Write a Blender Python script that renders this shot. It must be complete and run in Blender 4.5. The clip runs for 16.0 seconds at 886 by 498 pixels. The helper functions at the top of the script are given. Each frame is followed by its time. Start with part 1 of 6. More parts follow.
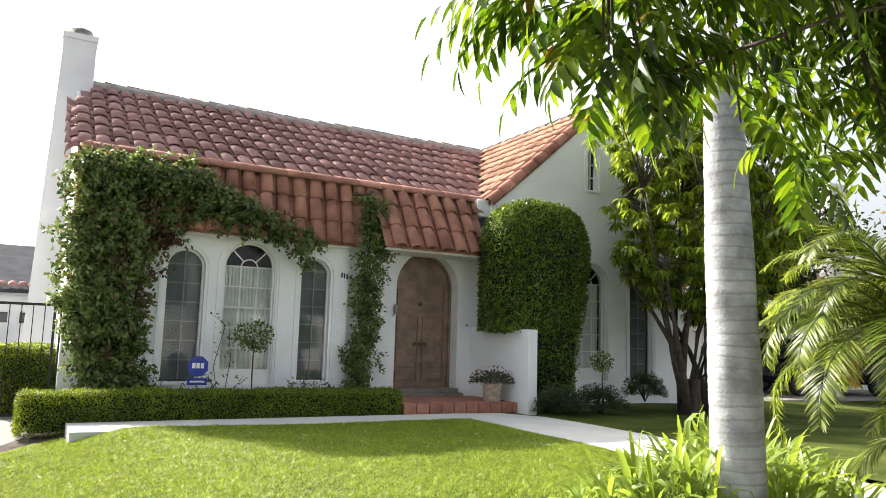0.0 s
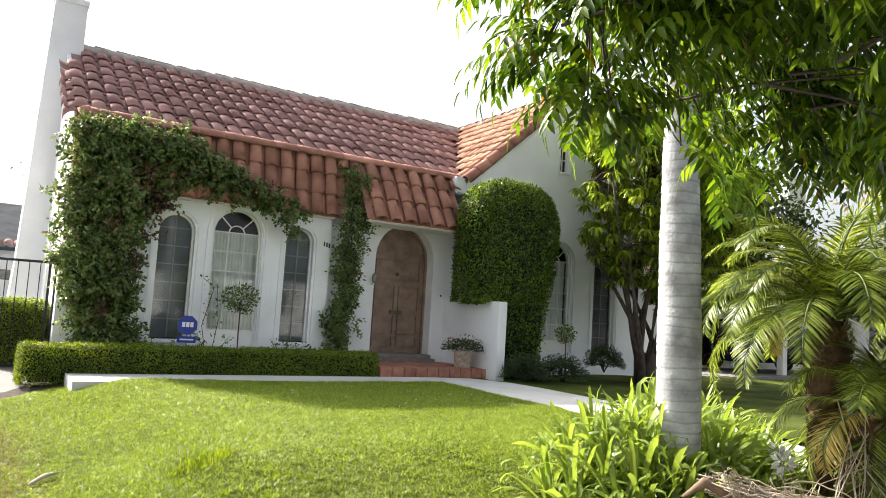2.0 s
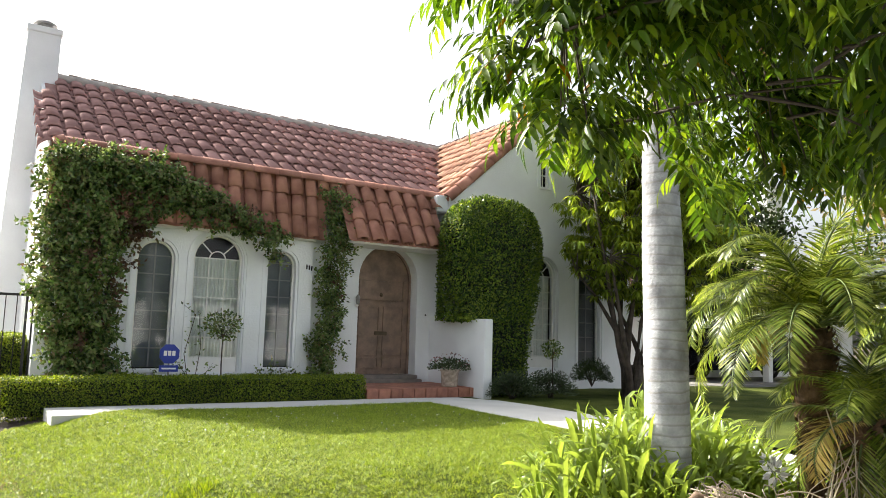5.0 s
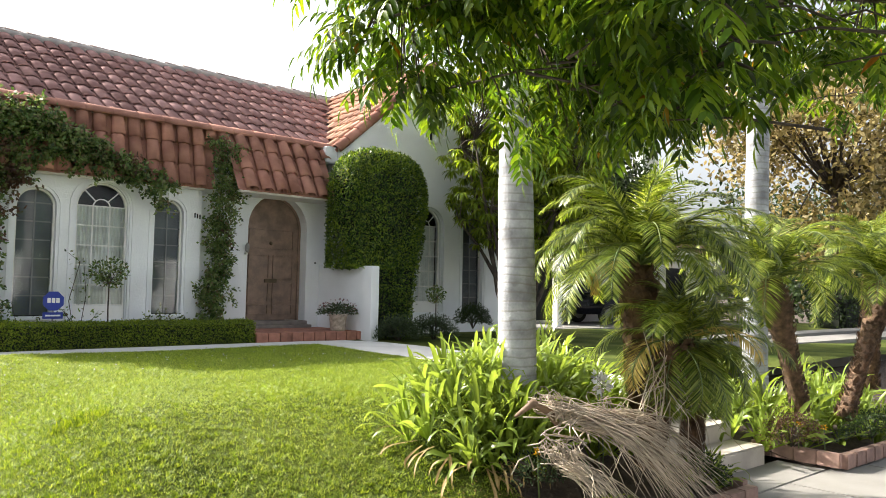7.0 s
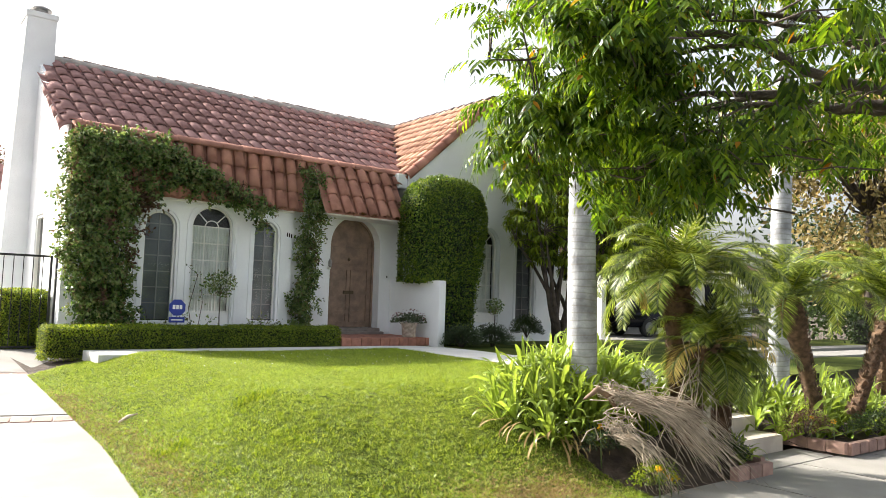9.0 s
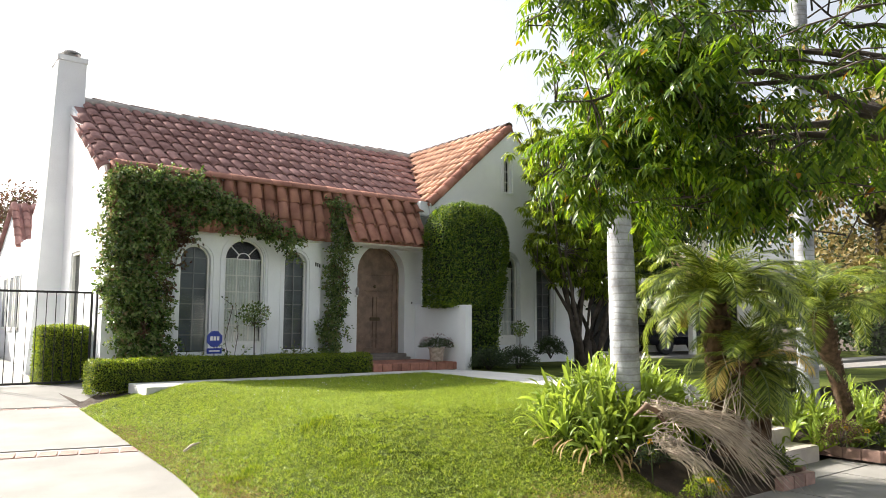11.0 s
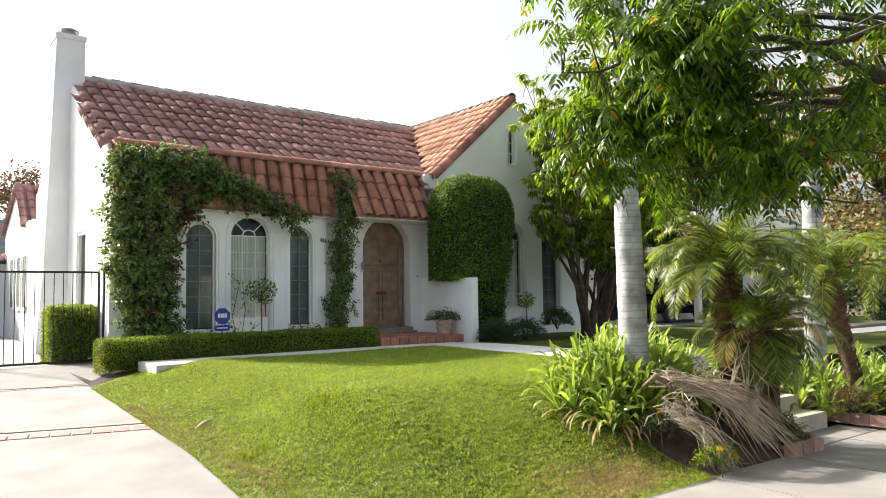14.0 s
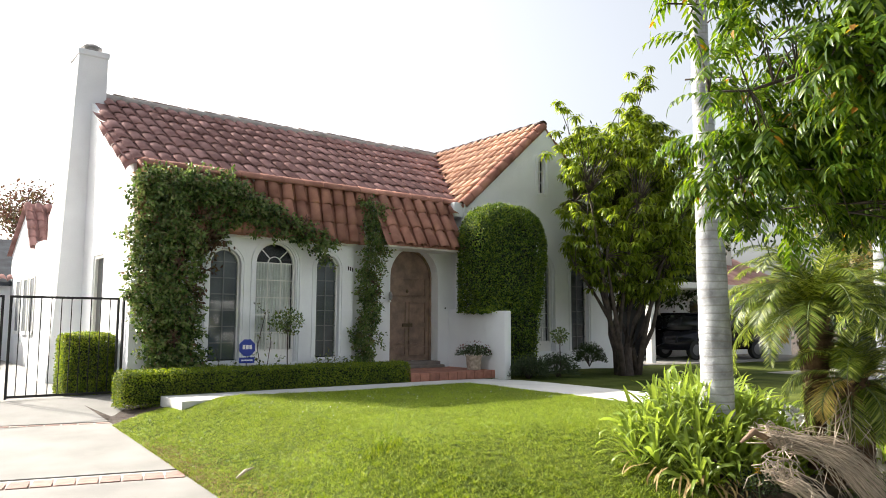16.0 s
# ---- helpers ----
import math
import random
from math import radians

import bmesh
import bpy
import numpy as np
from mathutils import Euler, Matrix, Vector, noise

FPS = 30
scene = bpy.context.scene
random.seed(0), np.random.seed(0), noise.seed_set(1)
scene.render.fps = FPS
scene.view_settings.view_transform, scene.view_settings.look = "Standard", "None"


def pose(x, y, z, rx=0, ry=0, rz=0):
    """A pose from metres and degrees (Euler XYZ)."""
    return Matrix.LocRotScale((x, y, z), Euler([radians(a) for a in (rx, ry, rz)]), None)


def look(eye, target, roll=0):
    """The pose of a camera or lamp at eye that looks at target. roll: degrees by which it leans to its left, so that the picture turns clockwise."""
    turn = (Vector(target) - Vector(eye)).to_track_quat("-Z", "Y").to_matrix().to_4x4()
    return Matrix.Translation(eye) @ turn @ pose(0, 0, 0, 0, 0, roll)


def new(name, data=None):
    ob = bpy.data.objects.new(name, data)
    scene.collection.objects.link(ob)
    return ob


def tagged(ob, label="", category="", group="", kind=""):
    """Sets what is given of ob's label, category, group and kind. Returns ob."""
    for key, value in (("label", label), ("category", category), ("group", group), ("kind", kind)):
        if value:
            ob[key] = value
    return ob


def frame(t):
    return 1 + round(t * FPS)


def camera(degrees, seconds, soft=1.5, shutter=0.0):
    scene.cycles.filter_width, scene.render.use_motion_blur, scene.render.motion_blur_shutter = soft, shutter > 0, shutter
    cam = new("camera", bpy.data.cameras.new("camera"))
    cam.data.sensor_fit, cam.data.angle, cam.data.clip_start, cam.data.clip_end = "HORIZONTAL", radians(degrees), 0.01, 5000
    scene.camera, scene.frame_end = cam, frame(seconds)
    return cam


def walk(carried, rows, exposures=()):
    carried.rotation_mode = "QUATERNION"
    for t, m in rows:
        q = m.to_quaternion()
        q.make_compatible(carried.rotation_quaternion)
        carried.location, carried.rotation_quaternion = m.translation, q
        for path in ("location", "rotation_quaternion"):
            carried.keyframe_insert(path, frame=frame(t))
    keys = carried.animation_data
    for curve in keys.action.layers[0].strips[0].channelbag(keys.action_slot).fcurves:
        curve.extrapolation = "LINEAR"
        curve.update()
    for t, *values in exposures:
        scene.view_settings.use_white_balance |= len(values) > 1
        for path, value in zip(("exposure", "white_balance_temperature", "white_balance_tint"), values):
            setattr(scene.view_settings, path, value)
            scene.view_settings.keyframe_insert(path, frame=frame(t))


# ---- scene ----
cam = camera(62.0, 16.0, soft=0.9)
PATH = [
    (0, (-0.582, -0.626, 1.684), (0.379, 1.11, 1.934), 1.7),
    (0.5, (-0.813, -0.829, 1.621), (0.13, 0.917, 1.866), 3.5),
    (1, (-1.1, -1.086, 1.583), (-0.112, 0.64, 1.788), 3.4),
    (1.5, (-1.105, -1.194, 1.611), (-0.082, 0.515, 1.795), 4.0),
    (2, (-1.125, -1.203, 1.614), (-0.082, 0.495, 1.794), 3.6),
    (2.5, (-1.116, -1.191, 1.62), (-0.06, 0.498, 1.799), 3.3),
    (3, (-1.111, -1.147, 1.668), (-0.046, 0.534, 1.863), 2.8),
    (5.5, (-1.064, -1.17, 1.627), (0.01, 0.501, 1.855), 1.3),
    (6, (-1.034, -1.196, 1.625), (0.04, 0.477, 1.84), 1.1),
    (6.5, (-1.065, -1.433, 1.56), (0.009, 0.237, 1.795), 1.1),
    (7, (-1.311, -1.816, 1.503), (-0.005, -0.306, 1.613), 1.1),
    (7.5, (-1.645, -2.228, 1.449), (-0.409, -0.661, 1.578), 1.0),
    (8, (-2.082, -2.534, 1.422), (-0.973, -0.877, 1.57), 1.3),
    (8.5, (-2.554, -2.778, 1.46), (-1.382, -1.162, 1.587), 1.8),
    (9, (-2.979, -2.948, 1.504), (-1.751, -1.375, 1.643), 1.9),
    (9.5, (-3.373, -2.918, 1.506), (-2.134, -1.357, 1.673), 1.6),
    (11.8, (-3.654, -2.958, 1.528), (-2.435, -1.385, 1.725), -0.5),
    (12, (-3.66, -2.962, 1.546), (-2.434, -1.393, 1.736), -0.7),
    (12.5, (-3.657, -2.949, 1.538), (-2.432, -1.377, 1.706), -0.9),
    (13, (-3.654, -2.941, 1.541), (-2.432, -1.364, 1.689), -1.0),
    (13.5, (-3.649, -2.946, 1.53), (-2.43, -1.366, 1.663), -1.0),
    (14, (-3.633, -2.895, 1.541), (-2.419, -1.311, 1.667), -0.8),
    (14.5, (-3.638, -2.862, 1.553), (-2.413, -1.287, 1.691), -0.7),
    (15, (-3.632, -2.634, 1.546), (-2.399, -1.064, 1.672), -0.3),
    (15.5, (-3.652, -2.206, 1.586), (-2.425, -0.633, 1.719), -0.1),
    (16, (-3.817, -1.866, 1.671), (-2.601, -0.291, 1.871), 0.3),
]
walk(cam, [(t, look(eye, target, roll)) for t, eye, target, roll in PATH], [(0, 1.52), (6.0, 1.5), (7.5, 1.58), (9.0, 1.58), (10.0, 1.46), (12.0, 1.34), (16, 1.32)])

# ---------------------------------------------------------------- light
SUN_TO = Vector((-2.7, 5.4, 4.18)).normalized()
world = bpy.data.worlds.new("sky")
scene.world = world
world.use_nodes = True
wn = world.node_tree
sky = wn.nodes.new("ShaderNodeTexSky")
sky.sky_type = "NISHITA"
sky.sun_disc = False
sky.sun_elevation = math.asin(SUN_TO.z)
sky.sun_rotation = math.atan2(SUN_TO.x, SUN_TO.y)
sky.air_density, sky.dust_density, sky.ozone_density = 1.0, 6.0, 1.0
haze = wn.nodes.new("ShaderNodeHueSaturation")
haze.inputs["Saturation"].default_value = 0.36
wn.links.new(sky.outputs[0], haze.inputs["Color"])
wn.links.new(haze.outputs[0], wn.nodes["Background"].inputs[0])
wn.nodes["Background"].inputs[1].default_value = 0.122
sun_data = bpy.data.lights.new("sun", "SUN")
sun_data.energy, sun_data.angle, sun_data.color = 4.6, radians(0.6), (1.0, 0.93, 0.82)
sun = new("sun", sun_data)
sun.matrix_world = look(SUN_TO * 60, (0, 0, 0))

# ---------------------------------------------------------------- materials


def mat(name, col, rough=0.7, var=0.12, scale=3.0, fine=40.0, bump=0.1, dist=0.01, metal=0.0, tint=None, spec=0.5, island=0.0, obj=0.0):
    """Procedural surface: base colour with stains at a large and a fine scale, and a fine relief."""
    m = bpy.data.materials.new(name)
    m.use_nodes = True
    nt = m.node_tree
    b = nt.nodes["Principled BSDF"]
    b.inputs["Roughness"].default_value, b.inputs["Metallic"].default_value = rough, metal
    b.inputs["Specular IOR Level"].default_value = spec
    tc = nt.nodes.new("ShaderNodeTexCoord")
    geo = nt.nodes.new("ShaderNodeNewGeometry")
    n1, n2 = nt.nodes.new("ShaderNodeTexNoise"), nt.nodes.new("ShaderNodeTexNoise")
    n1.inputs["Scale"].default_value, n1.inputs["Detail"].default_value = scale, 6
    n2.inputs["Scale"].default_value, n2.inputs["Detail"].default_value = fine, 4
    for n in (n1, n2):
        nt.links.new(geo.outputs["Position"], n.inputs["Vector"])
    mix = nt.nodes.new("ShaderNodeMix")
    mix.data_type = "RGBA"
    lo = tuple(c * (1 - var) for c in col)
    hi = tuple(min(1, c * (1 + var)) for c in (tint or col))
    mix.inputs["A"].default_value, mix.inputs["B"].default_value = (*lo, 1), (*hi, 1)
    ramp = nt.nodes.new("ShaderNodeValToRGB")
    ramp.color_ramp.elements[0].position, ramp.color_ramp.elements[1].position = 0.35, 0.68
    nt.links.new(n1.outputs[0], ramp.inputs[0])
    nt.links.new(ramp.outputs[0], mix.inputs["Factor"])
    last = mix.outputs["Result"]
    amount = max(island, obj)
    hsv = nt.nodes.new("ShaderNodeHueSaturation")
    mr = nt.nodes.new("ShaderNodeMapRange")
    spread = amount if amount else var * 0.5
    mr.inputs["To Min"].default_value, mr.inputs["To Max"].default_value = 1 - spread, 1 + spread
    if island:
        nt.links.new(geo.outputs["Random Per Island"], mr.inputs["Value"])
    elif obj:
        oi = nt.nodes.new("ShaderNodeObjectInfo")
        nt.links.new(oi.outputs["Random"], mr.inputs["Value"])
    else:
        nt.links.new(n2.outputs[0], mr.inputs["Value"])
    nt.links.new(mr.outputs[0], hsv.inputs["Value"])
    nt.links.new(last, hsv.inputs["Color"])
    nt.links.new(hsv.outputs[0], b.inputs["Base Color"])
    if bump:
        bp = nt.nodes.new("ShaderNodeBump")
        bp.inputs["Strength"].default_value, bp.inputs["Distance"].default_value = bump, dist
        nt.links.new(n2.outputs[0], bp.inputs["Height"])
        nt.links.new(bp.outputs[0], b.inputs["Normal"])
    return m


def leaf_mat(name, cols, rough=0.4, trans=0.45, glow=1.5, blotch=0.25):
    """Thin leaves: one hue per leaf out of a ramp, with light coming through."""
    m = bpy.data.materials.new(name)
    m.use_nodes = True
    nt = m.node_tree
    b, out = nt.nodes["Principled BSDF"], nt.nodes["Material Output"]
    geo = nt.nodes.new("ShaderNodeNewGeometry")
    ramp = nt.nodes.new("ShaderNodeValToRGB")
    els = ramp.color_ramp.elements
    while len(els) < len(cols):
        els.new(0.5)
    for k, c in enumerate(cols):
        # first hue cut down: deep shade within foliage, given to some leaves as colour
        c = tuple(q * (0.42 if k == 0 else 1.0) for q in c)
        els[k].position, els[k].color = k / (len(cols) - 1), (*c, 1)
    nt.links.new(geo.outputs["Random Per Island"], ramp.inputs[0])
    noi = nt.nodes.new("ShaderNodeTexNoise")
    noi.inputs["Scale"].default_value = 2.2
    nt.links.new(geo.outputs["Position"], noi.inputs["Vector"])
    mr = nt.nodes.new("ShaderNodeMapRange")
    mr.inputs["From Min"].default_value, mr.inputs["From Max"].default_value = 0.3, 0.7
    mr.inputs["To Min"].default_value, mr.inputs["To Max"].default_value = 1 - blotch, 1 + blotch
    hsv = nt.nodes.new("ShaderNodeHueSaturation")
    nt.links.new(noi.outputs[0], mr.inputs["Value"])
    nt.links.new(mr.outputs[0], hsv.inputs["Value"])
    nt.links.new(ramp.outputs[0], hsv.inputs["Color"])
    nt.links.new(hsv.outputs[0], b.inputs["Base Color"])
    b.inputs["Roughness"].default_value = rough
    b.inputs["Specular IOR Level"].default_value = 0.35
    tr = nt.nodes.new("ShaderNodeBsdfTranslucent")
    h2 = nt.nodes.new("ShaderNodeHueSaturation")
    h2.inputs["Hue"].default_value, h2.inputs["Saturation"].default_value, h2.inputs["Value"].default_value = 0.485, 1.1, glow
    nt.links.new(hsv.outputs[0], h2.inputs["Color"])
    nt.links.new(h2.outputs[0], tr.inputs["Color"])
    mx = nt.nodes.new("ShaderNodeMixShader")
    mx.inputs[0].default_value = trans
    nt.links.new(b.outputs[0], mx.inputs[1])
    nt.links.new(tr.outputs[0], mx.inputs[2])
    nt.links.new(mx.outputs[0], out.inputs["Surface"])
    return m


def glass_mat(name, tint=(0.9, 0.95, 0.95), see=0.75):
    m = bpy.data.materials.new(name)
    m.use_nodes = True
    nt = m.node_tree
    out = nt.nodes["Material Output"]
    nt.nodes.remove(nt.nodes["Principled BSDF"])
    tr, gl, fr = nt.nodes.new("ShaderNodeBsdfTransparent"), nt.nodes.new("ShaderNodeBsdfGlossy"), nt.nodes.new("ShaderNodeFresnel")
    tr.inputs[0].default_value = (*tint, 1)
    gl.inputs["Roughness"].default_value = 0.02
    fr.inputs["IOR"].default_value = 1.5
    mx = nt.nodes.new("ShaderNodeMixShader")
    nt.links.new(fr.outputs[0], mx.inputs[0])
    nt.links.new(tr.outputs[0], mx.inputs[1])
    nt.links.new(gl.outputs[0], mx.inputs[2])
    nt.links.new(mx.outputs[0], out.inputs["Surface"])
    return m


STUCCO = mat("white_stucco", (0.82, 0.835, 0.845), 0.85, 0.05, 1.2, 35, 0.35, 0.02)
TRIM = mat("white_paint", (0.80, 0.79, 0.75), 0.5, 0.04, 4, 60, 0.05)
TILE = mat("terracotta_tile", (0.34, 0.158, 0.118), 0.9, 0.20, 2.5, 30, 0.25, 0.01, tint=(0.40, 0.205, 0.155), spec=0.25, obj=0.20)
# Paler copy of TILE: grazing sun on the wing slope is put into the colour.
TILE_WING = mat("sunlit_terracotta", (0.42, 0.225, 0.15), 0.85, 0.20, 2.2, 30, 0.25, 0.01, tint=(0.50, 0.31, 0.22), spec=0.3, obj=0.18)
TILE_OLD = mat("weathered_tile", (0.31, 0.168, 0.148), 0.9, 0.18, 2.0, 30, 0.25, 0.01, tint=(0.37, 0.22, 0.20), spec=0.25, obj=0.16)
MORTAR = mat("mortar", (0.40, 0.37, 0.34), 0.9, 0.2, 6, 50, 0.3)
DARKTILE = mat("dark_ridge_tile", (0.16, 0.115, 0.10), 0.85, 0.3, 5, 40, 0.3, obj=0.2)
LEAD = mat("valley_flashing", (0.12, 0.13, 0.15), 0.5, 0.2, 8, 40, 0.1, metal=0.6)
CONCRETE = mat("concrete", (0.222, 0.213, 0.198), 0.85, 0.14, 1.3, 70, 0.2, 0.006)
PATHMAT = mat("path_concrete", (0.55, 0.55, 0.53), 0.85, 0.08, 1.5, 70, 0.2, 0.006)
STEPMAT = mat("worn_step_concrete", (0.40, 0.36, 0.31), 0.85, 0.16, 2.0, 60, 0.25, 0.006)
ASPHALT = mat("asphalt", (0.055, 0.055, 0.058), 0.9, 0.2, 1.5, 120, 0.4)
BRICK = mat("red_brick", (0.36, 0.16, 0.11), 0.85, 0.2, 9, 60, 0.3, obj=0.2)
BRICKPINK = mat("pale_brick", (0.30, 0.19, 0.155), 0.85, 0.2, 9, 60, 0.3, obj=0.15)
SOIL = mat("soil", (0.06, 0.042, 0.03), 0.95, 0.35, 7, 45, 0.8, 0.03)
TURF = mat("turf", (0.045, 0.07, 0.012), 0.95, 0.3, 0.9, 50, 0.8, 0.02, tint=(0.085, 0.10, 0.022), spec=0.08)
DOORWOOD = mat("oiled_wood", (0.235, 0.158, 0.115), 0.5, 0.28, 5, 30, 0.15)
IRON = mat("black_iron", (0.012, 0.012, 0.013), 0.45, 0.3, 6, 40, 0.1, metal=0.3)
# Darkened, strongly mottled blue-grey: dappled shade on the trunk is in its colour.
ROYAL = mat("palm_trunk_grey", (0.34, 0.35, 0.37), 0.8, 0.36, 5, 45, 0.45, 0.012, spec=0.25)
nt = ROYAL.node_tree
zsep, wob, add, frac, line, dim = (nt.nodes.new("ShaderNode" + q) for q in ("SeparateXYZ", "TexNoise", "Math", "Math", "MapRange", "Mix"))
wob.inputs["Scale"].default_value = 2.6
geo_n = nt.nodes.new("ShaderNodeNewGeometry")
nt.links.new(geo_n.outputs["Position"], zsep.inputs[0])
nt.links.new(geo_n.outputs["Position"], wob.inputs["Vector"])
scl = nt.nodes.new("ShaderNodeMath")
scl.operation, scl.inputs[1].default_value = "MULTIPLY", 12.5
nt.links.new(zsep.outputs[2], scl.inputs[0])
nt.links.new(scl.outputs[0], add.inputs[0])
nt.links.new(wob.outputs[0], add.inputs[1])
frac.operation = "FRACT"
nt.links.new(add.outputs[0], frac.inputs[0])
line.inputs["From Min"].default_value, line.inputs["From Max"].default_value = 0.10, 0.26
line.inputs["To Min"].default_value, line.inputs["To Max"].default_value = 0.55, 0.0
nt.links.new(frac.outputs[0], line.inputs["Value"])
dim.data_type = "RGBA"
trunk_b = nt.nodes["Principled BSDF"]
nt.links.new(trunk_b.inputs["Base Color"].links[0].from_socket, dim.inputs["A"])
dim.inputs["B"].default_value = (0.20, 0.185, 0.165, 1)
nt.links.new(line.outputs[0], dim.inputs["Factor"])
nt.links.new(dim.outputs["Result"], trunk_b.inputs["Base Color"])
BARK = mat("bark", (0.065, 0.05, 0.04), 0.9, 0.35, 8, 40, 0.7, 0.02)
ROUGHTRUNK = mat("fibrous_trunk", (0.13, 0.078, 0.046), 0.95, 0.5, 14, 60, 0.9, 0.02)
DRY = mat("dry_twigs", (0.42, 0.35, 0.27), 0.85, 0.25, 6, 50, 0.2, island=0.35)
DRYSHEATH = mat("dry_sheath", (0.17, 0.11, 0.07), 0.8, 0.3, 5, 30, 0.3)
GLASS = glass_mat("window_glass")
SCREEN = mat("dark_screen_room", (0.105, 0.115, 0.125), 0.6, 0.2, 3, 60, 0.1)
# Near black: the gloom of unlit rooms is painted into the surfaces.
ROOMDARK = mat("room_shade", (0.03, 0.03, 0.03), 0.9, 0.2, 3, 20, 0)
CURTAIN = mat("curtain_cloth", (0.78, 0.77, 0.74), 0.9, 0.08, 5, 60, 0.1)
CARPAINT = mat("dark_car_paint", (0.004, 0.005, 0.010), 0.15, 0.1, 2, 20, 0, spec=0.35)
CARGLASS = mat("car_glass", (0.01, 0.012, 0.015), 0.06, 0.1, 2, 20, 0, spec=0.4)
RUBBER = mat("rubber", (0.015, 0.015, 0.015), 0.8, 0.2, 5, 30, 0.1)
ALLOY = mat("alloy", (0.18, 0.18, 0.19), 0.35, 0.1, 5, 30, 0, metal=0.9)
WHITECAR = mat("white_car_paint", (0.75, 0.75, 0.76), 0.15, 0.05, 2, 20, 0)
SLATE = mat("grey_shingles", (0.05, 0.056, 0.066), 0.95, 0.25, 2, 30, 0.4, 0.02, spec=0.05)
BASKET = mat("woven_wicker", (0.45, 0.38, 0.31), 0.8, 0.3, 18, 60, 0.6, 0.02)
BLUE = mat("blue_sign", (0.012, 0.035, 0.30), 0.35, 0.08, 4, 40, 0)
SIGNWHITE = mat("sign_white", (0.8, 0.8, 0.8), 0.4, 0.05, 4, 40, 0)
STEEL = mat("galvanised_steel", (0.28, 0.27, 0.26), 0.5, 0.25, 8, 40, 0.1, metal=0.7)
BRASS = mat("aged_brass", (0.10, 0.075, 0.045), 0.45, 0.2, 8, 40, 0.1, metal=0.7)

HEDGE_L = leaf_mat("boxwood_leaves", [(0.05, 0.10, 0.010), (0.125, 0.195, 0.018), (0.28, 0.33, 0.04)], 0.45, 0.44)
CLIP_L = leaf_mat("clipped_shrub_leaves", [(0.022, 0.055, 0.008), (0.05, 0.105, 0.012), (0.21, 0.275, 0.035)], 0.32, 0.38, 2.0)
VINE_L = leaf_mat("vine_leaves", [(0.03, 0.065, 0.014), (0.065, 0.125, 0.026), (0.12, 0.185, 0.045), (0.22, 0.28, 0.10), (0.15, 0.10, 0.05)], 0.33, 0.33)
RUST_L = leaf_mat("rusty_leaves", [(0.09, 0.045, 0.03), (0.14, 0.075, 0.045), (0.08, 0.09, 0.03)], 0.6, 0.3)
TREE_L = leaf_mat("street_tree_leaves", [(0.03, 0.075, 0.009), (0.06, 0.118, 0.014), (0.135, 0.195, 0.022)], 0.3, 0.46, 2.1)
YELLOW_L = leaf_mat("turning_leaves", [(0.28, 0.12, 0.02), (0.35, 0.20, 0.03), (0.20, 0.16, 0.03)], 0.5, 0.5)
UMB_L = leaf_mat("umbrella_leaves", [(0.09, 0.145, 0.016), (0.16, 0.23, 0.026), (0.26, 0.32, 0.05)], 0.35, 0.46, 1.8)
PALM_L = leaf_mat("palm_leaflets", [(0.055, 0.10, 0.014), (0.125, 0.18, 0.024), (0.29, 0.33, 0.08)], 0.3, 0.40, 1.8)
DRYPALM_L = leaf_mat("yellowed_leaflets", [(0.42, 0.32, 0.08), (0.58, 0.45, 0.15), (0.34, 0.30, 0.07)], 0.5, 0.45)
# The pale last hue of STRAP_L paints sun highlights onto some leaves.
STRAP_L = leaf_mat("strap_leaves", [(0.06, 0.12, 0.016), (0.135, 0.21, 0.026), (0.42, 0.46, 0.16)], 0.27, 0.40, 1.8)
GRASS_L = leaf_mat("grass_blades", [(0.15, 0.26, 0.018), (0.20, 0.30, 0.024), (0.38, 0.45, 0.08)], 0.5, 0.40, 1.4, 0.09)
SHRUB_L = leaf_mat("shrub_leaves", [(0.03, 0.06, 0.025), (0.06, 0.09, 0.04), (0.09, 0.12, 0.06)], 0.5, 0.3)
DARK_L = leaf_mat("dark_foliage", [(0.012, 0.028, 0.008), (0.03, 0.055, 0.014), (0.05, 0.08, 0.02)], 0.5, 0.3)
BROWN_L = leaf_mat("bronze_foliage", [(0.13, 0.11, 0.03), (0.24, 0.20, 0.07), (0.36, 0.30, 0.15)], 0.5, 0.4)
STRAW_L = leaf_mat("straw_blades", [(0.26, 0.18, 0.08), (0.30, 0.21, 0.09), (0.38, 0.28, 0.13)], 0.7, 0.2, 1.1)
FLOWER_W = leaf_mat("white_petals", [(0.75, 0.75, 0.72), (0.85, 0.85, 0.82)], 0.5, 0.3, 1.0)
FLOWER_Y = leaf_mat("yellow_petals", [(0.75, 0.40, 0.02), (0.85, 0.50, 0.03)], 0.5, 0.3, 1.0)
FLOWER_P = leaf_mat("mauve_petals", [(0.25, 0.05, 0.08), (0.35, 0.22, 0.20)], 0.5, 0.3, 1.0)

# ---------------------------------------------------------------- building tools


def mesh_of(name, verts, faces, material, smooth=False):
    me = bpy.data.meshes.new(name)
    me.from_pydata([tuple(v) for v in verts], [], faces)
    if isinstance(material, (list, tuple)):
        for m in material:
            me.materials.append(m)
    else:
        me.materials.append(material)
    if smooth:
        me.polygons.foreach_set("use_smooth", [True] * len(me.polygons))
    me.update()
    return me


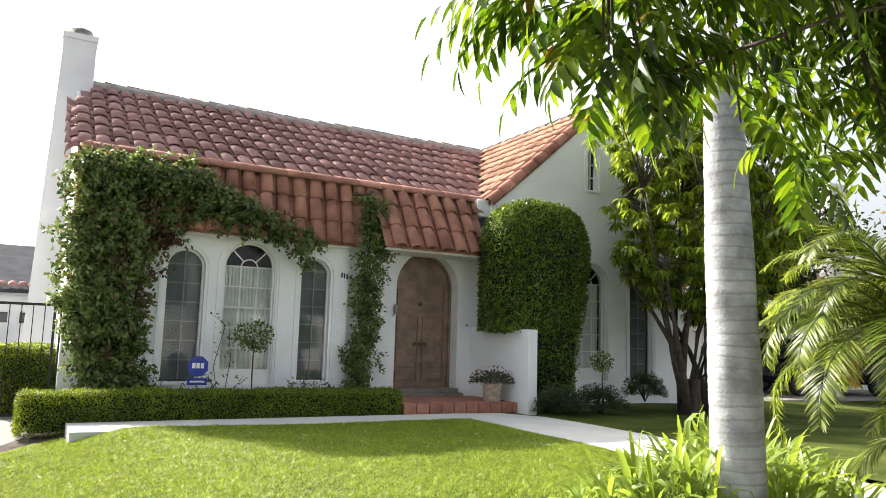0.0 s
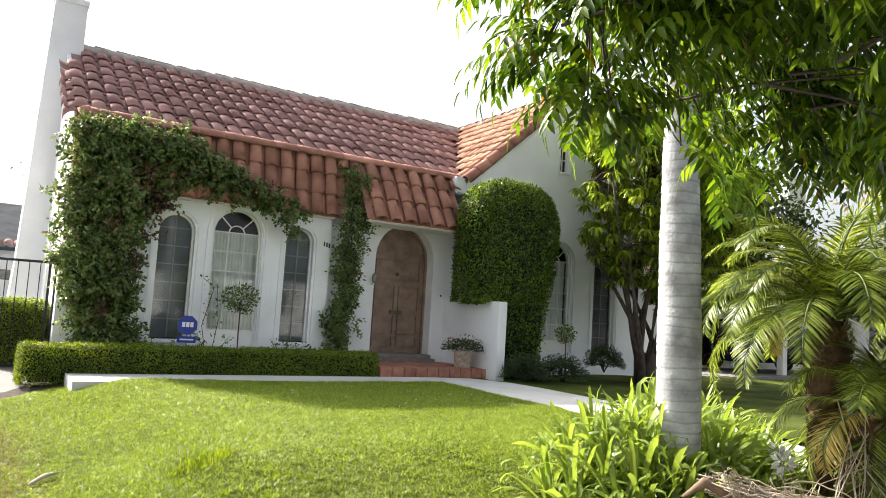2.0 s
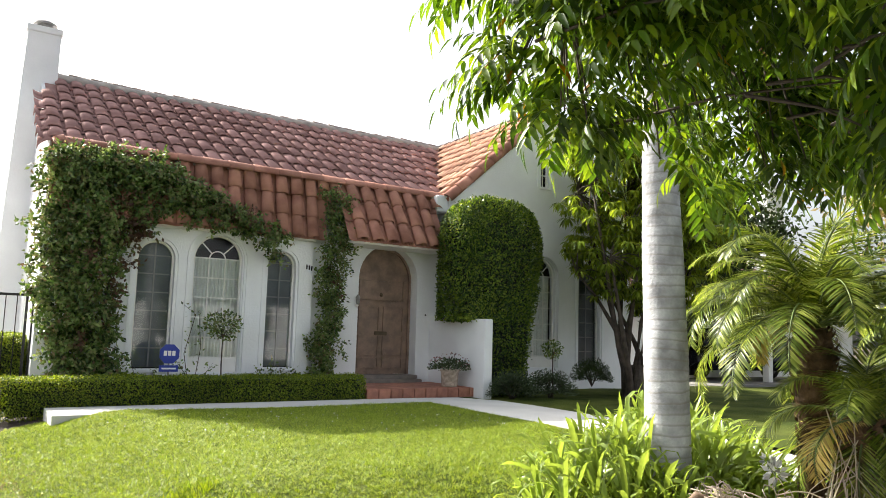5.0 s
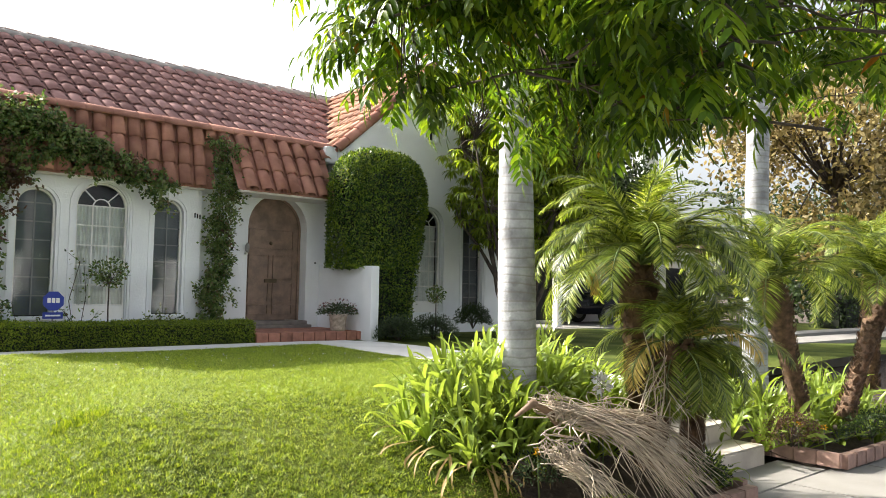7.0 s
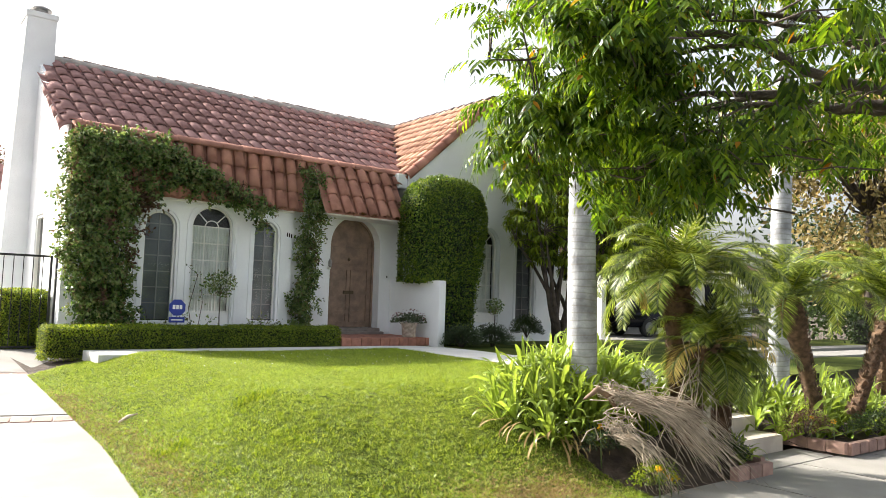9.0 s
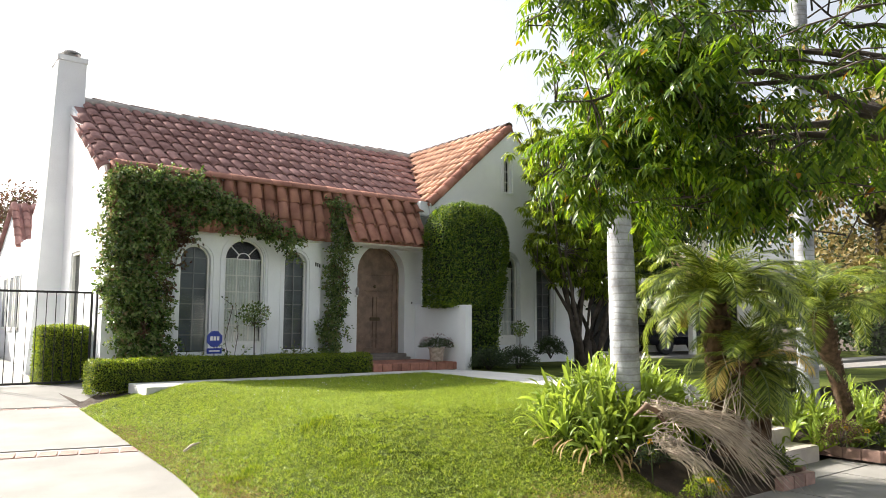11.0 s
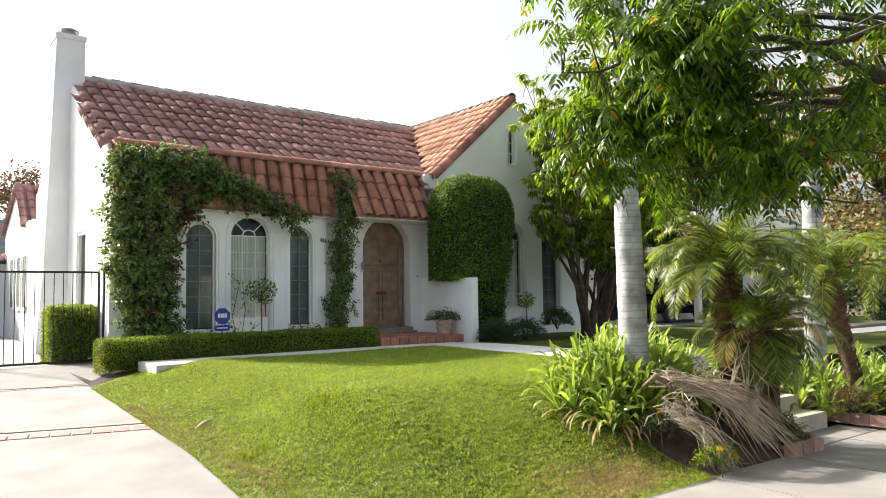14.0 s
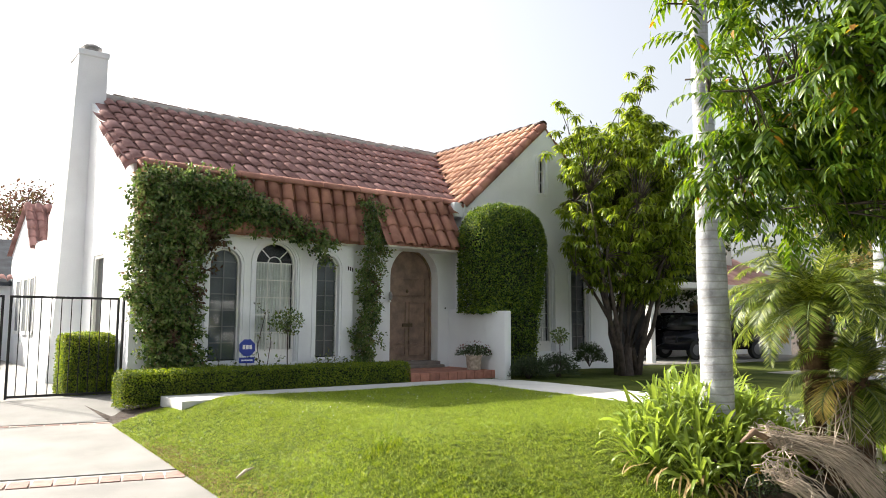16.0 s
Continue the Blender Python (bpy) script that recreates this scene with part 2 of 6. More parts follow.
def fast_mesh(name, verts, tris, material, smooth=False):
    """A large mesh from arrays of vertices and triangles."""
    me = bpy.data.meshes.new(name)
    v, f = np.asarray(verts, np.float32), np.asarray(tris, np.int32)
    me.vertices.add(len(v))
    me.vertices.foreach_set("co", v.ravel())
    me.loops.add(f.size)
    me.loops.foreach_set("vertex_index", f.ravel())
    me.polygons.add(len(f))
    me.polygons.foreach_set("loop_start", np.arange(len(f), dtype=np.int32) * 3)
    me.materials.append(material)
    if smooth:
        me.polygons.foreach_set("use_smooth", np.ones(len(f), bool))
    me.update(calc_edges=True)
    return me


def bm_mesh(name, bm, material, smooth=False):
    me = bpy.data.meshes.new(name)
    bmesh.ops.recalc_face_normals(bm, faces=bm.faces)
    bm.to_mesh(me)
    bm.free()
    me.materials.append(material)
    if smooth:
        me.polygons.foreach_set("use_smooth", [True] * len(me.polygons))
    return me


def part(name, me, parent, label="", m=None):
    ob = new(name, me)
    ob.parent = parent
    if m is not None:
        ob.matrix_basis = m
    if label:
        ob["label"] = label
    if name in MASSES:
        ob["kind"] = "stuff"
    return ob


MASSES = {"foliage", "leaf_mass", "scar_cover", "bloom_cover", "flower_head", "crown", "turning_leaves", "twig_work", "twig_spray", "twig_tangle", "limb_work", "bloom"}


def top(name, me, label="", category="", group="", kind="", m=None):
    ob = new(name, me)
    if m is not None:
        ob.matrix_basis = m
    return tagged(ob, label, category, group, kind)


def boxes(bs, bevel=0.0):
    """A bmesh of boxes (x0, y0, z0, x1, y1, z1) of one part."""
    bm = bmesh.new()
    for x0, y0, z0, x1, y1, z1 in bs:
        r = bmesh.ops.create_cube(bm, size=1)
        bmesh.ops.scale(bm, vec=(x1 - x0, y1 - y0, z1 - z0), verts=r["verts"])
        bmesh.ops.translate(bm, vec=((x0 + x1) / 2, (y0 + y1) / 2, (z0 + z1) / 2), verts=r["verts"])
    if bevel:
        bmesh.ops.bevel(bm, geom=bm.edges[:], offset=bevel, segments=2, affect="EDGES")
    return bm


def tube(pts, radii, sides=8, cap=True):
    """Vertices and faces of a tapering tube along points."""
    pts = [Vector(p) for p in pts]
    vs, fs = [], []
    for k, p in enumerate(pts):
        d = (pts[min(k + 1, len(pts) - 1)] - pts[max(k - 1, 0)]).normalized()
        a = d.orthogonal().normalized() if abs(d.z) > 0.9 else d.cross(Vector((0, 0, 1))).normalized()
        b = d.cross(a).normalized()
        r = radii[k] if hasattr(radii, "__len__") else radii
        for j in range(sides):
            t = 2 * math.pi * j / sides
            vs.append(p + a * (math.cos(t) * r) + b * (math.sin(t) * r))
    for k in range(len(pts) - 1):
        for j in range(sides):
            j2 = (j + 1) % sides
            fs.append((k * sides + j, k * sides + j2, (k + 1) * sides + j2, (k + 1) * sides + j))
    if cap:
        fs.append(tuple(range(sides))[::-1])
        fs.append(tuple((len(pts) - 1) * sides + j for j in range(sides)))
    return vs, fs


def tubes(name, runs, material, sides=8, smooth=True):
    vs, fs = [], []
    for pts, radii in runs:
        v, f = tube(pts, radii, sides)
        o = len(vs)
        vs += v
        fs += [tuple(i + o for i in g) for g in f]
    return mesh_of(name, vs, fs, material, smooth)


def lathe(profile, sides=24):
    """Vertices and faces turned from (radius, z) pairs."""
    vs, fs = [], []
    for r, z in profile:
        for j in range(sides):
            t = 2 * math.pi * j / sides
            vs.append((r * math.cos(t), r * math.sin(t), z))
    for k in range(len(profile) - 1):
        for j in range(sides):
            j2 = (j + 1) % sides
            fs.append((k * sides + j, k * sides + j2, (k + 1) * sides + j2, (k + 1) * sides + j))
    fs.append(tuple(range(sides))[::-1])
    fs.append(tuple((len(profile) - 1) * sides + j for j in range(sides)))
    return vs, fs


def unit(a):
    return a / np.maximum(np.linalg.norm(a, axis=-1, keepdims=True), 1e-9)


def leaves(name, pos, axis, side, length, width, material, droop=0.0, fine=False):
    """Leaves at pos along axis, side giving the blade's width. Two triangles each, or six with a fold and a curve."""
    pos, axis, side = np.asarray(pos, float), unit(np.asarray(axis, float)), np.asarray(side, float)
    side = unit(side - axis * np.sum(side * axis, 1, keepdims=True))
    nrm = np.cross(side, axis)
    n = len(pos)
    L, W = np.broadcast_to(length, n)[:, None], np.broadcast_to(width, n)[:, None]
    if not fine:
        v = np.stack([pos, pos + axis * L * 0.45 + side * W * 0.5 + nrm * W * 0.12, pos + axis * L - nrm * L * droop, pos + axis * L * 0.45 - side * W * 0.5 + nrm * W * 0.12], 1)
        t = np.array([[0, 1, 2], [0, 2, 3]])
        k = 4
    else:
        c1, c2 = pos + axis * L * 0.3 - nrm * L * droop * 0.1, pos + axis * L * 0.68 - nrm * L * droop * 0.5
        lift = nrm * W * 0.15
        v = np.stack([pos, c1 + side * W * 0.48 + lift, c1, c1 - side * W * 0.48 + lift, c2 + side * W * 0.36 + lift, c2, c2 - side * W * 0.36 + lift, pos + axis * L - nrm * L * droop], 1)
        t = np.array([[0, 1, 2], [0, 2, 3], [1, 4, 5], [1, 5, 2], [2, 5, 6], [2, 6, 3], [4, 7, 5], [5, 7, 6]])
        k = 8
    tri = (t[None] + (np.arange(n) * k)[:, None, None]).reshape(-1, 3)
    return fast_mesh(name, v.reshape(-1, 3), tri, material)


RNG = np.random.default_rng(7)


def rand_dirs(n):
    return unit(RNG.normal(size=(n, 3)))


def smoothstep(t):
    t = np.clip(t, 0, 1)
    return t * t * (3 - 2 * t)

# ---------------------------------------------------------------- ground
WALK_Z = -0.29


def drive_z(y):
    return WALK_Z + 0.059 * np.clip(np.asarray(y, float) - 1.5, 0, 10.7)


def drive_edge(y):
    y = np.asarray(y, float)
    return -0.98 - 0.07 * np.clip(5 - y, 0, 5) + 0.75 * smoothstep((y - 9.6) / 2.4)


def yard_z(x, y):
    """Height of the raised front yard: a mound that falls to the pavement and to the drive."""
    x, y = np.asarray(x, float), np.asarray(y, float)
    base = WALK_Z - 0.008 + 0.773 * smoothstep((y - 1.35) / 3.4) + 0.03 * smoothstep((y - 5) / 5)
    base = base + 0.005 * np.sin(1.7 * x + 0.6 * y) + 0.004 * np.sin(2.9 * y - x)
    base = base + 0.46 * np.exp(-((x - 3.5) ** 2 + (y - 2.95) ** 2) / 0.75) + 0.05 * np.exp(-((x - 0.1) ** 2 + (y - 9.1) ** 2) / 0.5)
    e = drive_edge(y)
    k = smoothstep((x - e) / 1.9)
    return drive_z(y) + 0.01 + (base - drive_z(y) - 0.01) * k


def sheet(name, xs, ys, zf, material, inside=None, skirt=0.0):
    """A grid over xs, ys with heights zf; cells whose centre is not inside are left out."""
    X, Y = np.meshgrid(xs, ys)
    Z = zf(X, Y)
    v = np.stack([X, Y, Z], -1).reshape(-1, 3)
    nx = len(xs)
    f = []
    for j in range(len(ys) - 1):
        for i in range(nx - 1):
            cx, cy = (xs[i] + xs[i + 1]) / 2, (ys[j] + ys[j + 1]) / 2
            if inside is None or inside(cx, cy):
                f.append((j * nx + i, j * nx + i + 1, (j + 1) * nx + i + 1, (j + 1) * nx + i))
    return mesh_of(name, v, f, material, True)


top("ground", mesh_of("ground", [(-600, -600, -0.5), (600, -600, -0.5), (600, 600, -0.5), (-600, 600, -0.5)], [(0, 1, 2, 3)], SOIL), "bare earth under the plots and the street", "ground", kind="structure")
top("road", bm_mesh("road", boxes([(-300, -14, -0.49, 300, -3.6, -0.42)]), ASPHALT), "grey asphalt street along the plots", "road", kind="structure")
top("kerb", bm_mesh("kerb", boxes([(-300, -3.6, -0.49, 300, -3.44, -0.30)], 0.015), CONCRETE), "pale concrete kerb of the street", "kerb", kind="structure")
top("verge_ground", bm_mesh("verge_ground", boxes([(-0.9, -3.44, -0.49, 300, -0.42, -0.30), (-300, -3.44, -0.49, -4.72, -0.42, -0.30)]), TURF), "strip of grass between kerb and pavement", "grass", kind="structure")

# pavement slabs
pavement = top("pavement", bm_mesh("pavement", boxes([(-300, -0.42, -0.49, 300, 1.4, -0.325)]), SOIL), "pale concrete pavement in front of the plots", "pavement", kind="structure")
part("paving_slab", bm_mesh("paving_slab", boxes([(-300, -0.42, -0.40, -9.006, 1.4, -0.305)], 0.004), CONCRETE), pavement)
part("paving_slab", bm_mesh("paving_slab", boxes([(21.006, -0.42, -0.40, 300, 1.4, -0.305)], 0.004), CONCRETE), pavement)
part("drive_apron", bm_mesh("drive_apron", boxes([(-4.71, -3.44, -0.45, -0.91, -0.43, -0.308)], 0.004), CONCRETE), pavement)
slab = bm_mesh("paving_slab", boxes([(-0.742, -0.91, -0.095, 0.742, 0.96, 0.0)], 0.006), CONCRETE)
for k in range(20):
    part("paving_slab", slab, pavement, m=Matrix.Translation((-8.25 + 1.5 * k, 0.49, -0.305)))
part("paving_slab", bm_mesh("paving_slab", boxes([(5.16, 1.462, -0.40, 6.90, 1.98, -0.303)], 0.006), CONCRETE), pavement, "concrete apron before the steps")


# the slab of the yard is one sheet; lawn and planting bed differ in material
LAWN_R = [(1.3, 3.0), (1.9, 2.92), (2.3, 2.92), (3.1, 3.4), (3.9, 4.3), (4.6, 5.2), (5.4, 5.5), (7.0, 5.55), (9.4, 5.55)]


def lawn_right(y):
    return float(np.interp(y, [p[0] for p in LAWN_R], [p[1] for p in LAWN_R]))


ys = np.linspace(1.38, 9.42, 135)


def snap_lawn():
    """The lawn as a grid whose rows run from the drive's edge to the planting bed."""
    v, f = [], []
    n = 90
    for j, y in enumerate(ys):
        a, b = float(drive_edge(y)), lawn_right(y)
        for i in range(n + 1):
            x = a + (b - a) * i / n
            v.append((x, y, float(yard_z(x, y)) if j else WALK_Z - 0.08))
    for j in range(len(ys) - 1):
        for i in range(n):
            o = j * (n + 1) + i
            f.append((o, o + 1, o + n + 2, o + n + 1))
    return mesh_of("lawn", v, f, TURF, True)


lawn = top("lawn", snap_lawn(), "sunlit mown lawn rising in a mound from the pavement", "lawn", kind="structure")

top("planting_bed", sheet("planting_bed", np.linspace(2.5, 16, 90), np.linspace(1.40, 9.4, 60), lambda x, y: np.where(y < 1.41, -0.40, yard_z(x, y) - 0.012), SOIL, lambda x, y: x > lawn_right(y) - 0.12 and not (5.1 < x < 6.9 and y < 2.1) and (y < 3.6 or x < np.interp(y, [2.9, 3.9, 5.0, 6.2, 9.4], [5.3, 5.4, 5.5, 5.6, 5.6]))), "dark earth of the planting beds", "bed", kind="structure")
top("bed_soil", sheet("bed_soil", np.linspace(-0.95, 5.4, 50), np.linspace(9.3, 12.4, 26), lambda x, y: 0.02 + np.minimum(yard_z(x, y), 0.44) * 0.97 - 0.02, SOIL), "strip of earth under the hedge and the windows", "bed", kind="structure")
side_lawn = top("side_lawn", sheet("side_lawn", np.linspace(6.9, 40, 80), np.linspace(3.4, 12.2, 40), lambda x, y: yard_z(x, y) * 0 + 0.44 + 0.02 * np.sin(x * 1.3 + y) - 0.09 * smoothstep((x - 12) / 10), TURF), "shaded lawn in front of the gabled wing", "lawn", kind="structure")

# drive: slabs with brick bands between
drive = new("driveway")
tagged(drive, "sunlit pale concrete driveway with brick bands", "driveway", kind="structure")
bands = [(6.32, 6.72), (9.75, 9.90)]


def drive_slab(y0, y1, name="drive_slab"):
    v, f = [], []
    yy = np.linspace(y0, y1, 14)
    for y in yy:
        sk = 0.30
        for x in (-4.6, float(drive_edge(y)) + 0.03):
            ys_ = y - sk * (x + 1.0) * 0.9
            v.append((x, ys_, float(drive_z(y))))
            v.append((x, ys_, float(drive_z(y)) - 0.15))
    for k in range(len(yy) - 1):
        o = 4 * k
        f += [(o, o + 2, o + 6, o + 4), (o + 1, o + 5, o + 7, o + 3), (o, o + 4, o + 5, o + 1), (o + 2, o + 3, o + 7, o + 6)]
    f += [(0, 1, 3, 2), (len(v) - 4, len(v) - 2, len(v) - 1, len(v) - 3)]
    return part(name, mesh_of(name, v, f, CONCRETE), drive)


drive_slab(-3.4, bands[0][0] - 0.008)
drive_slab(bands[0][1] + 0.008, bands[1][0] - 0.008)
drive_slab(bands[1][1] + 0.008, 12.4)
drive_slab(12.41, 34)

# ---------------------------------------------------------------- walkway, porch, steps
path = new("walkway")
tagged(path, "curved pale concrete walk along the hedge to the street", "path", kind="structure")


def ribbon(left, right, zf, depth, name):
    v, f = [], []
    for (lx, ly), (rx, ry) in zip(left, right):
        zl, zr = zf(lx, ly), zf(rx, ry)
        v += [(lx, ly, zl), (rx, ry, zr), (lx, ly, zl - depth), (rx, ry, zr - depth)]
    for k in range(len(left) - 1):
        o = 4 * k
        f += [(o, o + 1, o + 5, o + 4), (o, o + 4, o + 6, o + 2), (o + 1, o + 3, o + 7, o + 5), (o + 2, o + 6, o + 7, o + 3)]
    f += [(0, 2, 3, 1), (len(v) - 4, len(v) - 3, len(v) - 1, len(v) - 2)]
    return part(name, mesh_of(name, v, f, PATHMAT), path)


front = [(-0.06, 9.35), (1.2, 9.36), (2.4, 9.38), (3.4, 9.38), (4.3, 9.36), (4.9, 9.22), (5.3, 8.95), (5.5, 8.5), (5.6, 7.9), (5.6, 7.2), (5.55, 6.2), (5.45, 5.0), (5.3, 3.9), (5.2, 2.9)]
back = [(-0.06, 10.38), (1.2, 10.39), (2.4, 10.4), (3.5, 10.41), (4.85, 10.42), (5.9, 10.42), (6.7, 10.3), (7.1, 9.6), (7.15, 8.7), (7.1, 7.6), (7.0, 6.3), (6.9, 5.0), (6.75, 3.9), (6.62, 2.9)]
ribbon(front, back, lambda x, y: 0.485 - 0.1 * max(0, (5.0 - y)) / 2.1, 0.16, "walk_slab")
steps = new("garden_steps")
tagged(steps, "concrete steps from the pavement to the walk", "steps", kind="structure")
for k, (y0, z1) in enumerate([(1.97, -0.097), (2.35, 0.093), (2.72, 0.285)]):
    part("step", bm_mesh("step", boxes([(5.2, y0, -0.45, 6.6, 3.1, z1)], 0.015), STEPMAT), steps)

porch = new("porch_landing")
tagged(porch, "red brick porch landing before the front door", "porch", kind="structure")
part("landing_base", bm_mesh("landing_base", boxes([(4.95, 10.62, 0.30, 7.3, 12.25, 0.605)]), MORTAR), porch)

# ---------------------------------------------------------------- walls with openings
from mathutils import geometry


def arch_loop(xc, w, zb, zs, seg=14):
    """Outline of an arched opening: bottom zb, springing zs, width w."""
    r = w / 2
    pts = [(xc - r, zb), (xc + r, zb)]
    for k in range(seg + 1):
        t = math.pi * k / seg
        pts.append((xc + r * math.cos(t), zs + r * math.sin(t)))
    return pts


def arched_wall(name, outline, holes, y0, y1, label, depth=None):
    """A wall in the plane y0 (front) to y1 (back), outline and holes as (x, z) loops."""
    vs, fs = [], []
    loops = [outline] + holes
    tris = geometry.tessellate_polygon([[Vector((x, z, 0)) for x, z in lp] for lp in loops])
    flat = [p for lp in loops for p in lp]
    n = len(flat)
    vs = [(x, y0, z) for x, z in flat] + [(x, y1, z) for x, z in flat]
    for t in tris:
        fs.append(tuple(t))
        fs.append(tuple(i + n for i in reversed(t)))
    o = 0
    for lp in loops:
        for i in range(len(lp)):
            a, b = o + i, o + (i + 1) % len(lp)
            fs.append((a, b, b + n, a + n))
        o += len(lp)
    bm = bmesh.new()
    bv = [bm.verts.new(v) for v in vs]
    for f in fs:
        try:
            bm.faces.new([bv[i] for i in f])
        except ValueError:
            pass
    return top(name, bm_mesh(name, bm, STUCCO), label, "wall", kind="structure")


def arch_band(name, xc, w, zb, zs, band, y0, y1, material, parent, seg=16, label=""):
    """A raised moulding round an arched opening."""
    a, b = arch_loop(xc, w, zb, zs, seg), arch_loop(xc, w + 2 * band, zb, zs, seg)
    a, b = a[1:] + a[:1], b[1:] + b[:1]
    vs, fs = [], []
    n = len(a)
    for (ax, az), (bx, bz) in zip(a, b):
        bz = zb if bz == zb else bz
        vs += [(ax, y0, az), (bx, y0, bz), (ax, y1, az), (bx, y1, bz)]
    for k in range(n - 1):
        o = 4 * k
        fs += [(o, o + 1, o + 5, o + 4), (o + 2, o + 6, o + 7, o + 3), (o, o + 4, o + 6, o + 2), (o + 1, o + 3, o + 7, o + 5)]
    fs += [(0, 2, 3, 1), (4 * n - 4, 4 * n - 3, 4 * n - 1, 4 * n - 2)]
    return part(name, mesh_of(name, vs, fs, material), parent, label)


def arch_pane(name, xc, w, zb, zs, y, material, parent, seg=14):
    lp = arch_loop(xc, w, zb, zs, seg)
    return part(name, mesh_of(name, [(x, y, z) for x, z in lp], [tuple(range(len(lp)))], material), parent)


BAY_Y, PORCH_Y, WING_Y = 12.07, 12.19, 11.82
W1, W2, W3 = (1.605, 0.62, 0.92, 2.80), (2.675, 0.92, 0.86, 2.86), (3.855, 0.55, 0.94, 2.83)
DOOR = (6.205, 1.37, 0.70, 2.74)
GW, GD = (10.0, 0.92, 0.95, 3.02), (11.49, 0.70, 0.95, 2.98)
ATTIC = (10.055, 0.25, 5.11, 5.93)

arched_wall("wall_front", [(-0.15, 0.1), (4.47, 0.1), (4.47, 3.85), (-0.15, 3.85)], [arch_loop(*W1), arch_loop(*W2), arch_loop(*W3)], BAY_Y, BAY_Y + 0.22, "white stucco front wall with three arched windows")
arched_wall("wall_porch", [(4.47, 0.1), (7.4, 0.1), (7.4, 3.95), (4.47, 3.95)], [arch_loop(*DOOR)], PORCH_Y, PORCH_Y + 0.40, "white stucco porch wall with an arched doorway")
arched_wall("wall_gable", [(7.4, 0.1), (12.85, 0.1), (12.85, 4.55), (10.13, 6.96), (7.4, 4.55)], [arch_loop(*GW), arch_loop(*GD), arch_loop(*ATTIC, seg=10)], WING_Y, WING_Y + 0.26, "white stucco gable wall with arched windows")
top("wall_wing_side", bm_mesh("wall_wing_side", boxes([(7.4, WING_Y + 0.26, 0.1, 7.6, 20, 4.5), (12.65, WING_Y + 0.26, 0.1, 12.85, 20, 4.5)]), STUCCO), "white stucco side walls of the gabled wing", "wall", kind="structure")
top("wall_upper", bm_mesh("wall_upper", boxes([(-0.15, 12.23, 3.7, 7.4, 12.40, 4.58)]), STUCCO), "stucco wall behind the skirt roof", "wall", kind="structure")
top("gable_corbel", bm_mesh("gable_corbel", boxes([(7.12, 11.86, 4.22, 7.4, 12.2, 4.58)], 0.02), STUCCO), "white stucco block at the gable's foot", "wall", kind="structure")

# side wall of the house, with one tall window
bm = boxes([(-0.15, 12.29, 0.1, 0.05, 14.15, 4.6), (-0.15, 15.05, 0.1, 0.05, 20.3, 4.6), (-0.15, 14.15, 0.1, 0.05, 15.05, 1.2), (-0.15, 14.15, 3.05, 0.05, 15.05, 4.6)])
top("wall_side", bm_mesh("wall_side", bm, STUCCO), "sunlit white stucco side wall", "wall", kind="structure")
top("wall_side_gable", mesh_of("wall_side_gable", [(-0.15, 12.1, 4.6), (-0.15, 16.35, 6.8), (-0.15, 20.3, 4.6), (0.05, 12.1, 4.6), (0.05, 16.35, 6.8), (0.05, 20.3, 4.6)], [(0, 1, 2), (3, 5, 4), (0, 3, 4, 1), (1, 4, 5, 2), (0, 2, 5, 3)], STUCCO), "white stucco gable over the side wall", "wall", kind="structure")
top("wall_back", bm_mesh("wall_back", boxes([(-0.15, 20.3, 0.1, 12.85, 20.5, 4.55)]), STUCCO), "plain stucco back wall of the house", "wall", kind="structure")
# room surfaces hardly seen, coloured for the darkness behind the glass
top("floor_inside", bm_mesh("floor_inside", boxes([(0.06, 12.4, 0.5, 12.6, 20.2, 0.6)]), ROOMDARK), "floor inside the house, coloured near black as unlit", "floor", kind="structure")
top("ceiling", bm_mesh("ceiling", boxes([(0.06, 12.4, 4.3, 12.6, 20.2, 4.4)]), ROOMDARK), "ceiling of the rooms inside, coloured near black as unlit", "ceiling", kind="structure")
top("wall_inside", bm_mesh("wall_inside", boxes([(0.06, 14.0, 0.6, 12.6, 14.1, 4.3)]), ROOMDARK), "partition behind the windows, coloured near black as unlit", "wall", kind="structure")

# low wing wall beside the porch
prof = [(10.18, 0.3), (10.18, 1.95), (10.6, 1.952), (11.2, 1.96), (11.7, 1.97), (12.0, 2.0), (12.19, 2.0), (12.19, 0.3)]
bm = bmesh.new()
va = [bm.verts.new((7.21, y, z)) for y, z in prof]
vb = [bm.verts.new((7.40, y, z)) for y, z in prof]
bm.faces.new(va)
bm.faces.new(vb[::-1])
for k in range(len(prof)):
    k2 = (k + 1) % len(prof)
    bm.faces.new((va[k], va[k2], vb[k2], vb[k]))
bmesh.ops.recalc_face_normals(bm, faces=bm.faces)
bmesh.ops.bevel(bm, geom=bm.edges[:], offset=0.012, segments=2, affect="EDGES")
top("wing_wall", bm_mesh("wing_wall", bm, STUCCO), "low white stucco wing wall beside the porch", "wall", kind="structure")

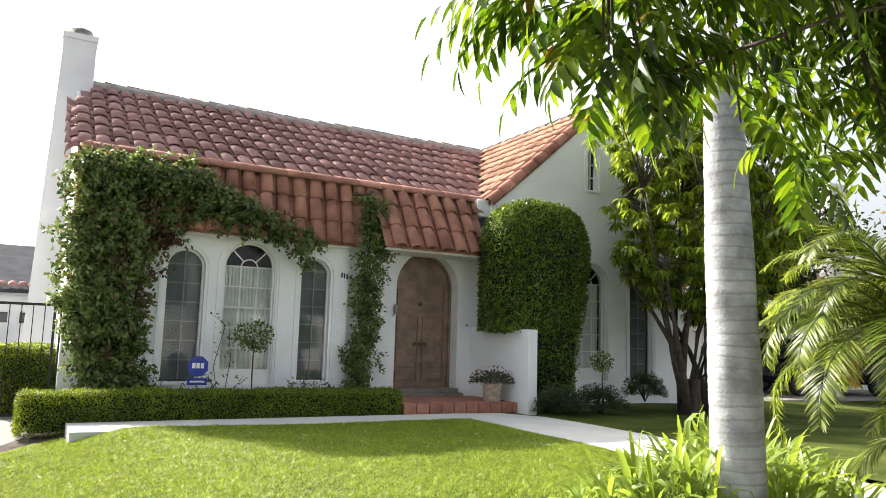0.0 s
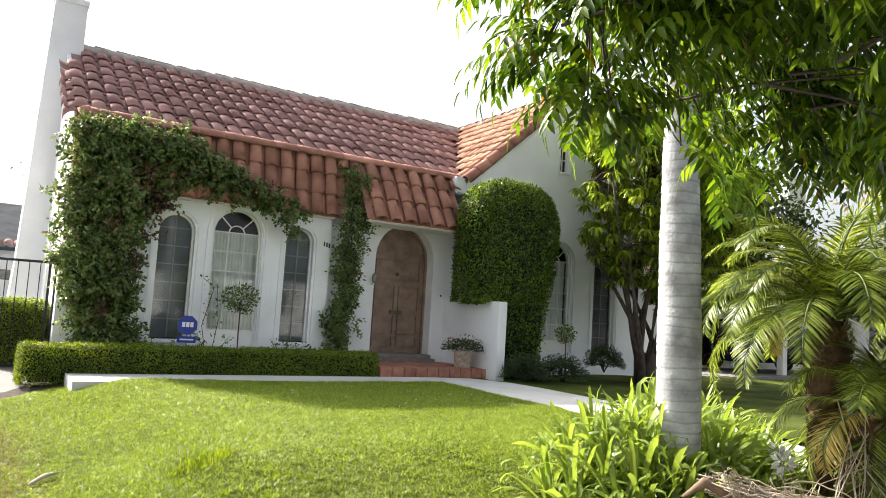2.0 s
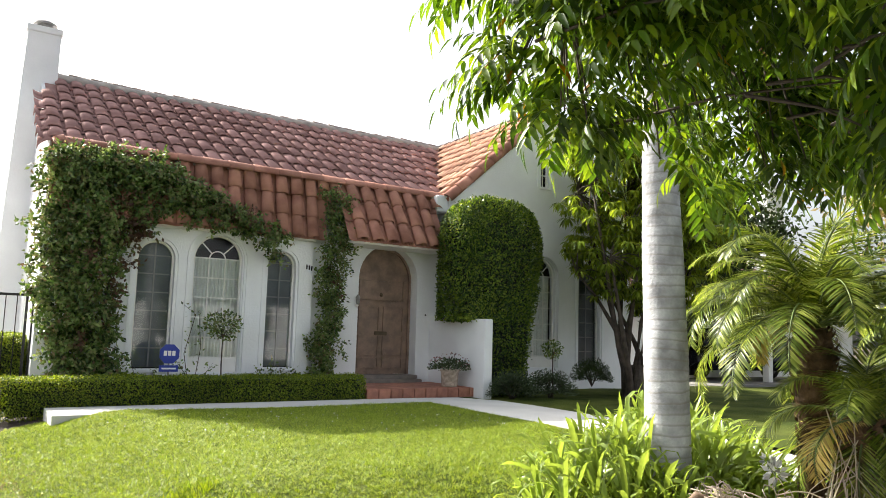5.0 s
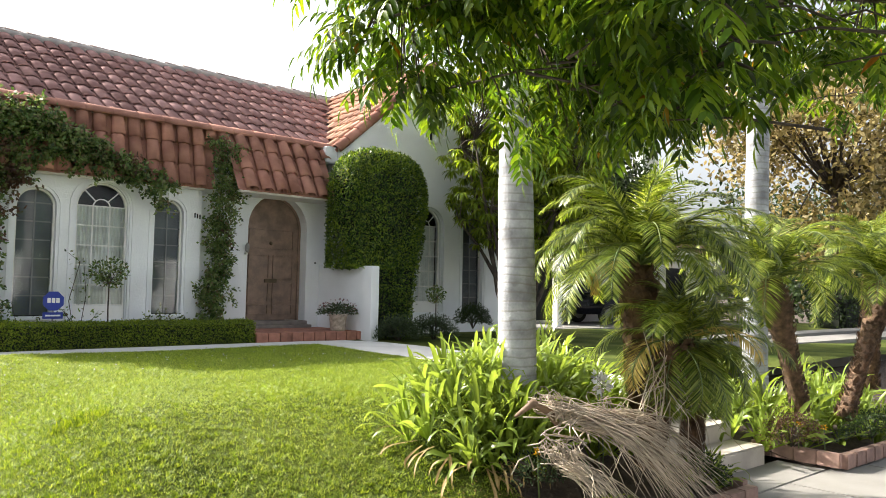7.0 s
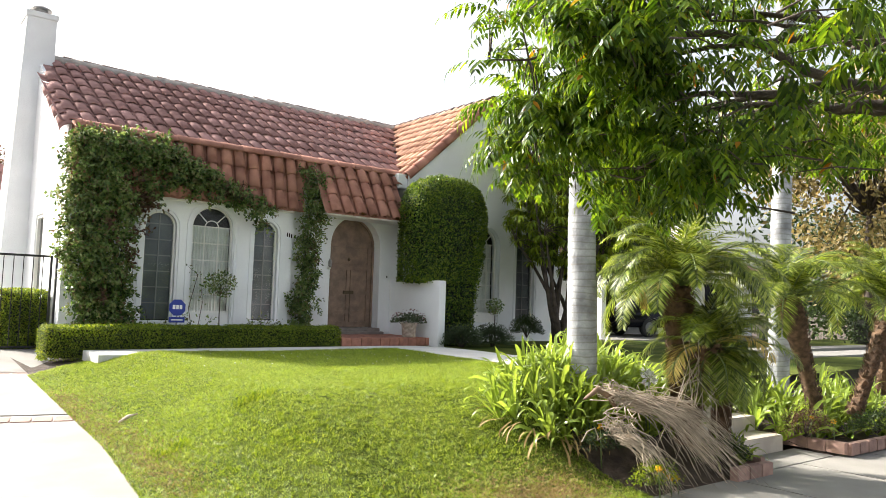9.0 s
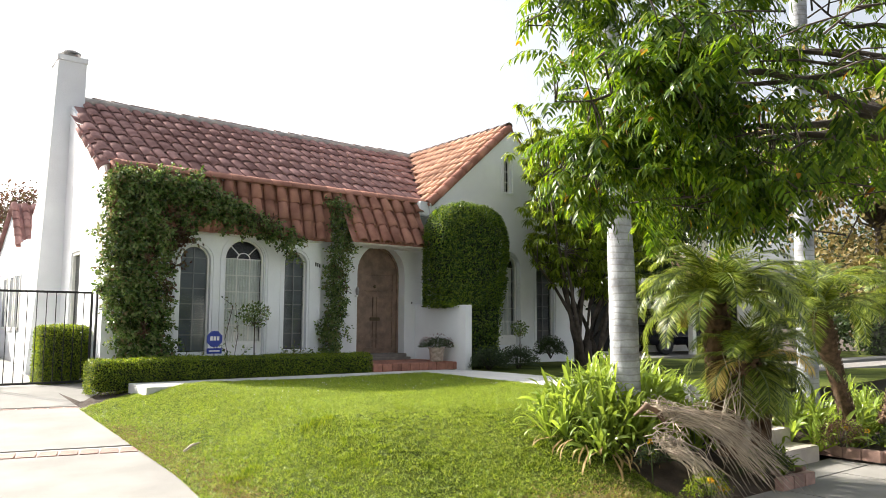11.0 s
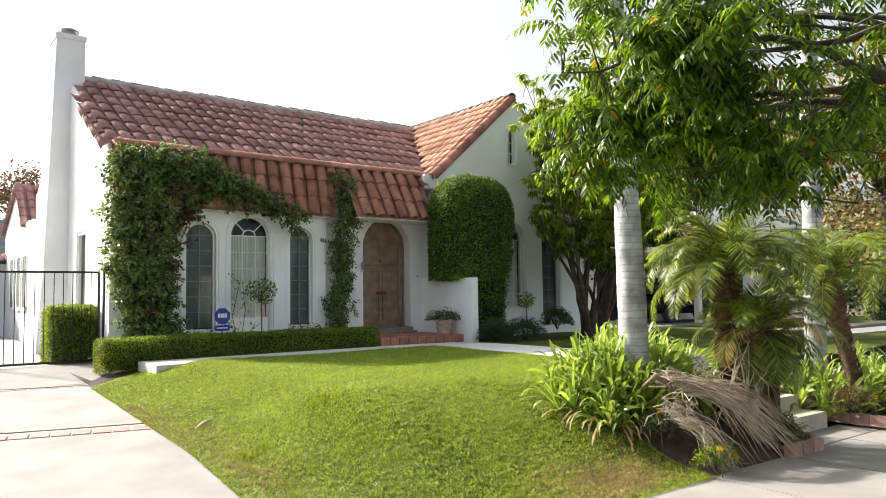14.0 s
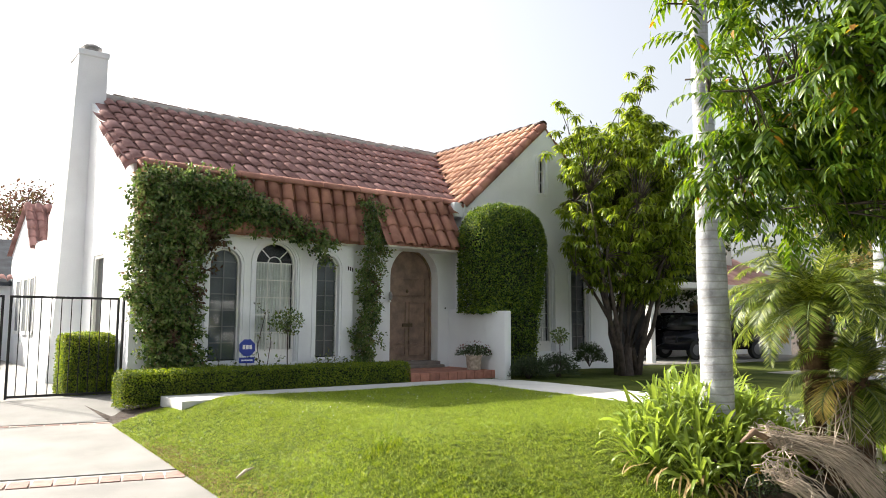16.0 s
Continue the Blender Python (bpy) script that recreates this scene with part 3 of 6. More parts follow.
# chimney, tapering, with a metal cap
chimney = new("chimney")
tagged(chimney, "tall white stucco chimney with a metal cap", "chimney", kind="structure")
bm = bmesh.new()
rings = []
for z, x0, x1, y0, y1 in [(0.1, -0.80, 0.13, 16.0, 17.3), (2.2, -0.66, 0.14, 16.0, 17.2), (4.2, -0.59, 0.15, 16.0, 17.05), (7.70, -0.47, 0.15, 16.0, 16.8), (7.72, -0.495, 0.175, 15.97, 16.83), (7.84, -0.495, 0.175, 15.97, 16.83)]:
    rings.append([bm.verts.new(p) for p in ((x0, y0, z), (x1, y0, z), (x1, y1, z), (x0, y1, z))])
for a, b in zip(rings, rings[1:]):
    for k in range(4):
        bm.faces.new((a[k], a[(k + 1) % 4], b[(k + 1) % 4], b[k]))
bm.faces.new(rings[-1])
part("stack", bm_mesh("stack", bm, STUCCO), chimney)
v, f = lathe([(0.15, 0), (0.15, 0.13), (0.15, 0.14), (0.235, 0.15), (0.225, 0.18), (0.13, 0.235), (0.05, 0.24)], 20)
part("chimney_cap", mesh_of("chimney_cap", v, f, STEEL), chimney, "rusty round metal cap", Matrix.Translation((-0.15, 16.35, 7.84)))

# ---------------------------------------------------------------- windows and door


def bars(name, segs, r, y, material, parent, label="", depth=0.02):
    """Glazing bars as square strips along (x, z) polylines."""
    vs, fs = [], []
    for pts in segs:
        o = len(vs)
        for k, (x, z) in enumerate(pts):
            x0, z0 = pts[max(k - 1, 0)]
            x1, z1 = pts[min(k + 1, len(pts) - 1)]
            d = Vector((x1 - x0, z1 - z0)).normalized()
            nx, nz = -d.y * r, d.x * r
            vs += [(x + nx, y, z + nz), (x - nx, y, z - nz), (x - nx, y + depth, z - nz), (x + nx, y + depth, z + nz)]
        for k in range(len(pts) - 1):
            q = o + 4 * k
            for j in range(4):
                fs.append((q + j, q + (j + 1) % 4, q + 4 + (j + 1) % 4, q + 4 + j))
        e = o + 4 * (len(pts) - 1)
        fs += [(o, o + 3, o + 2, o + 1), (e, e + 1, e + 2, e + 3)]
    return part(name, mesh_of(name, vs, fs, material), parent, label)


def narrow_window(name, w, y, label):
    """A tall arched casement behind a dark insect screen."""
    xc, wd, zb, zs = w
    t = new(name)
    tagged(t, label, "window", "arched windows", "structure")
    arch_band("window_frame", xc, wd - 0.07, zb + 0.03, zs, 0.033, y + 0.10, y + 0.16, TRIM, t)
    arch_band("moulding", xc, wd + 0.10, zb, zs, 0.055, y - 0.022, y + 0.02, STUCCO, t)
    arch_pane("pane", xc, wd - 0.06, zb + 0.02, zs, y + 0.13, GLASS, t).visible_shadow = False
    n = 6
    rows = [zb + 0.03 + (zs + 0.02 - zb) * k / n for k in range(1, n + 1)]
    hw = wd / 2 - 0.035
    for z in rows:
        bars("glazing_bar", [[(xc - hw, z), (xc + hw, z)]], 0.011, y + 0.117, SCREENBAR, t)
    bars("glazing_bar", [[(xc, zb + 0.03), (xc, zs + hw)]], 0.011, y + 0.119, SCREENBAR, t)
    arch_pane("screen", xc, wd - 0.04, zb + 0.02, zs, y + 0.168, SCREEN, t)
    part("window_sill", bm_mesh("window_sill", boxes([(xc - wd / 2 - 0.05, y - 0.05, zb - 0.06, xc + wd / 2 + 0.05, y + 0.12, zb - 0.003)], 0.008), STUCCO), t)
    return t


def fan_window(name, w, y, label, cols=3, deep=0.0, band=0.06):
    """A wide arched window with white bars, a fanlight and curtains."""
    xc, wd, zb, zs = w
    t = new(name)
    tagged(t, label, "window", "arched windows", "structure")
    arch_band("moulding", xc, wd + 0.08, zb, zs, band, y - 0.03, y + 0.02, STUCCO, t)
    if band > 0.1:
        arch_band("inner_moulding", xc, wd + 0.01, zb, zs, band * 0.45, y - 0.055, y - 0.01, STUCCO, t)
    arch_band("reveal_bead", xc, wd - 0.05, zb, zs, 0.023, y + 0.03, y + 0.11, STUCCO, t)
    zp = zb + 0.24
    part("bottom_panel", bm_mesh("bottom_panel", boxes([(xc - wd / 2 + 0.026, y + 0.09, zb, xc + wd / 2 - 0.026, y + 0.15, zp)], 0.006), TRIM), t, "white painted panel")
    arch_band("window_frame", xc, wd - 0.11, zp, zs, 0.028, y + 0.10, y + 0.16, TRIM, t)
    arch_pane("pane", xc, wd - 0.10, zp, zs, y + 0.135, GLASS, t).visible_shadow = False
    hw = wd / 2 - 0.055
    for k in range(0, 6):
        z = zp + 0.015 + (zs - zp) * k / 5
        bars("glazing_bar", [[(xc - hw, z), (xc + hw, z)]], 0.011, y + 0.12, TRIM, t)
    inner = hw * 0.36
    for s in (-1, 1):
        bars("glazing_bar", [[(xc + s * inner, zp), (xc + s * inner, zs)]], 0.010, y + 0.12, TRIM, t)
    ring = [(xc + inner * math.cos(math.pi * k / 12), zs + inner * math.sin(math.pi * k / 12)) for k in range(13)]
    bars("fan_ring", [ring], 0.010, y + 0.12, TRIM, t)
    for a in (45, 135):
        c, s_ = math.cos(radians(a)), math.sin(radians(a))
        bars("fan_ray", [[(xc + inner * c, zs + inner * s_), (xc + hw * c, zs + hw * s_)]], 0.010, y + 0.12, TRIM, t)
    # gathered curtain behind, stopping below the fanlight
    v, f = [], []
    n = 90
    for k in range(n + 1):
        x = xc - wd / 2 + wd * k / n
        yy = y + 0.30 + 0.018 * math.sin(k * 1.05) + 0.01 * math.sin(k * 0.37)
        v += [(x, yy, zb), (x, yy + 0.01 * math.sin(k * 0.7), zs + 0.03)]
    for k in range(n):
        f.append((2 * k, 2 * k + 2, 2 * k + 3, 2 * k + 1))
    cu = mesh_of("curtain", v, f, CURTAIN, True)
    part("curtain", cu, t, "pale gathered net curtain")
    return t


SCREENBAR = mat("greyed_bar", (0.20, 0.205, 0.21), 0.7, 0.1, 6, 40, 0.05)
narrow_window("window_1", W1, BAY_Y, "narrow arched window with a dark insect screen")
fan_window("window_2", W2, BAY_Y, "arched window with white glazing bars and fanlight")
narrow_window("window_3", W3, BAY_Y, "narrow arched window with a dark insect screen")
fan_window("window_4", GW, WING_Y, "arched gable window with white glazing bars and fanlight", band=0.17)
narrow_window("window_5", GD, WING_Y, "narrow dark arched window of the gabled wing")
t = new("window_6")
tagged(t, "small arched attic window with dark panes", "window", "arched windows", "structure")
arch_pane("pane", *ATTIC, WING_Y + 0.12, CARGLASS, t)
arch_band("moulding", ATTIC[0], ATTIC[1] + 0.12, ATTIC[2], ATTIC[3], 0.05, WING_Y - 0.02, WING_Y + 0.02, STUCCO, t)
bars("glazing_bar", [[(ATTIC[0], ATTIC[2]), (ATTIC[0], ATTIC[3] + 0.12)]], 0.012, WING_Y + 0.09, TRIM, t)
for k in (1, 2):
    z = ATTIC[2] + 0.30 * k
    bars("glazing_bar", [[(ATTIC[0] - 0.125, z), (ATTIC[0] + 0.125, z)]], 0.012, WING_Y + 0.09, TRIM, t)
arch_band("window_frame", ATTIC[0], ATTIC[1] - 0.04, ATTIC[2], ATTIC[3], 0.02, WING_Y + 0.08, WING_Y + 0.13, TRIM, t)
part("window_sill", bm_mesh("window_sill", boxes([(9.88, WING_Y - 0.04, 5.055, 10.23, WING_Y + 0.06, 5.107)], 0.008), STUCCO), t)
t = new("window_7")
tagged(t, "tall dark window in the sunlit side wall", "window", kind="structure")
part("pane", bm_mesh("pane", boxes([(-0.06, 14.15, 1.2, -0.04, 15.05, 3.05)]), CARGLASS), t)
part("window_frame", bm_mesh("window_frame", boxes([(-0.12, 14.15, 1.2, -0.03, 14.22, 3.05), (-0.12, 14.98, 1.2, -0.03, 15.05, 3.05), (-0.12, 14.22, 2.98, -0.03, 14.98, 3.05), (-0.12, 14.22, 1.2, -0.03, 14.98, 1.27)]), TRIM), t)

DOOR_Y = PORCH_Y + 0.16
door = new("door_1")
tagged(door, "arched brown wooden panelled front door, closed", "door", kind="structure")
xc, wd, zb, zs = DOOR
lp = arch_loop(xc, wd - 0.10, 0.79, zs)
n = len(lp)
vs = [(x, DOOR_Y + 0.15, z) for x, z in lp] + [(x, DOOR_Y + 0.20, z) for x, z in lp]
fs = [tuple(range(n)), tuple(range(n, 2 * n))[::-1]] + [(i, (i + 1) % n, (i + 1) % n + n, i + n) for i in range(n)]
part("leaf", mesh_of("leaf", vs, fs, DOORWOOD), door)
arch_band("door_frame", xc, wd - 0.10, 0.70, zs, 0.046, DOOR_Y + 0.10, DOOR_Y + 0.19, DOORWOOD, door)


def panel(x0, x1, z0, z1):
    """A raised panel with a sunk border."""
    y = DOOR_Y + 0.15
    bm = boxes([(x0, y - 0.012, z0, x1, y + 0.004, z1)], 0.005)
    ob = part("panel", bm_mesh("panel", bm, DOORWOOD), door)
    w = 0.016
    part("panel_bead", bm_mesh("panel_bead", boxes([(x0 - w, y - 0.032, z0 - w, x0 - 0.002, y, z1 + w), (x1 + 0.002, y - 0.032, z0 - w, x1 + w, y, z1 + w), (x0, y - 0.032, z1 + 0.002, x1, y, z1 + w), (x0, y - 0.032, z0 - w, x1, y, z0 - 0.002)]), DOORWOOD), door)
    return ob


for a, b in ((5.70, 6.14), (6.27, 6.71)):
    panel(a, b, 0.93, 1.10)
    panel(a, b, 1.19, 1.56)
    panel(a, b, 1.68, 2.15)
panel(5.70, 6.71, 2.32, 2.70)
part("mail_slot", bm_mesh("mail_slot", boxes([(6.07, DOOR_Y + 0.118, 1.58, 6.35, DOOR_Y + 0.15, 1.66)], 0.006), BRASS), door, "dark metal letter slot")
v, f = lathe([(0.035, 0), (0.045, 0.01), (0.03, 0.02), (0.012, 0.028)], 14)
part("knocker", mesh_of("knocker", v, f, BRASS), door, "round dark knocker", Matrix.Translation((6.2, DOOR_Y + 0.15, 2.42)) @ pose(0, 0, 0, 90))
part("threshold", bm_mesh("threshold", boxes([(5.45, 11.98, 0.61, 6.95, DOOR_Y + 0.2, 0.705), (5.50, 12.10, 0.705, 6.91, DOOR_Y + 0.2, 0.785)], 0.01), mat("worn_step", (0.22, 0.19, 0.17), 0.8, 0.2, 6, 40, 0.3)), door, "worn grey door step")
v, f = lathe([(0.02, 0), (0.02, 0.012), (0.008, 0.016)], 12)
bell = top("doorbell", mesh_of("doorbell", v, f, IRON), "small black door bell on the stucco", "bell", m=Matrix.Translation((7.11, PORCH_Y + 0.001, 2.03)) @ pose(0, 0, 0, 90))

# ---------------------------------------------------------------- roofs


def cover_tile(name, w0, w1, length, material, seg=8, thick=0.014, lift=0.03, flat=0.82):
    """A barrel tile along +y from its lower end at the origin; the lower end rides higher."""
    vs, fs = [], []
    for (w, y, z) in ((w0, 0.0, lift), (w1, length, 0.0)):
        for off in (0, -thick):
            for k in range(seg + 1):
                t = math.pi * k / seg
                vs.append((-(w / 2 + off) * math.cos(t), y, z + (w / 2 * flat + off) * math.sin(t)))
    n = seg + 1
    for k in range(seg):
        fs += [(k, k + 1, 2 * n + k + 1, 2 * n + k), (n + k, 3 * n + k, 3 * n + k + 1, n + k + 1), (k, n + k, n + k + 1, k + 1)]
    fs += [(0, 2 * n, 3 * n, n), (seg, n + seg, 3 * n + seg, 2 * n + seg)]
    me = mesh_of(name, vs, fs, material)
    me.polygons.foreach_set("use_smooth", [True] * len(me.polygons))
    return me


def slope_frame(origin, across, up):
    a, u = Vector(across).normalized(), Vector(up).normalized()
    n = a.cross(u)
    m = Matrix((a, u, n)).transposed().to_4x4()
    m.translation = Vector(origin)
    return m


def tiled_slope(roof, frame_m, x0, x1, pitch_x, length, rows, tile, clip=None, pan_material=None, thick=0.10, top_clip=None):
    """Barrel tiles in columns over pans. clip(x, v) says whether a tile at x across and v up the slope is laid."""
    n = int(round((x1 - x0) / pitch_x))
    step = length / rows
    pv, pf = [], []
    for i in range(n):
        x = x0 + (i + 0.5) * (x1 - x0) / n
        for r in range(rows):
            v = r * step
            if clip and not clip(x, v + step * 0.5):
                continue
            jit = random.uniform(-0.008, 0.008)
            m = frame_m @ Matrix.Translation((x + jit, v + random.uniform(-0.012, 0.012), 0.012)) @ pose(0, 0, 0, random.uniform(-0.6, 0.6), 0, random.uniform(-0.9, 0.9))
            part("roof_tile", tile, roof, m=m)
    # pans: a shallow trough between the columns, stepped course by course
    for i in range(n + 1):
        x = x0 + i * (x1 - x0) / n
        for r in range(rows):
            v = r * step
            if clip and not (clip(x, v + step * 0.5)):
                continue
            o = len(pv)
            hw = pitch_x * 0.42
            for yy, zz in ((v - 0.02, 0.022), (v + step + 0.02, 0.0)):
                for k in range(5):
                    s = -1 + k / 2
                    pv.append(frame_m @ Vector((x + s * hw, yy, zz + 0.04 * s * s - 0.012)))
            for k in range(4):
                pf.append((o + k, o + k + 1, o + 5 + k + 1, o + 5 + k))
            pf.append((o, o + 1, o + 2, o + 3, o + 4))
    if pv:
        ob = part("pan_tiles", mesh_of("pan_tiles", pv, pf, pan_material or tile.materials[0], True), roof)
        ob["kind"] = "stuff"


def roof_deck(name, quads, thick, material, label):
    """Solid deck under the tiles, from corner loops."""
    bm = bmesh.new()
    for q in quads:
        a = [Vector(p) for p in q]
        n = (a[1] - a[0]).cross(a[2] - a[0]).normalized()
        if n.z < 0:
            n = -n
        up = [bm.verts.new(p) for p in a]
        dn = [bm.verts.new(p - n * thick) for p in a]
        bm.faces.new(up)
        bm.faces.new(dn[::-1])
        for k in range(len(a)):
            k2 = (k + 1) % len(a)
            bm.faces.new((up[k], dn[k], dn[k2], up[k2]))
    return top(name, bm_mesh(name, bm, material), label, "roof", kind="structure")


EAVE, RIDGE_Y, RIDGE_Z = Vector((0, 12.20, 4.60)), 16.35, 6.86
UPV = Vector((0, RIDGE_Y - EAVE.y, RIDGE_Z - EAVE.z))
L_MAIN = UPV.length
WRX, WRZ, WEX, WEZ = 10.13, 7.0, 7.33, 4.55
L_WING = math.hypot(WRX - WEX, WRZ - WEZ)


def valley_y(x):
    """Where the wing's slope at x comes down to the main slope."""
    z = WEZ + (x - WEX) * (WRZ - WEZ) / (WRX - WEX)
    return EAVE.y + (z - EAVE.z) * (RIDGE_Y - EAVE.y) / (RIDGE_Z - EAVE.z)


roof_main = roof_deck("roof_main", [
    [(-0.08, EAVE.y, EAVE.z - 0.03), (7.36, EAVE.y, EAVE.z - 0.03), (9.9, RIDGE_Y, RIDGE_Z - 0.03), (-0.08, RIDGE_Y, RIDGE_Z - 0.03)],
    [(-0.08, RIDGE_Y, RIDGE_Z - 0.03), (12.6, RIDGE_Y, RIDGE_Z - 0.03), (12.6, 20.5, 4.6), (-0.08, 20.5, 4.6)]], 0.08, TILE_OLD, "long weathered clay tile roof behind the skirt roof")
roof_wing = roof_deck("roof_wing", [
    [(WEX, 11.84, WEZ - 0.03), (WEX, 12.4, WEZ - 0.03), (WRX, RIDGE_Y, WRZ - 0.03), (WRX, 11.84, WRZ - 0.03)],
    [(WRX, 11.84, WRZ - 0.03), (WRX, 20.5, WRZ - 0.03), (12.93, 20.5, WEZ - 0.03), (12.93, 11.84, WEZ - 0.03)]], 0.08, TILE, "steep orange clay tile roof of the gabled wing")
roof_skirt = roof_deck("roof_skirt", [
    [(0.03, 11.90, 3.38), (4.46, 11.90, 3.38), (4.46, 12.17, 4.55), (0.03, 12.17, 4.55)],
    [(4.98, 11.48, 3.38), (7.05, 11.48, 3.38), (7.05, 12.15, 4.55), (4.98, 12.15, 4.55)],
    [(4.46, 12.10, 3.9), (4.98, 12.10, 3.9), (4.98, 12.17, 4.55), (4.46, 12.17, 4.55)]], 0.03, TILE, "steep clay tile skirt roof over windows and porch")
top("soffit", bm_mesh("soffit", boxes([(0.03, 11.93, 3.335, 4.47, 12.08, 3.372), (4.98, 11.50, 3.325, 7.2, 12.2, 3.365)], 0.004), TRIM), "white painted soffit under the skirt roof", "trim", kind="structure")

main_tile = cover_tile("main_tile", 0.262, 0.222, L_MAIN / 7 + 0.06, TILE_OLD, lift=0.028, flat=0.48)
fm = slope_frame((0, EAVE.y, EAVE.z), (1, 0, 0), UPV)


def main_clip(x, v):
    y = EAVE.y + v * UPV.y / L_MAIN
    if x < 0.1 and y > 15.0:
        return False
    return x < 7.3 or y > valley_y(x) + 0.05


tiled_slope(roof_main, fm, -0.21, 10.0, 0.294, L_MAIN - 0.12, 7, main_tile, main_clip)
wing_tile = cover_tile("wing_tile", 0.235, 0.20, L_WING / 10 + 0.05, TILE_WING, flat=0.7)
fw = slope_frame((WEX, 0, WEZ), (0, -1, 0), (WRX - WEX, 0, WRZ - WEZ))


def wing_clip(x, v):
    xx = WEX + v * (WRX - WEX) / L_WING
    return -x < valley_y(xx) - 0.04


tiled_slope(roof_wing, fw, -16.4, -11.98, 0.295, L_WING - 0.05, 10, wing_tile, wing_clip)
# rake tiles: one along each course of the gable's edges, turned over the verge
rake = cover_tile("rake_tile", 0.26, 0.235, L_WING / 10 + 0.04, TILE)
for k in range(10):
    for s, fr_ in ((1, fw), (-1, slope_frame((12.93, 0, WEZ), (0, -1, 0), (WRX - 12.93, 0, WRZ - WEZ)))):
        m = fr_ @ Matrix.Translation((-11.86, k * (L_WING - 0.03) / 10, -0.05)) @ pose(0, 0, 0, 0, 48 * s, 0)
        part("rake_tile", rake, roof_wing, m=m)
# left verge of the main roof
for k in range(4):
    m = fm @ Matrix.Translation((-0.22, k * L_MAIN / 7 - 0.22, -0.05)) @ pose(0, 0, 0, 0, -40, 0)
    part("verge_tile", main_tile, roof_main, m=m)

skirt_tile = cover_tile("skirt_tile", 0.255, 0.215, 1.27 / 3 + 0.05, TILE)
fa = slope_frame((0, 11.87, 3.37), (1, 0, 0), (0, 12.17 - 11.87, 4.58 - 3.37))
tiled_slope(roof_skirt, fa, 0.0, 4.50, 0.31, 1.25, 3, skirt_tile)
fb = slope_frame((0, 11.44, 3.36), (1, 0, 0), (0, 12.15 - 11.44, 4.58 - 3.36))
skirt_tile_b = cover_tile("porch_tile", 0.265, 0.225, 1.41 / 3 + 0.05, TILE)
tiled_slope(roof_skirt, fb, 5.03, 6.98, 0.325, 1.41, 3, skirt_tile_b)
for x in (4.62, 4.86):
    part("roof_tile", skirt_tile, roof_skirt, m=fa @ Matrix.Translation((x, 1.0, 0.012)) @ Matrix.Diagonal((1, 0.5, 1, 1)))
part("roof_tile", skirt_tile, roof_skirt, m=fb @ Matrix.Translation((7.16, 1.02, 0.012)) @ Matrix.Diagonal((1, 0.55, 1, 1)))

# barrel ledge along the top of the skirt roof
ledge_tile = cover_tile("ledge_tile", 0.25, 0.235, 0.50, TILE, lift=0.008)
for k in range(16):
    m = Matrix.Translation((-0.03 + k * 0.462, 12.12, 4.58)) @ pose(0, 0, 0, 0, 0, -90) @ pose(0, 0, 0, 0, 25, 0)
    part("ledge_tile", ledge_tile, roof_skirt, m=m)
part("ledge_end", mesh_of("ledge_end", *tube([(0.04, 12.12, 4.60), (-0.03, 12.10, 4.58), (-0.05, 12.04, 4.40), (-0.045, 11.98, 4.2)], [0.11, 0.115, 0.115, 0.12], 12), TILE, True), roof_skirt)
v, f = [], []
for k in range(33):
    x = 0.0 + 0.31 * (k * 4.66 / 4.65)
    if 4.5 < x < 4.95 or x > 7.1:
        continue
    o = len(v)
    v += [(x - 0.05, 12.105, 4.54), (x + 0.05, 12.105, 4.54), (x, 12.075, 4.46), (x - 0.07, 12.19, 4.56), (x + 0.07, 12.19, 4.56), (x, 12.16, 4.44)]
    f += [(o, o + 2, o + 1), (o, o + 3, o + 5, o + 2), (o + 1, o + 2, o + 5, o + 4), (o, o + 1, o + 4, o + 3)]
part("mortar_fill", mesh_of("mortar_fill", v, f, MORTAR), roof_skirt, "grey mortar between the tile heads")

# ridge of the main roof: mortar bed and dark cap tiles
part("ridge_mortar", mesh_of("ridge_mortar", *tube([(x, RIDGE_Y - 0.03, RIDGE_Z + 0.01 + 0.012 * math.sin(x * 2.3)) for x in np.linspace(-0.1, 10.0, 40)], 0.11, 8), MORTAR, True), roof_main)
cap = cover_tile("ridge_cap", 0.24, 0.21, 0.46, DARKTILE, lift=0.014)
for k in range(23):
    part("ridge_tile", cap, roof_main, m=Matrix.Translation((-0.05 + k * 0.438, RIDGE_Y + 0.04, RIDGE_Z + 0.055 + 0.012 * math.sin(k * 1.0))) @ pose(0, 0, 0, 0, 0, -90 + random.uniform(-1.5, 1.5)))
for k in range(13):
    part("ridge_tile", cap, roof_wing, m=Matrix.Translation((WRX, 11.80 + k * 0.42, WRZ - 0.015)) @ pose(0, 0, 0, 0, 0, random.uniform(-1.2, 1.2)))
v, f = [], []
for k in range(12):
    x = 7.3 + (9.95 - 7.3) * k / 11
    y = valley_y(x)
    z = EAVE.z + (y - EAVE.y) * (RIDGE_Z - EAVE.z) / (RIDGE_Y - EAVE.y)
    v += [(x - 0.10, y + 0.02, z + 0.05), (x + 0.02, y - 0.02, z + 0.012), (x + 0.10, y - 0.05, z + 0.05)]
for k in range(11):
    o = 3 * k
    f += [(o, o + 1, o + 4, o + 3), (o + 1, o + 2, o + 5, o + 4)]
part("valley", mesh_of("valley", v, f, LEAD), roof_wing, "dark metal valley gutter")

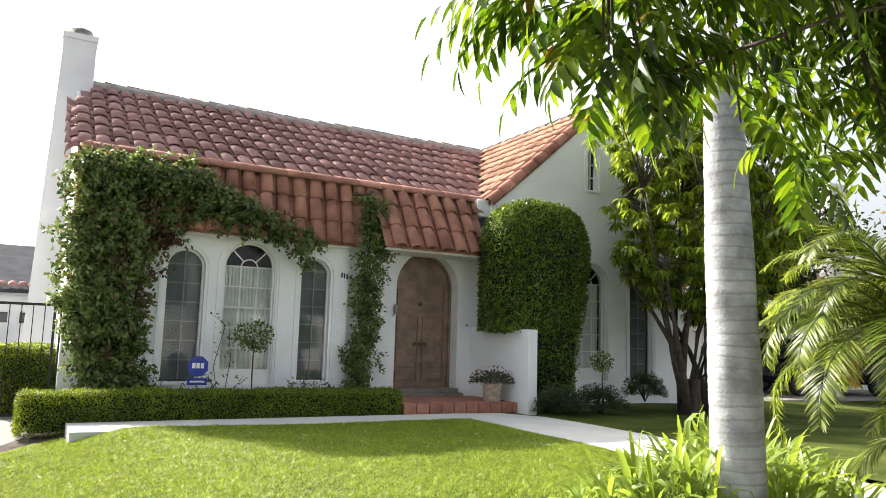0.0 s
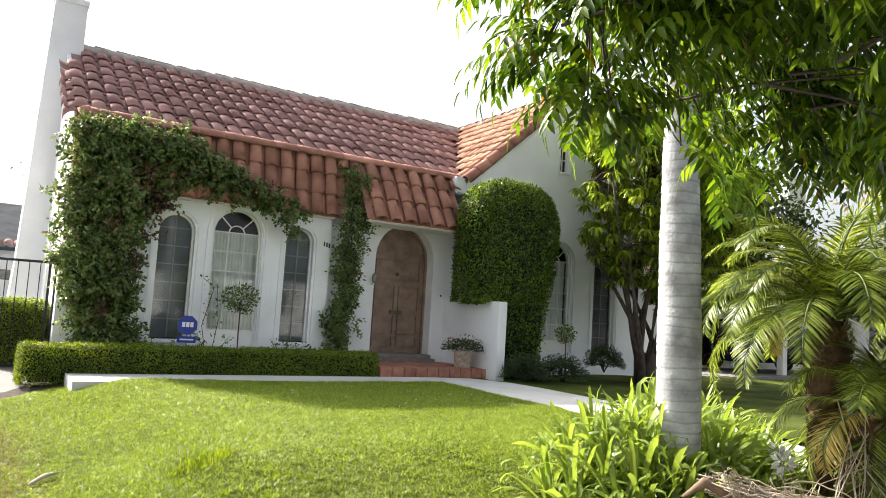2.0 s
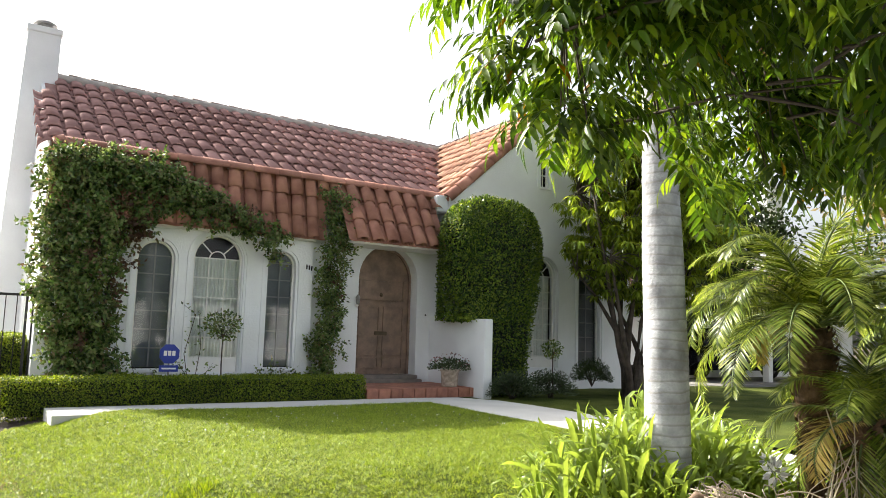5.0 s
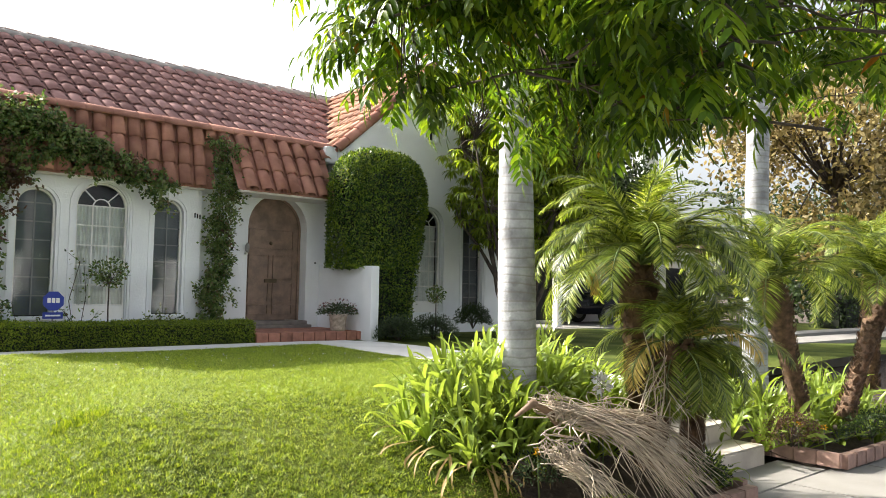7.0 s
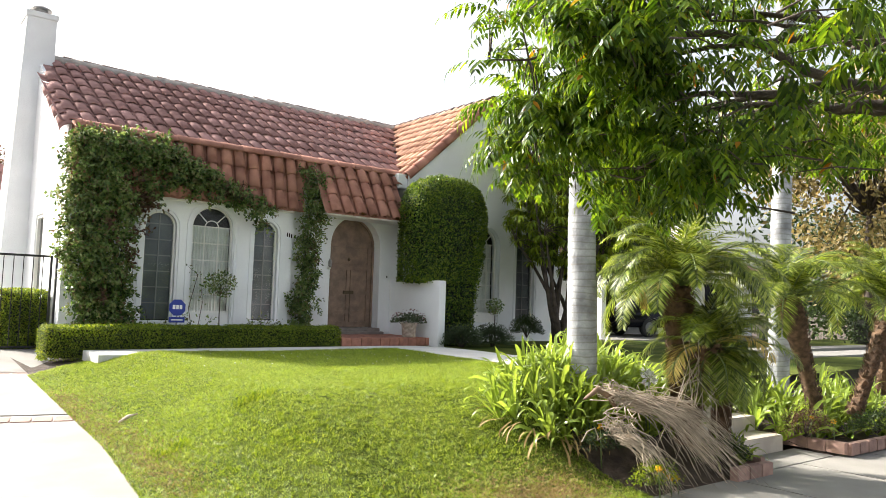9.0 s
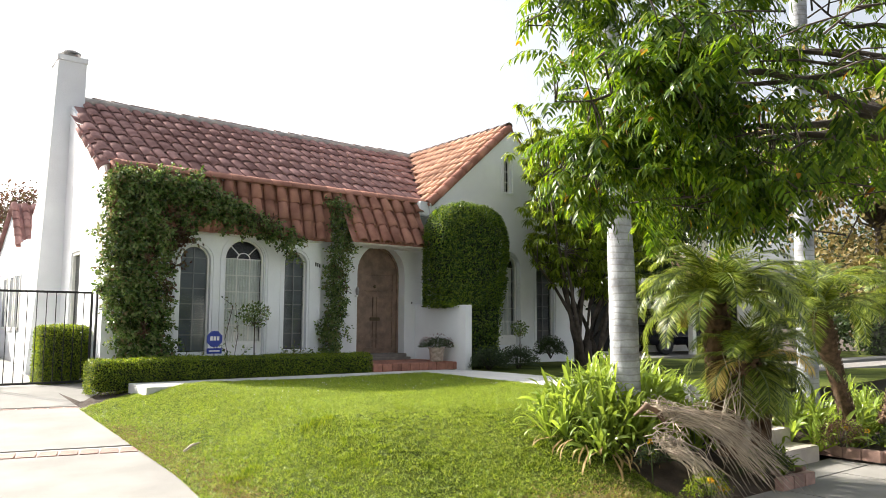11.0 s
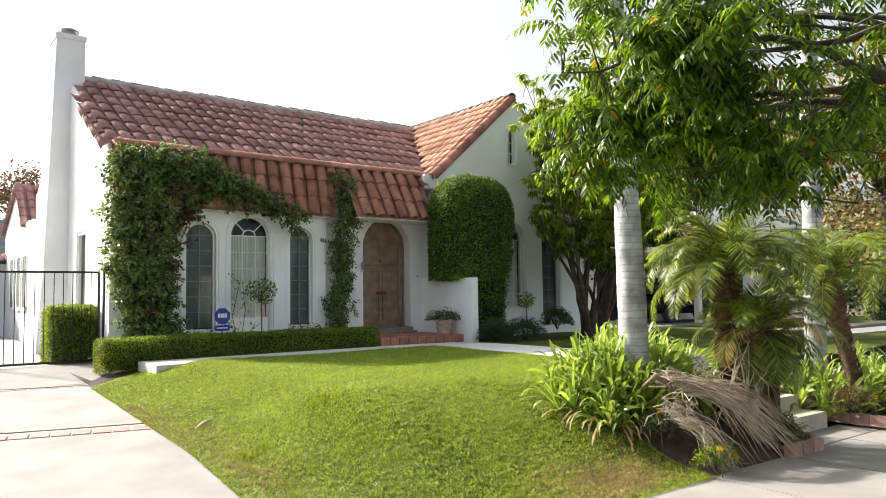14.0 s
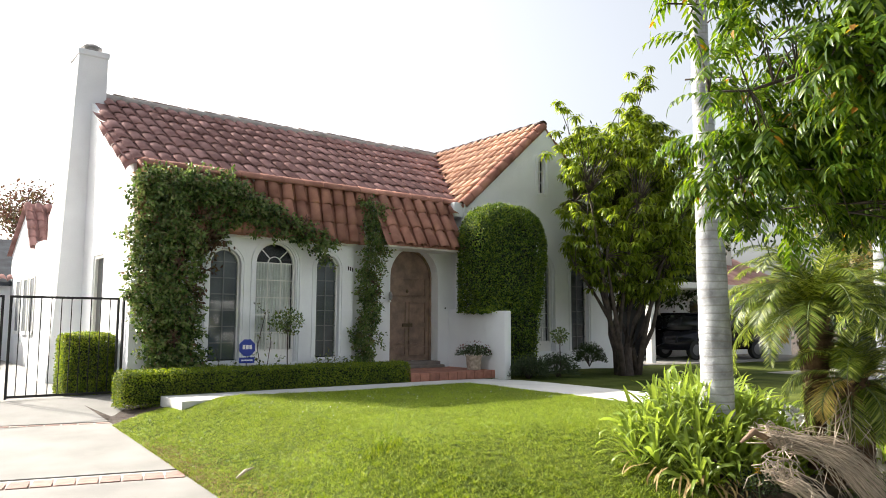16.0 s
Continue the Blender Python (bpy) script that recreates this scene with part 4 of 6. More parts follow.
# porch bricks: front course of the landing on edge, and the paved top
bm = boxes([(-0.115, -0.05, -0.085, 0.115, 0.05, 0.085)], 0.006)
edge_brick = bm_mesh("edge_brick", bm, BRICK)
for k in range(10):
    part("brick", edge_brick, porch, m=Matrix.Translation((4.93 + 0.12 + k * 0.243, 10.56, 0.555)))
paver = bm_mesh("paver", boxes([(-0.148, -0.148, -0.02, 0.148, 0.148, 0.02)], 0.006), BRICK)
for i in range(8):
    for j in range(5):
        part("paver", paver, porch, m=Matrix.Translation((5.08 + i * 0.303, 10.77 + j * 0.303, 0.622)))

# ---------------------------------------------------------------- hedges and vines


def rounded_shell(n, lo, hi, r, bottom=False):
    """Points and normals on a box with rounded edges."""
    lo, hi, r = np.asarray(lo, float), np.asarray(hi, float), np.asarray(r, float)
    d = hi - lo
    areas = np.array([d[1] * d[2], d[1] * d[2], d[0] * d[2], d[0] * d[2], d[0] * d[1], d[0] * d[1] * (1 if bottom else 0)])
    face = RNG.choice(6, n, p=areas / areas.sum())
    p = lo + RNG.random((n, 3)) * d
    for k, (ax, v) in enumerate(((0, lo[0]), (0, hi[0]), (1, lo[1]), (1, hi[1]), (2, hi[2]), (2, lo[2]))):
        p[face == k, ax] = v
    q = np.clip(p, lo + r, hi - r)
    nrm = unit((p - q) / r)
    return q + nrm * r, nrm


def clipped(name, lo, hi, r, n, size, material, label, category, core=DARK_L, parent=None, rough=0.02, bottom=False, cut=None, taper=0.0):
    """A clipped shrub: a dense near-black core for the inner shade, and a skin of small leaves."""
    t = parent or tagged(new(name), label, category)
    p, nr = rounded_shell(n, lo, hi, r, bottom)
    if cut is not None:
        low = p[:, 2] < cut
        p[low, 2] = cut + RNG.random(low.sum()) * 0.05
        p[low, :2] = p[low, :2] * 0.8 + np.array([(lo[0] + hi[0]) / 2, (lo[1] + hi[1]) / 2]) * 0.2
        lo = (lo[0], lo[1], cut)
    wave = np.sin(p[:, 0] * 5 + p[:, 2] * 3) * np.sin(p[:, 1] * 4 + p[:, 0] * 2)
    p = p + nr * (RNG.normal(size=(n, 1)) * rough + wave[:, None] * rough * 0.9)
    p[:, 0] -= taper * np.clip(3.1 - p[:, 2], 0, 1.7) * np.clip((p[:, 0] - 7.7) / 1.2, 0, 1)
    ax = unit(nr * 0.22 + rand_dirs(n) * 0.9 + np.array([0, 0, 0.12]))
    sd = np.cross(nr + rand_dirs(n) * 0.55, ax)
    part("foliage", leaves("foliage", p, ax, sd, RNG.uniform(0.7, 1.3, n) * size, RNG.uniform(0.45, 0.65, n) * size, material), t)
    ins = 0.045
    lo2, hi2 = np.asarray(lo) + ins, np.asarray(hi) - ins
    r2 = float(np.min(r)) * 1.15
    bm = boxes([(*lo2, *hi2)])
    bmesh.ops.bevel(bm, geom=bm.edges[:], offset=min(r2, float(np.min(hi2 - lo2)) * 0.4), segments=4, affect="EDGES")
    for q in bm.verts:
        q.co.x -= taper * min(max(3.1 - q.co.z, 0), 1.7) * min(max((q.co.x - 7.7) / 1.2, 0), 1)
    # one solid box in place of twigs, dark as the shade between them
    part("twig_work", bm_mesh("twig_work", bm, SHADECORE), t)
    return t


# Almost black: the shade deep in the hedges is put into this colour.
SHADECORE = mat("hedge_inner_shade", (0.009, 0.013, 0.006), 0.95, 0.4, 12, 50, 0.8, 0.03)
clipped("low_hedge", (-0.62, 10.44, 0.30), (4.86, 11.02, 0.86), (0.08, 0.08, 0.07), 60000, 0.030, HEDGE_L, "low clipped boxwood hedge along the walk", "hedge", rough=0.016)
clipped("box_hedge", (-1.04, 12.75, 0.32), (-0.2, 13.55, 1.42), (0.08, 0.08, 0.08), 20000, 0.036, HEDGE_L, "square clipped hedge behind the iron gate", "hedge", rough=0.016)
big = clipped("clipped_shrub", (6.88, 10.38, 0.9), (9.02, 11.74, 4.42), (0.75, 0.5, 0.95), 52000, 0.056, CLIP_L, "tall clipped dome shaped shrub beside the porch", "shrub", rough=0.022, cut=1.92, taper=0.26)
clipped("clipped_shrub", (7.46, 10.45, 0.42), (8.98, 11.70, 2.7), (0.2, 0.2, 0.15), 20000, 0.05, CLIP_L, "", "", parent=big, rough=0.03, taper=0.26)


def vine(name, shapes, stems, label, size=0.075):
    """A climber: leaf masses given as (n, centre, radii, material), each a heap of leafy shoots, with bare stems."""
    t = tagged(new(name), label, "climber")
    for n, c, r, material in shapes:
        shoots = max(4, int(n / 11))
        d = rand_dirs(shoots) * (RNG.random((shoots, 1)) ** 0.4)
        heads = np.asarray(c) + d * np.asarray(r) * 1.04
        heads[:, 1] = np.minimum(heads[:, 1], 12.0) - np.abs(RNG.normal(size=shoots)) * 0.05
        per = RNG.integers(13, 30, shoots)
        k = np.repeat(np.arange(shoots), per)
        m = len(k)
        run = unit(RNG.normal(size=(shoots, 3)) * [0.9, 0.35, 0.8] + np.array([0, -0.45, -0.1]))
        u = RNG.random((m, 1))
        p = heads[k] + run[k] * (u - 0.35) * 0.26 + RNG.normal(size=(m, 3)) * 0.036
        p[:, 1] = np.minimum(p[:, 1], 12.05)
        nrm = unit(np.array([0, -0.75, 0.5]) + RNG.normal(size=(m, 3)) * 0.55)
        ax = unit(run[k] * 0.5 + rand_dirs(m) * 0.9 + np.array([0, -0.15, -0.45]))
        part("leaf_mass", leaves("leaf_mass", p, ax, np.cross(nrm, ax), RNG.uniform(0.6, 1.25, m) * size, RNG.uniform(0.45, 0.68, m) * size, material, droop=0.1), t)
    part("stem", tubes("stem", stems, BARK, 5), t)
    return t


shapes = []
for z in np.arange(0.55, 4.3, 0.33):
    w = 0.62 + 0.08 * math.sin(z * 3.1) + (0.12 if z > 3 else 0)
    shapes.append((800, (0.45 + 0.10 * math.sin(z * 2.0), 11.80, z), (w, 0.30, 0.34), VINE_L))
shapes += [(350, (1.3, 11.8, 3.55), (0.4, 0.2, 0.3), VINE_L), (180, (1.2, 11.8, 3.3), (0.3, 0.15, 0.2), RUST_L), (500, (0.05, 11.8, 3.9), (0.42, 0.26, 0.5), VINE_L), (400, (0.0, 11.82, 3.2), (0.36, 0.24, 0.6), VINE_L), (250, (0.02, 11.82, 2.2), (0.25, 0.22, 0.8), VINE_L), (500, (1.5, 11.8, 4.1), (0.7, 0.2, 0.3), VINE_L), (400, (2.2, 11.76, 3.85), (0.55, 0.18, 0.28), VINE_L), (900, (0.55, 11.85, 4.25), (0.85, 0.28, 0.28), VINE_L), (700, (1.3, 11.88, 4.2), (0.7, 0.24, 0.36), VINE_L), (550, (1.75, 11.84, 3.86), (0.62, 0.2, 0.36), VINE_L), (420, (2.3, 11.82, 3.66), (0.5, 0.18, 0.26), VINE_L),
           (380, (2.8, 11.78, 3.56), (0.45, 0.16, 0.22), VINE_L), (300, (3.25, 11.75, 3.44), (0.40, 0.15, 0.2), VINE_L), (170, (3.6, 11.73, 3.22), (0.26, 0.12, 0.26), VINE_L), (60, (3.55, 11.75, 2.98), (0.16, 0.1, 0.2), VINE_L),
           (260, (1.05, 11.82, 3.35), (0.28, 0.22, 0.42), RUST_L), (130, (0.95, 11.8, 2.5), (0.2, 0.2, 0.5), RUST_L), (120, (2.95, 11.74, 3.62), (0.3, 0.15, 0.12), RUST_L), (120, (0.5, 11.72, 2.0), (0.4, 0.25, 1.0), RUST_L), (420, (0.55, 11.78, 0.75), (0.62, 0.28, 0.32), VINE_L)]
stems = [([(0.2, 11.9, 0.4), (0.3, 11.92, 1.5), (0.15, 11.93, 2.8), (0.5, 11.9, 4.1)], [0.03, 0.025, 0.02, 0.012]), ([(0.8, 11.9, 0.4), (0.75, 11.95, 1.6), (0.95, 11.9, 3.0), (1.5, 11.86, 3.7), (2.6, 11.8, 3.55), (3.6, 11.72, 3.3)], [0.025, 0.02, 0.018, 0.014, 0.01, 0.005])]
vine("wall_vine", shapes, stems, "leafy vine climbing the wall and over the arched windows", 0.088)
shapes = []
for z in np.arange(0.65, 4.3, 0.25):
    cx = 4.70 + 0.055 * (z - 0.6) + 0.05 * math.sin(z * 4)
    wide = 0.27 + 0.05 * math.sin(z * 5) + (0.07 if z > 3.1 else 0.0)
    depth_y = 11.97 if z < 3.1 else 11.74 + 0.19 * (z - 3.1)
    shapes.append((260, (cx, depth_y, z), (wide, 0.14, 0.22), VINE_L))
shapes.append((160, (4.70, 12.0, 1.4), (0.42, 0.12, 0.5), VINE_L))
shapes.append((60, (5.0, 11.95, 2.2), (0.2, 0.12, 0.9), RUST_L))
vine("porch_vine", shapes, [([(4.75, 12.08, 0.4), (4.8, 12.1, 2.0), (4.9, 12.08, 4.0)], [0.025, 0.02, 0.01])], "narrow column of vine between window and front door", 0.072)

# ---------------------------------------------------------------- lawn blades


def grass(n, name, x0, x1, y0, y1, keep, h, material):
    x, y = RNG.uniform(x0, x1, n), RNG.uniform(y0, y1, n)
    k = keep(x, y)
    x, y = x[k], y[k]
    z = yard_z(x, y) - 0.003
    m = len(x)
    cell = 0.042
    ci, cj = np.floor(x / cell).astype(int) + 4000, np.floor(y / cell).astype(int) + 4000
    table = np.random.default_rng(77).random((65536, 3))
    tr = table[(ci * 73856 + cj * 19349) % 65536]
    ox, oy = x - (ci - 4000 + 0.2 + 0.6 * tr[:, 0]) * cell, y - (cj - 4000 + 0.2 + 0.6 * tr[:, 1]) * cell
    ang = np.arctan2(oy, ox) + RNG.normal(size=m) * 0.9
    lean = 0.25 + np.hypot(ox, oy) / cell * 1.9 + RNG.random(m) * 0.7
    L = h * RNG.uniform(0.6, 1.2, m) * (0.35 + 1.25 * tr[:, 2]) * (0.94 + 0.12 * np.sin(x * 2.1 + np.sin(y * 1.7) * 2))
    tip = np.stack([np.cos(ang) * lean, np.sin(ang) * lean, np.ones(m)], 1)
    tip = unit(tip) * L[:, None]
    sd = np.stack([-np.sin(ang), np.cos(ang), np.zeros(m)], 1) * 0.0034
    p = np.stack([x, y, z], 1)
    v = np.stack([p - sd, p + sd, p + tip], 1).reshape(-1, 3)
    return fast_mesh(name, v, np.arange(3 * m).reshape(-1, 3), material)


LR = np.array(LAWN_R)


def in_lawn(x, y):
    corner = (y > 9.32) & (x < -0.07) & (x > drive_edge(y) - 0.01 + np.maximum(y - 9.5, 0) * 0.9)
    return corner | (y < 9.4) & (x > drive_edge(y) - 0.01) & (x < np.interp(y, LR[:, 0], LR[:, 1]) + 0.03)


top("grass", grass(860000, "grass", -1.6, 5.5, 1.38, 10.02, in_lawn, 0.036, GRASS_L), "short green grass blades of the sunlit lawn", "grass", kind="stuff")


def tuft(x, y, n=500, r=0.16, h=0.07):
    a, d = RNG.uniform(0, 2 * np.pi, n), r * np.sqrt(RNG.random(n))
    px, py = x + np.cos(a) * d * 1.6, y + np.sin(a) * d
    p = np.stack([px, py, yard_z(px, py)], 1)
    ax = unit(np.stack([RNG.normal(size=n) * 0.5, RNG.normal(size=n) * 0.5, np.ones(n)], 1))
    top("grass_tuft", leaves("grass_tuft", p, ax, rand_dirs(n), h * RNG.uniform(0.6, 1.2, n), 0.007, HEDGE_L), "darker tuft of longer grass in the lawn", "grass", "tufts in the lawn", "stuff")


tuft(0.42, 4.6)
tuft(-0.55, 4.3, 250, 0.12)
tuft(0.2, 3.4, 300, 0.2, 0.05)
v, f = tube([(-0.66, 5.75, float(yard_z(-0.66, 5.75)) + 0.03), (-0.55, 5.8, float(yard_z(-0.55, 5.8)) + 0.05), (-0.44, 5.83, float(yard_z(-0.44, 5.83)) + 0.035)], [0.012, 0.02, 0.006], 6)
top("fallen_leaf", mesh_of("fallen_leaf", v, f, DRY, True), "dry curled leaf lying on the lawn", "leaf")
n = 120
px, py = RNG.uniform(0.3, 5.2, n), RNG.uniform(6.5, 9.3, n)
top("fallen_petals", leaves("fallen_petals", np.stack([px, py, yard_z(px, py) + 0.03], 1), rand_dirs(n) * [1, 1, 0.2], rand_dirs(n), 0.022, 0.018, FLOWER_W), "pale petals scattered over the lawn", "petals", kind="stuff")

# ---------------------------------------------------------------- strap-leaved plants


def strap_mesh(rg, length, width, material=STRAP_L):
    """One strap leaf with a shallow fold: stiff at first, then bending over towards +x, with a blunt tip."""
    seg = 8
    vs, fs = [], []
    L, W = length * rg.uniform(0.7, 1.15), width * rg.uniform(0.75, 1.15)
    th, bend, tw = radians(90), rg.choice([0.06, 0.12, 0.2, 0.34]) * rg.uniform(0.8, 1.2), rg.uniform(-0.8, 0.8)
    kink = rg.uniform(0.3, 0.65)
    p = np.zeros(3)
    for s in range(seg + 1):
        q = s / seg
        w = W * (0.6 + 0.55 * q) if q < 0.6 else W * max(0.06, 0.93 * math.sqrt(max(0.0, 1 - ((q - 0.6) / 0.4) ** 2.8)))
        sd = np.array([-math.sin(tw * q), math.cos(tw * q), 0.25 * math.sin(tw * q * 2)])
        nr = np.array([-math.sin(th), 0, math.cos(th)])
        vs += [p + sd * w / 2 + nr * w * 0.16, p, p - sd * w / 2 + nr * w * 0.16]
        p = p + np.array([math.cos(th), 0, math.sin(th)]) * (L / seg)
        th -= bend * (0.15 if q < kink else 2.3)
    for s in range(seg):
        for j in (0, 1):
            q = 3 * s + j
            fs.append((q, q + 1, q + 4, q + 3))
    return mesh_of("strap_leaf", vs, fs, material, True)


def straps(name, centre, rx, ry, crowns, length, width, label, category="plant", seed=1, group="", dome=0.1, clear=None, dead=0):
    """A clump of strap-leaved plants: many small crowns, each a fan of leaves; every leaf is an object."""
    rg = np.random.default_rng(seed)
    t = tagged(new(name), label, category, group)
    kinds = [strap_mesh(rg, length, width) for k in range(24)]
    withered = [strap_mesh(rg, length * 0.55, width * 0.5, STRAW_L) for k in range(6)] if dead else []
    count = 0
    for c in range(crowns):
        a, d = c * 2.399 + rg.normal() * 0.2, math.sqrt((c + 0.5) / crowns)
        x, y = centre[0] + rx * d * math.cos(a), centre[1] + ry * d * math.sin(a)
        if clear and math.hypot(x - clear[0], y - clear[1]) < clear[2]:
            q = math.atan2(y - clear[1], x - clear[0])
            x, y = clear[0] + clear[2] * math.cos(q), clear[1] + clear[2] * math.sin(q)
        z = float(yard_z(x, y)) - 0.02 + dome * (1 - d * d)
        m0 = Matrix.Translation((x, y, z)) @ pose(0, 0, 0, 0, 0, math.degrees(a)) @ pose(0, 0, 0, 0, 20 * d ** 1.5, 0) @ pose(0, 0, 0, 0, 0, rg.uniform(0, 360))
        for k in range(12):
            spread = 6 + 48 * (k / 11) ** 1.1
            m = m0 @ pose(0, 0, 0, 0, 0, k * 137.5 + rg.normal() * 12) @ pose(0, 0, 0, rg.normal() * 5, spread + rg.normal() * 6, 0)
            part("leaf", kinds[count % 24], t, m=m @ Matrix.Scale(1.0 - 0.2 * rg.random(), 4))
            count += 1
    for k in range(dead):
        a = rg.uniform(math.pi * 0.9, math.pi * 1.75)
        x, y = centre[0] + rx * 1.02 * math.cos(a), centre[1] + ry * 1.02 * math.sin(a)
        m = Matrix.Translation((x, y, float(yard_z(x, y)) + 0.10 + 0.08 * rg.random())) @ pose(0, 0, 0, 0, 0, math.degrees(a) + rg.normal() * 25) @ pose(0, 0, 0, rg.normal() * 12, 100 + rg.normal() * 14, 0)
        part("dry_leaf", withered[k % 6], t, "withered brown leaf", m)
    return t


BY = "strap leaf plants"
straps("strap_leaf_clump", (3.12, 2.86), 0.58, 0.60, 26, 0.58, 0.05, "dense clump of pale green strap leaves beside the lawn", group=BY, seed=2, dome=0.22, clear=(3.54, 2.75, 0.25), dead=22)
straps("strap_leaf_clump", (3.26, 2.44), 0.46, 0.24, 18, 0.54, 0.048, "strap leaves at the foot of the grey palm trunk", group=BY, seed=33, dome=0.16, dead=12)
straps("strap_leaf_clump", (4.30, 3.0), 0.70, 0.55, 26, 0.74, 0.05, "clump of strap leaves behind the grey palm trunk", group=BY, seed=3, dome=0.22)
straps("strap_leaf_clump", (4.12, 2.52), 0.42, 0.26, 17, 0.60, 0.046, "clump of strap leaves with a white flower", group=BY, seed=4, dome=0.14)
straps("strap_leaf_clump", (4.8, 3.75), 0.5, 0.55, 17, 0.72, 0.055, "clump of strap leaves beside the walk", group=BY, seed=12, dome=0.2)
straps("strap_leaf_clump", (7.3, 2.5), 0.8, 0.6, 24, 0.66, 0.06, "clump of strap leaves round the far palm trunk", group=BY, seed=5, dome=0.1)
straps("strap_leaf_clump", (8.6, 2.0), 0.7, 0.45, 18, 0.64, 0.06, "clump of strap leaves beside the rough palm stems", group=BY, seed=6, dome=0.1)
straps("strap_leaf_clump", (4.86, 2.95), 0.32, 0.5, 17, 0.72, 0.05, "tall clump of strap leaves between the palms and the walk", group=BY, seed=14, dome=0.2)
straps("strap_leaf_clump", (4.95, 1.75), 0.22, 0.22, 6, 0.42, 0.034, "small dark strap leaves beside the steps", group=BY, seed=8)
straps("strap_leaf_clump", (10.0, 2.6), 0.8, 0.6, 12, 0.6, 0.055, "clump of strap leaves at the bed's far end", group=BY, seed=9)


def blossom(name, c, r, n, material, label, size=0.05, stem=True):
    d = rand_dirs(n)
    p = np.asarray(c) + d * r * 0.35
    t = tagged(new(name), label, "flower")
    part("flower_head", leaves("flower_head", p, unit(d + np.array([0, 0, 0.3])), rand_dirs(n), size, size * 0.55, material), t)
    if stem:
        zb = float(yard_z(c[0], c[1])) - 0.02
        part("flower_stem", tubes("flower_stem", [([(c[0] + 0.03, c[1], zb), (c[0], c[1], c[2])], [0.008, 0.006])], PALMSTEM, 5), t)
    return t


PALMSTEM = mat("green_stem", (0.10, 0.14, 0.04), 0.6, 0.2, 8, 40, 0.1)
blossom("white_flower", (3.88, 2.08, 0.72), 0.10, 46, FLOWER_W, "head of white blossoms above the strap leaves", 0.07)
blossom("white_flower", (3.98, 2.2, 0.78), 0.06, 20, FLOWER_W, "small head of white blossoms above the strap leaves", 0.05)
for x, y, z in [(3.05, 1.35, -0.02), (3.22, 1.34, -0.12), (3.36, 1.36, -0.16), (3.18, 1.4, -0.05), (6.9, 1.75, 0.12), (7.2, 1.6, 0.08), (2.98, 2.0, 0.28)]:
    blossom("yellow_flower", (x, y, z), 0.03, 16, FLOWER_Y, "small orange yellow daisy in the planting bed", 0.032)


def bush(name, c, r, n, size, material, label, category="shrub", group=""):
    """A loose rounded shrub: twigs from the base and leaves through the volume."""
    t = tagged(new(name), label, category, group)
    d = rand_dirs(n)
    d[:, 2] = np.abs(d[:, 2]) * 1.1 - 0.25
    rad = (0.55 + 0.45 * RNG.random((n, 1)) ** 0.5) * (0.85 + 0.25 * np.sin(d[:, :1] * 5 + d[:, 1:2] * 7))
    p = np.asarray(c) + d * np.asarray(r) * rad
    ax = unit(d + rand_dirs(n) * 0.8)
    part("foliage", leaves("foliage", p, ax, rand_dirs(n), size * RNG.uniform(0.6, 1.3, n), size * 0.4, material), t)
    runs = []
    for k in range(9):
        e = np.asarray(c) + unit(RNG.normal(size=3) * [1, 1, 0.4] + np.array([0, 0, 0.6])) * np.asarray(r) * 0.8
        runs.append(([(c[0], c[1], c[2] - r[2] * 0.5), tuple((np.asarray(c) + e) / 2), tuple(e)], [0.012, 0.008, 0.004]))
    part("twig_work", tubes("twig_work", runs, BARK, 4), t)
    return t


bush("low_shrub", (7.75, 10.0, 0.62), (0.55, 0.4, 0.42), 3600, 0.05, SHRUB_L, "grey green low shrub at the wing wall")
bush("low_shrub", (8.75, 10.1, 0.62), (0.6, 0.45, 0.42), 3600, 0.05, SHRUB_L, "grey green low shrub under the gable window")
bush("dark_shrub", (10.1, 10.3, 0.85), (0.45, 0.4, 0.42), 3600, 0.045, DARK_L, "dark rounded shrub under the gable window")
bush("flower_shrub", (6.95, 1.85, 0.0), (0.42, 0.3, 0.35), 2400, 0.03, RUST_L, "low bushy plant with orange daisies")
bush("flower_shrub", (3.15, 1.45, -0.14), (0.4, 0.15, 0.2), 1300, 0.03, HEDGE_L, "low green bushy plant with yellow daisies")
bush("ground_plant", (8.3, 1.5, -0.02), (1.0, 0.2, 0.25), 2600, 0.035, DARK_L, "dark low plants along the bed edge")
bush("ground_plant", (4.6, 1.62, -0.08), (0.5, 0.2, 0.25), 1800, 0.035, DARK_L, "dark low plants inside the brick edging")
bush("ground_plant", (3.1, 2.0, 0.12), (0.35, 0.3, 0.2), 1000, 0.04, SHRUB_L, "low plants at the lawn's edge")


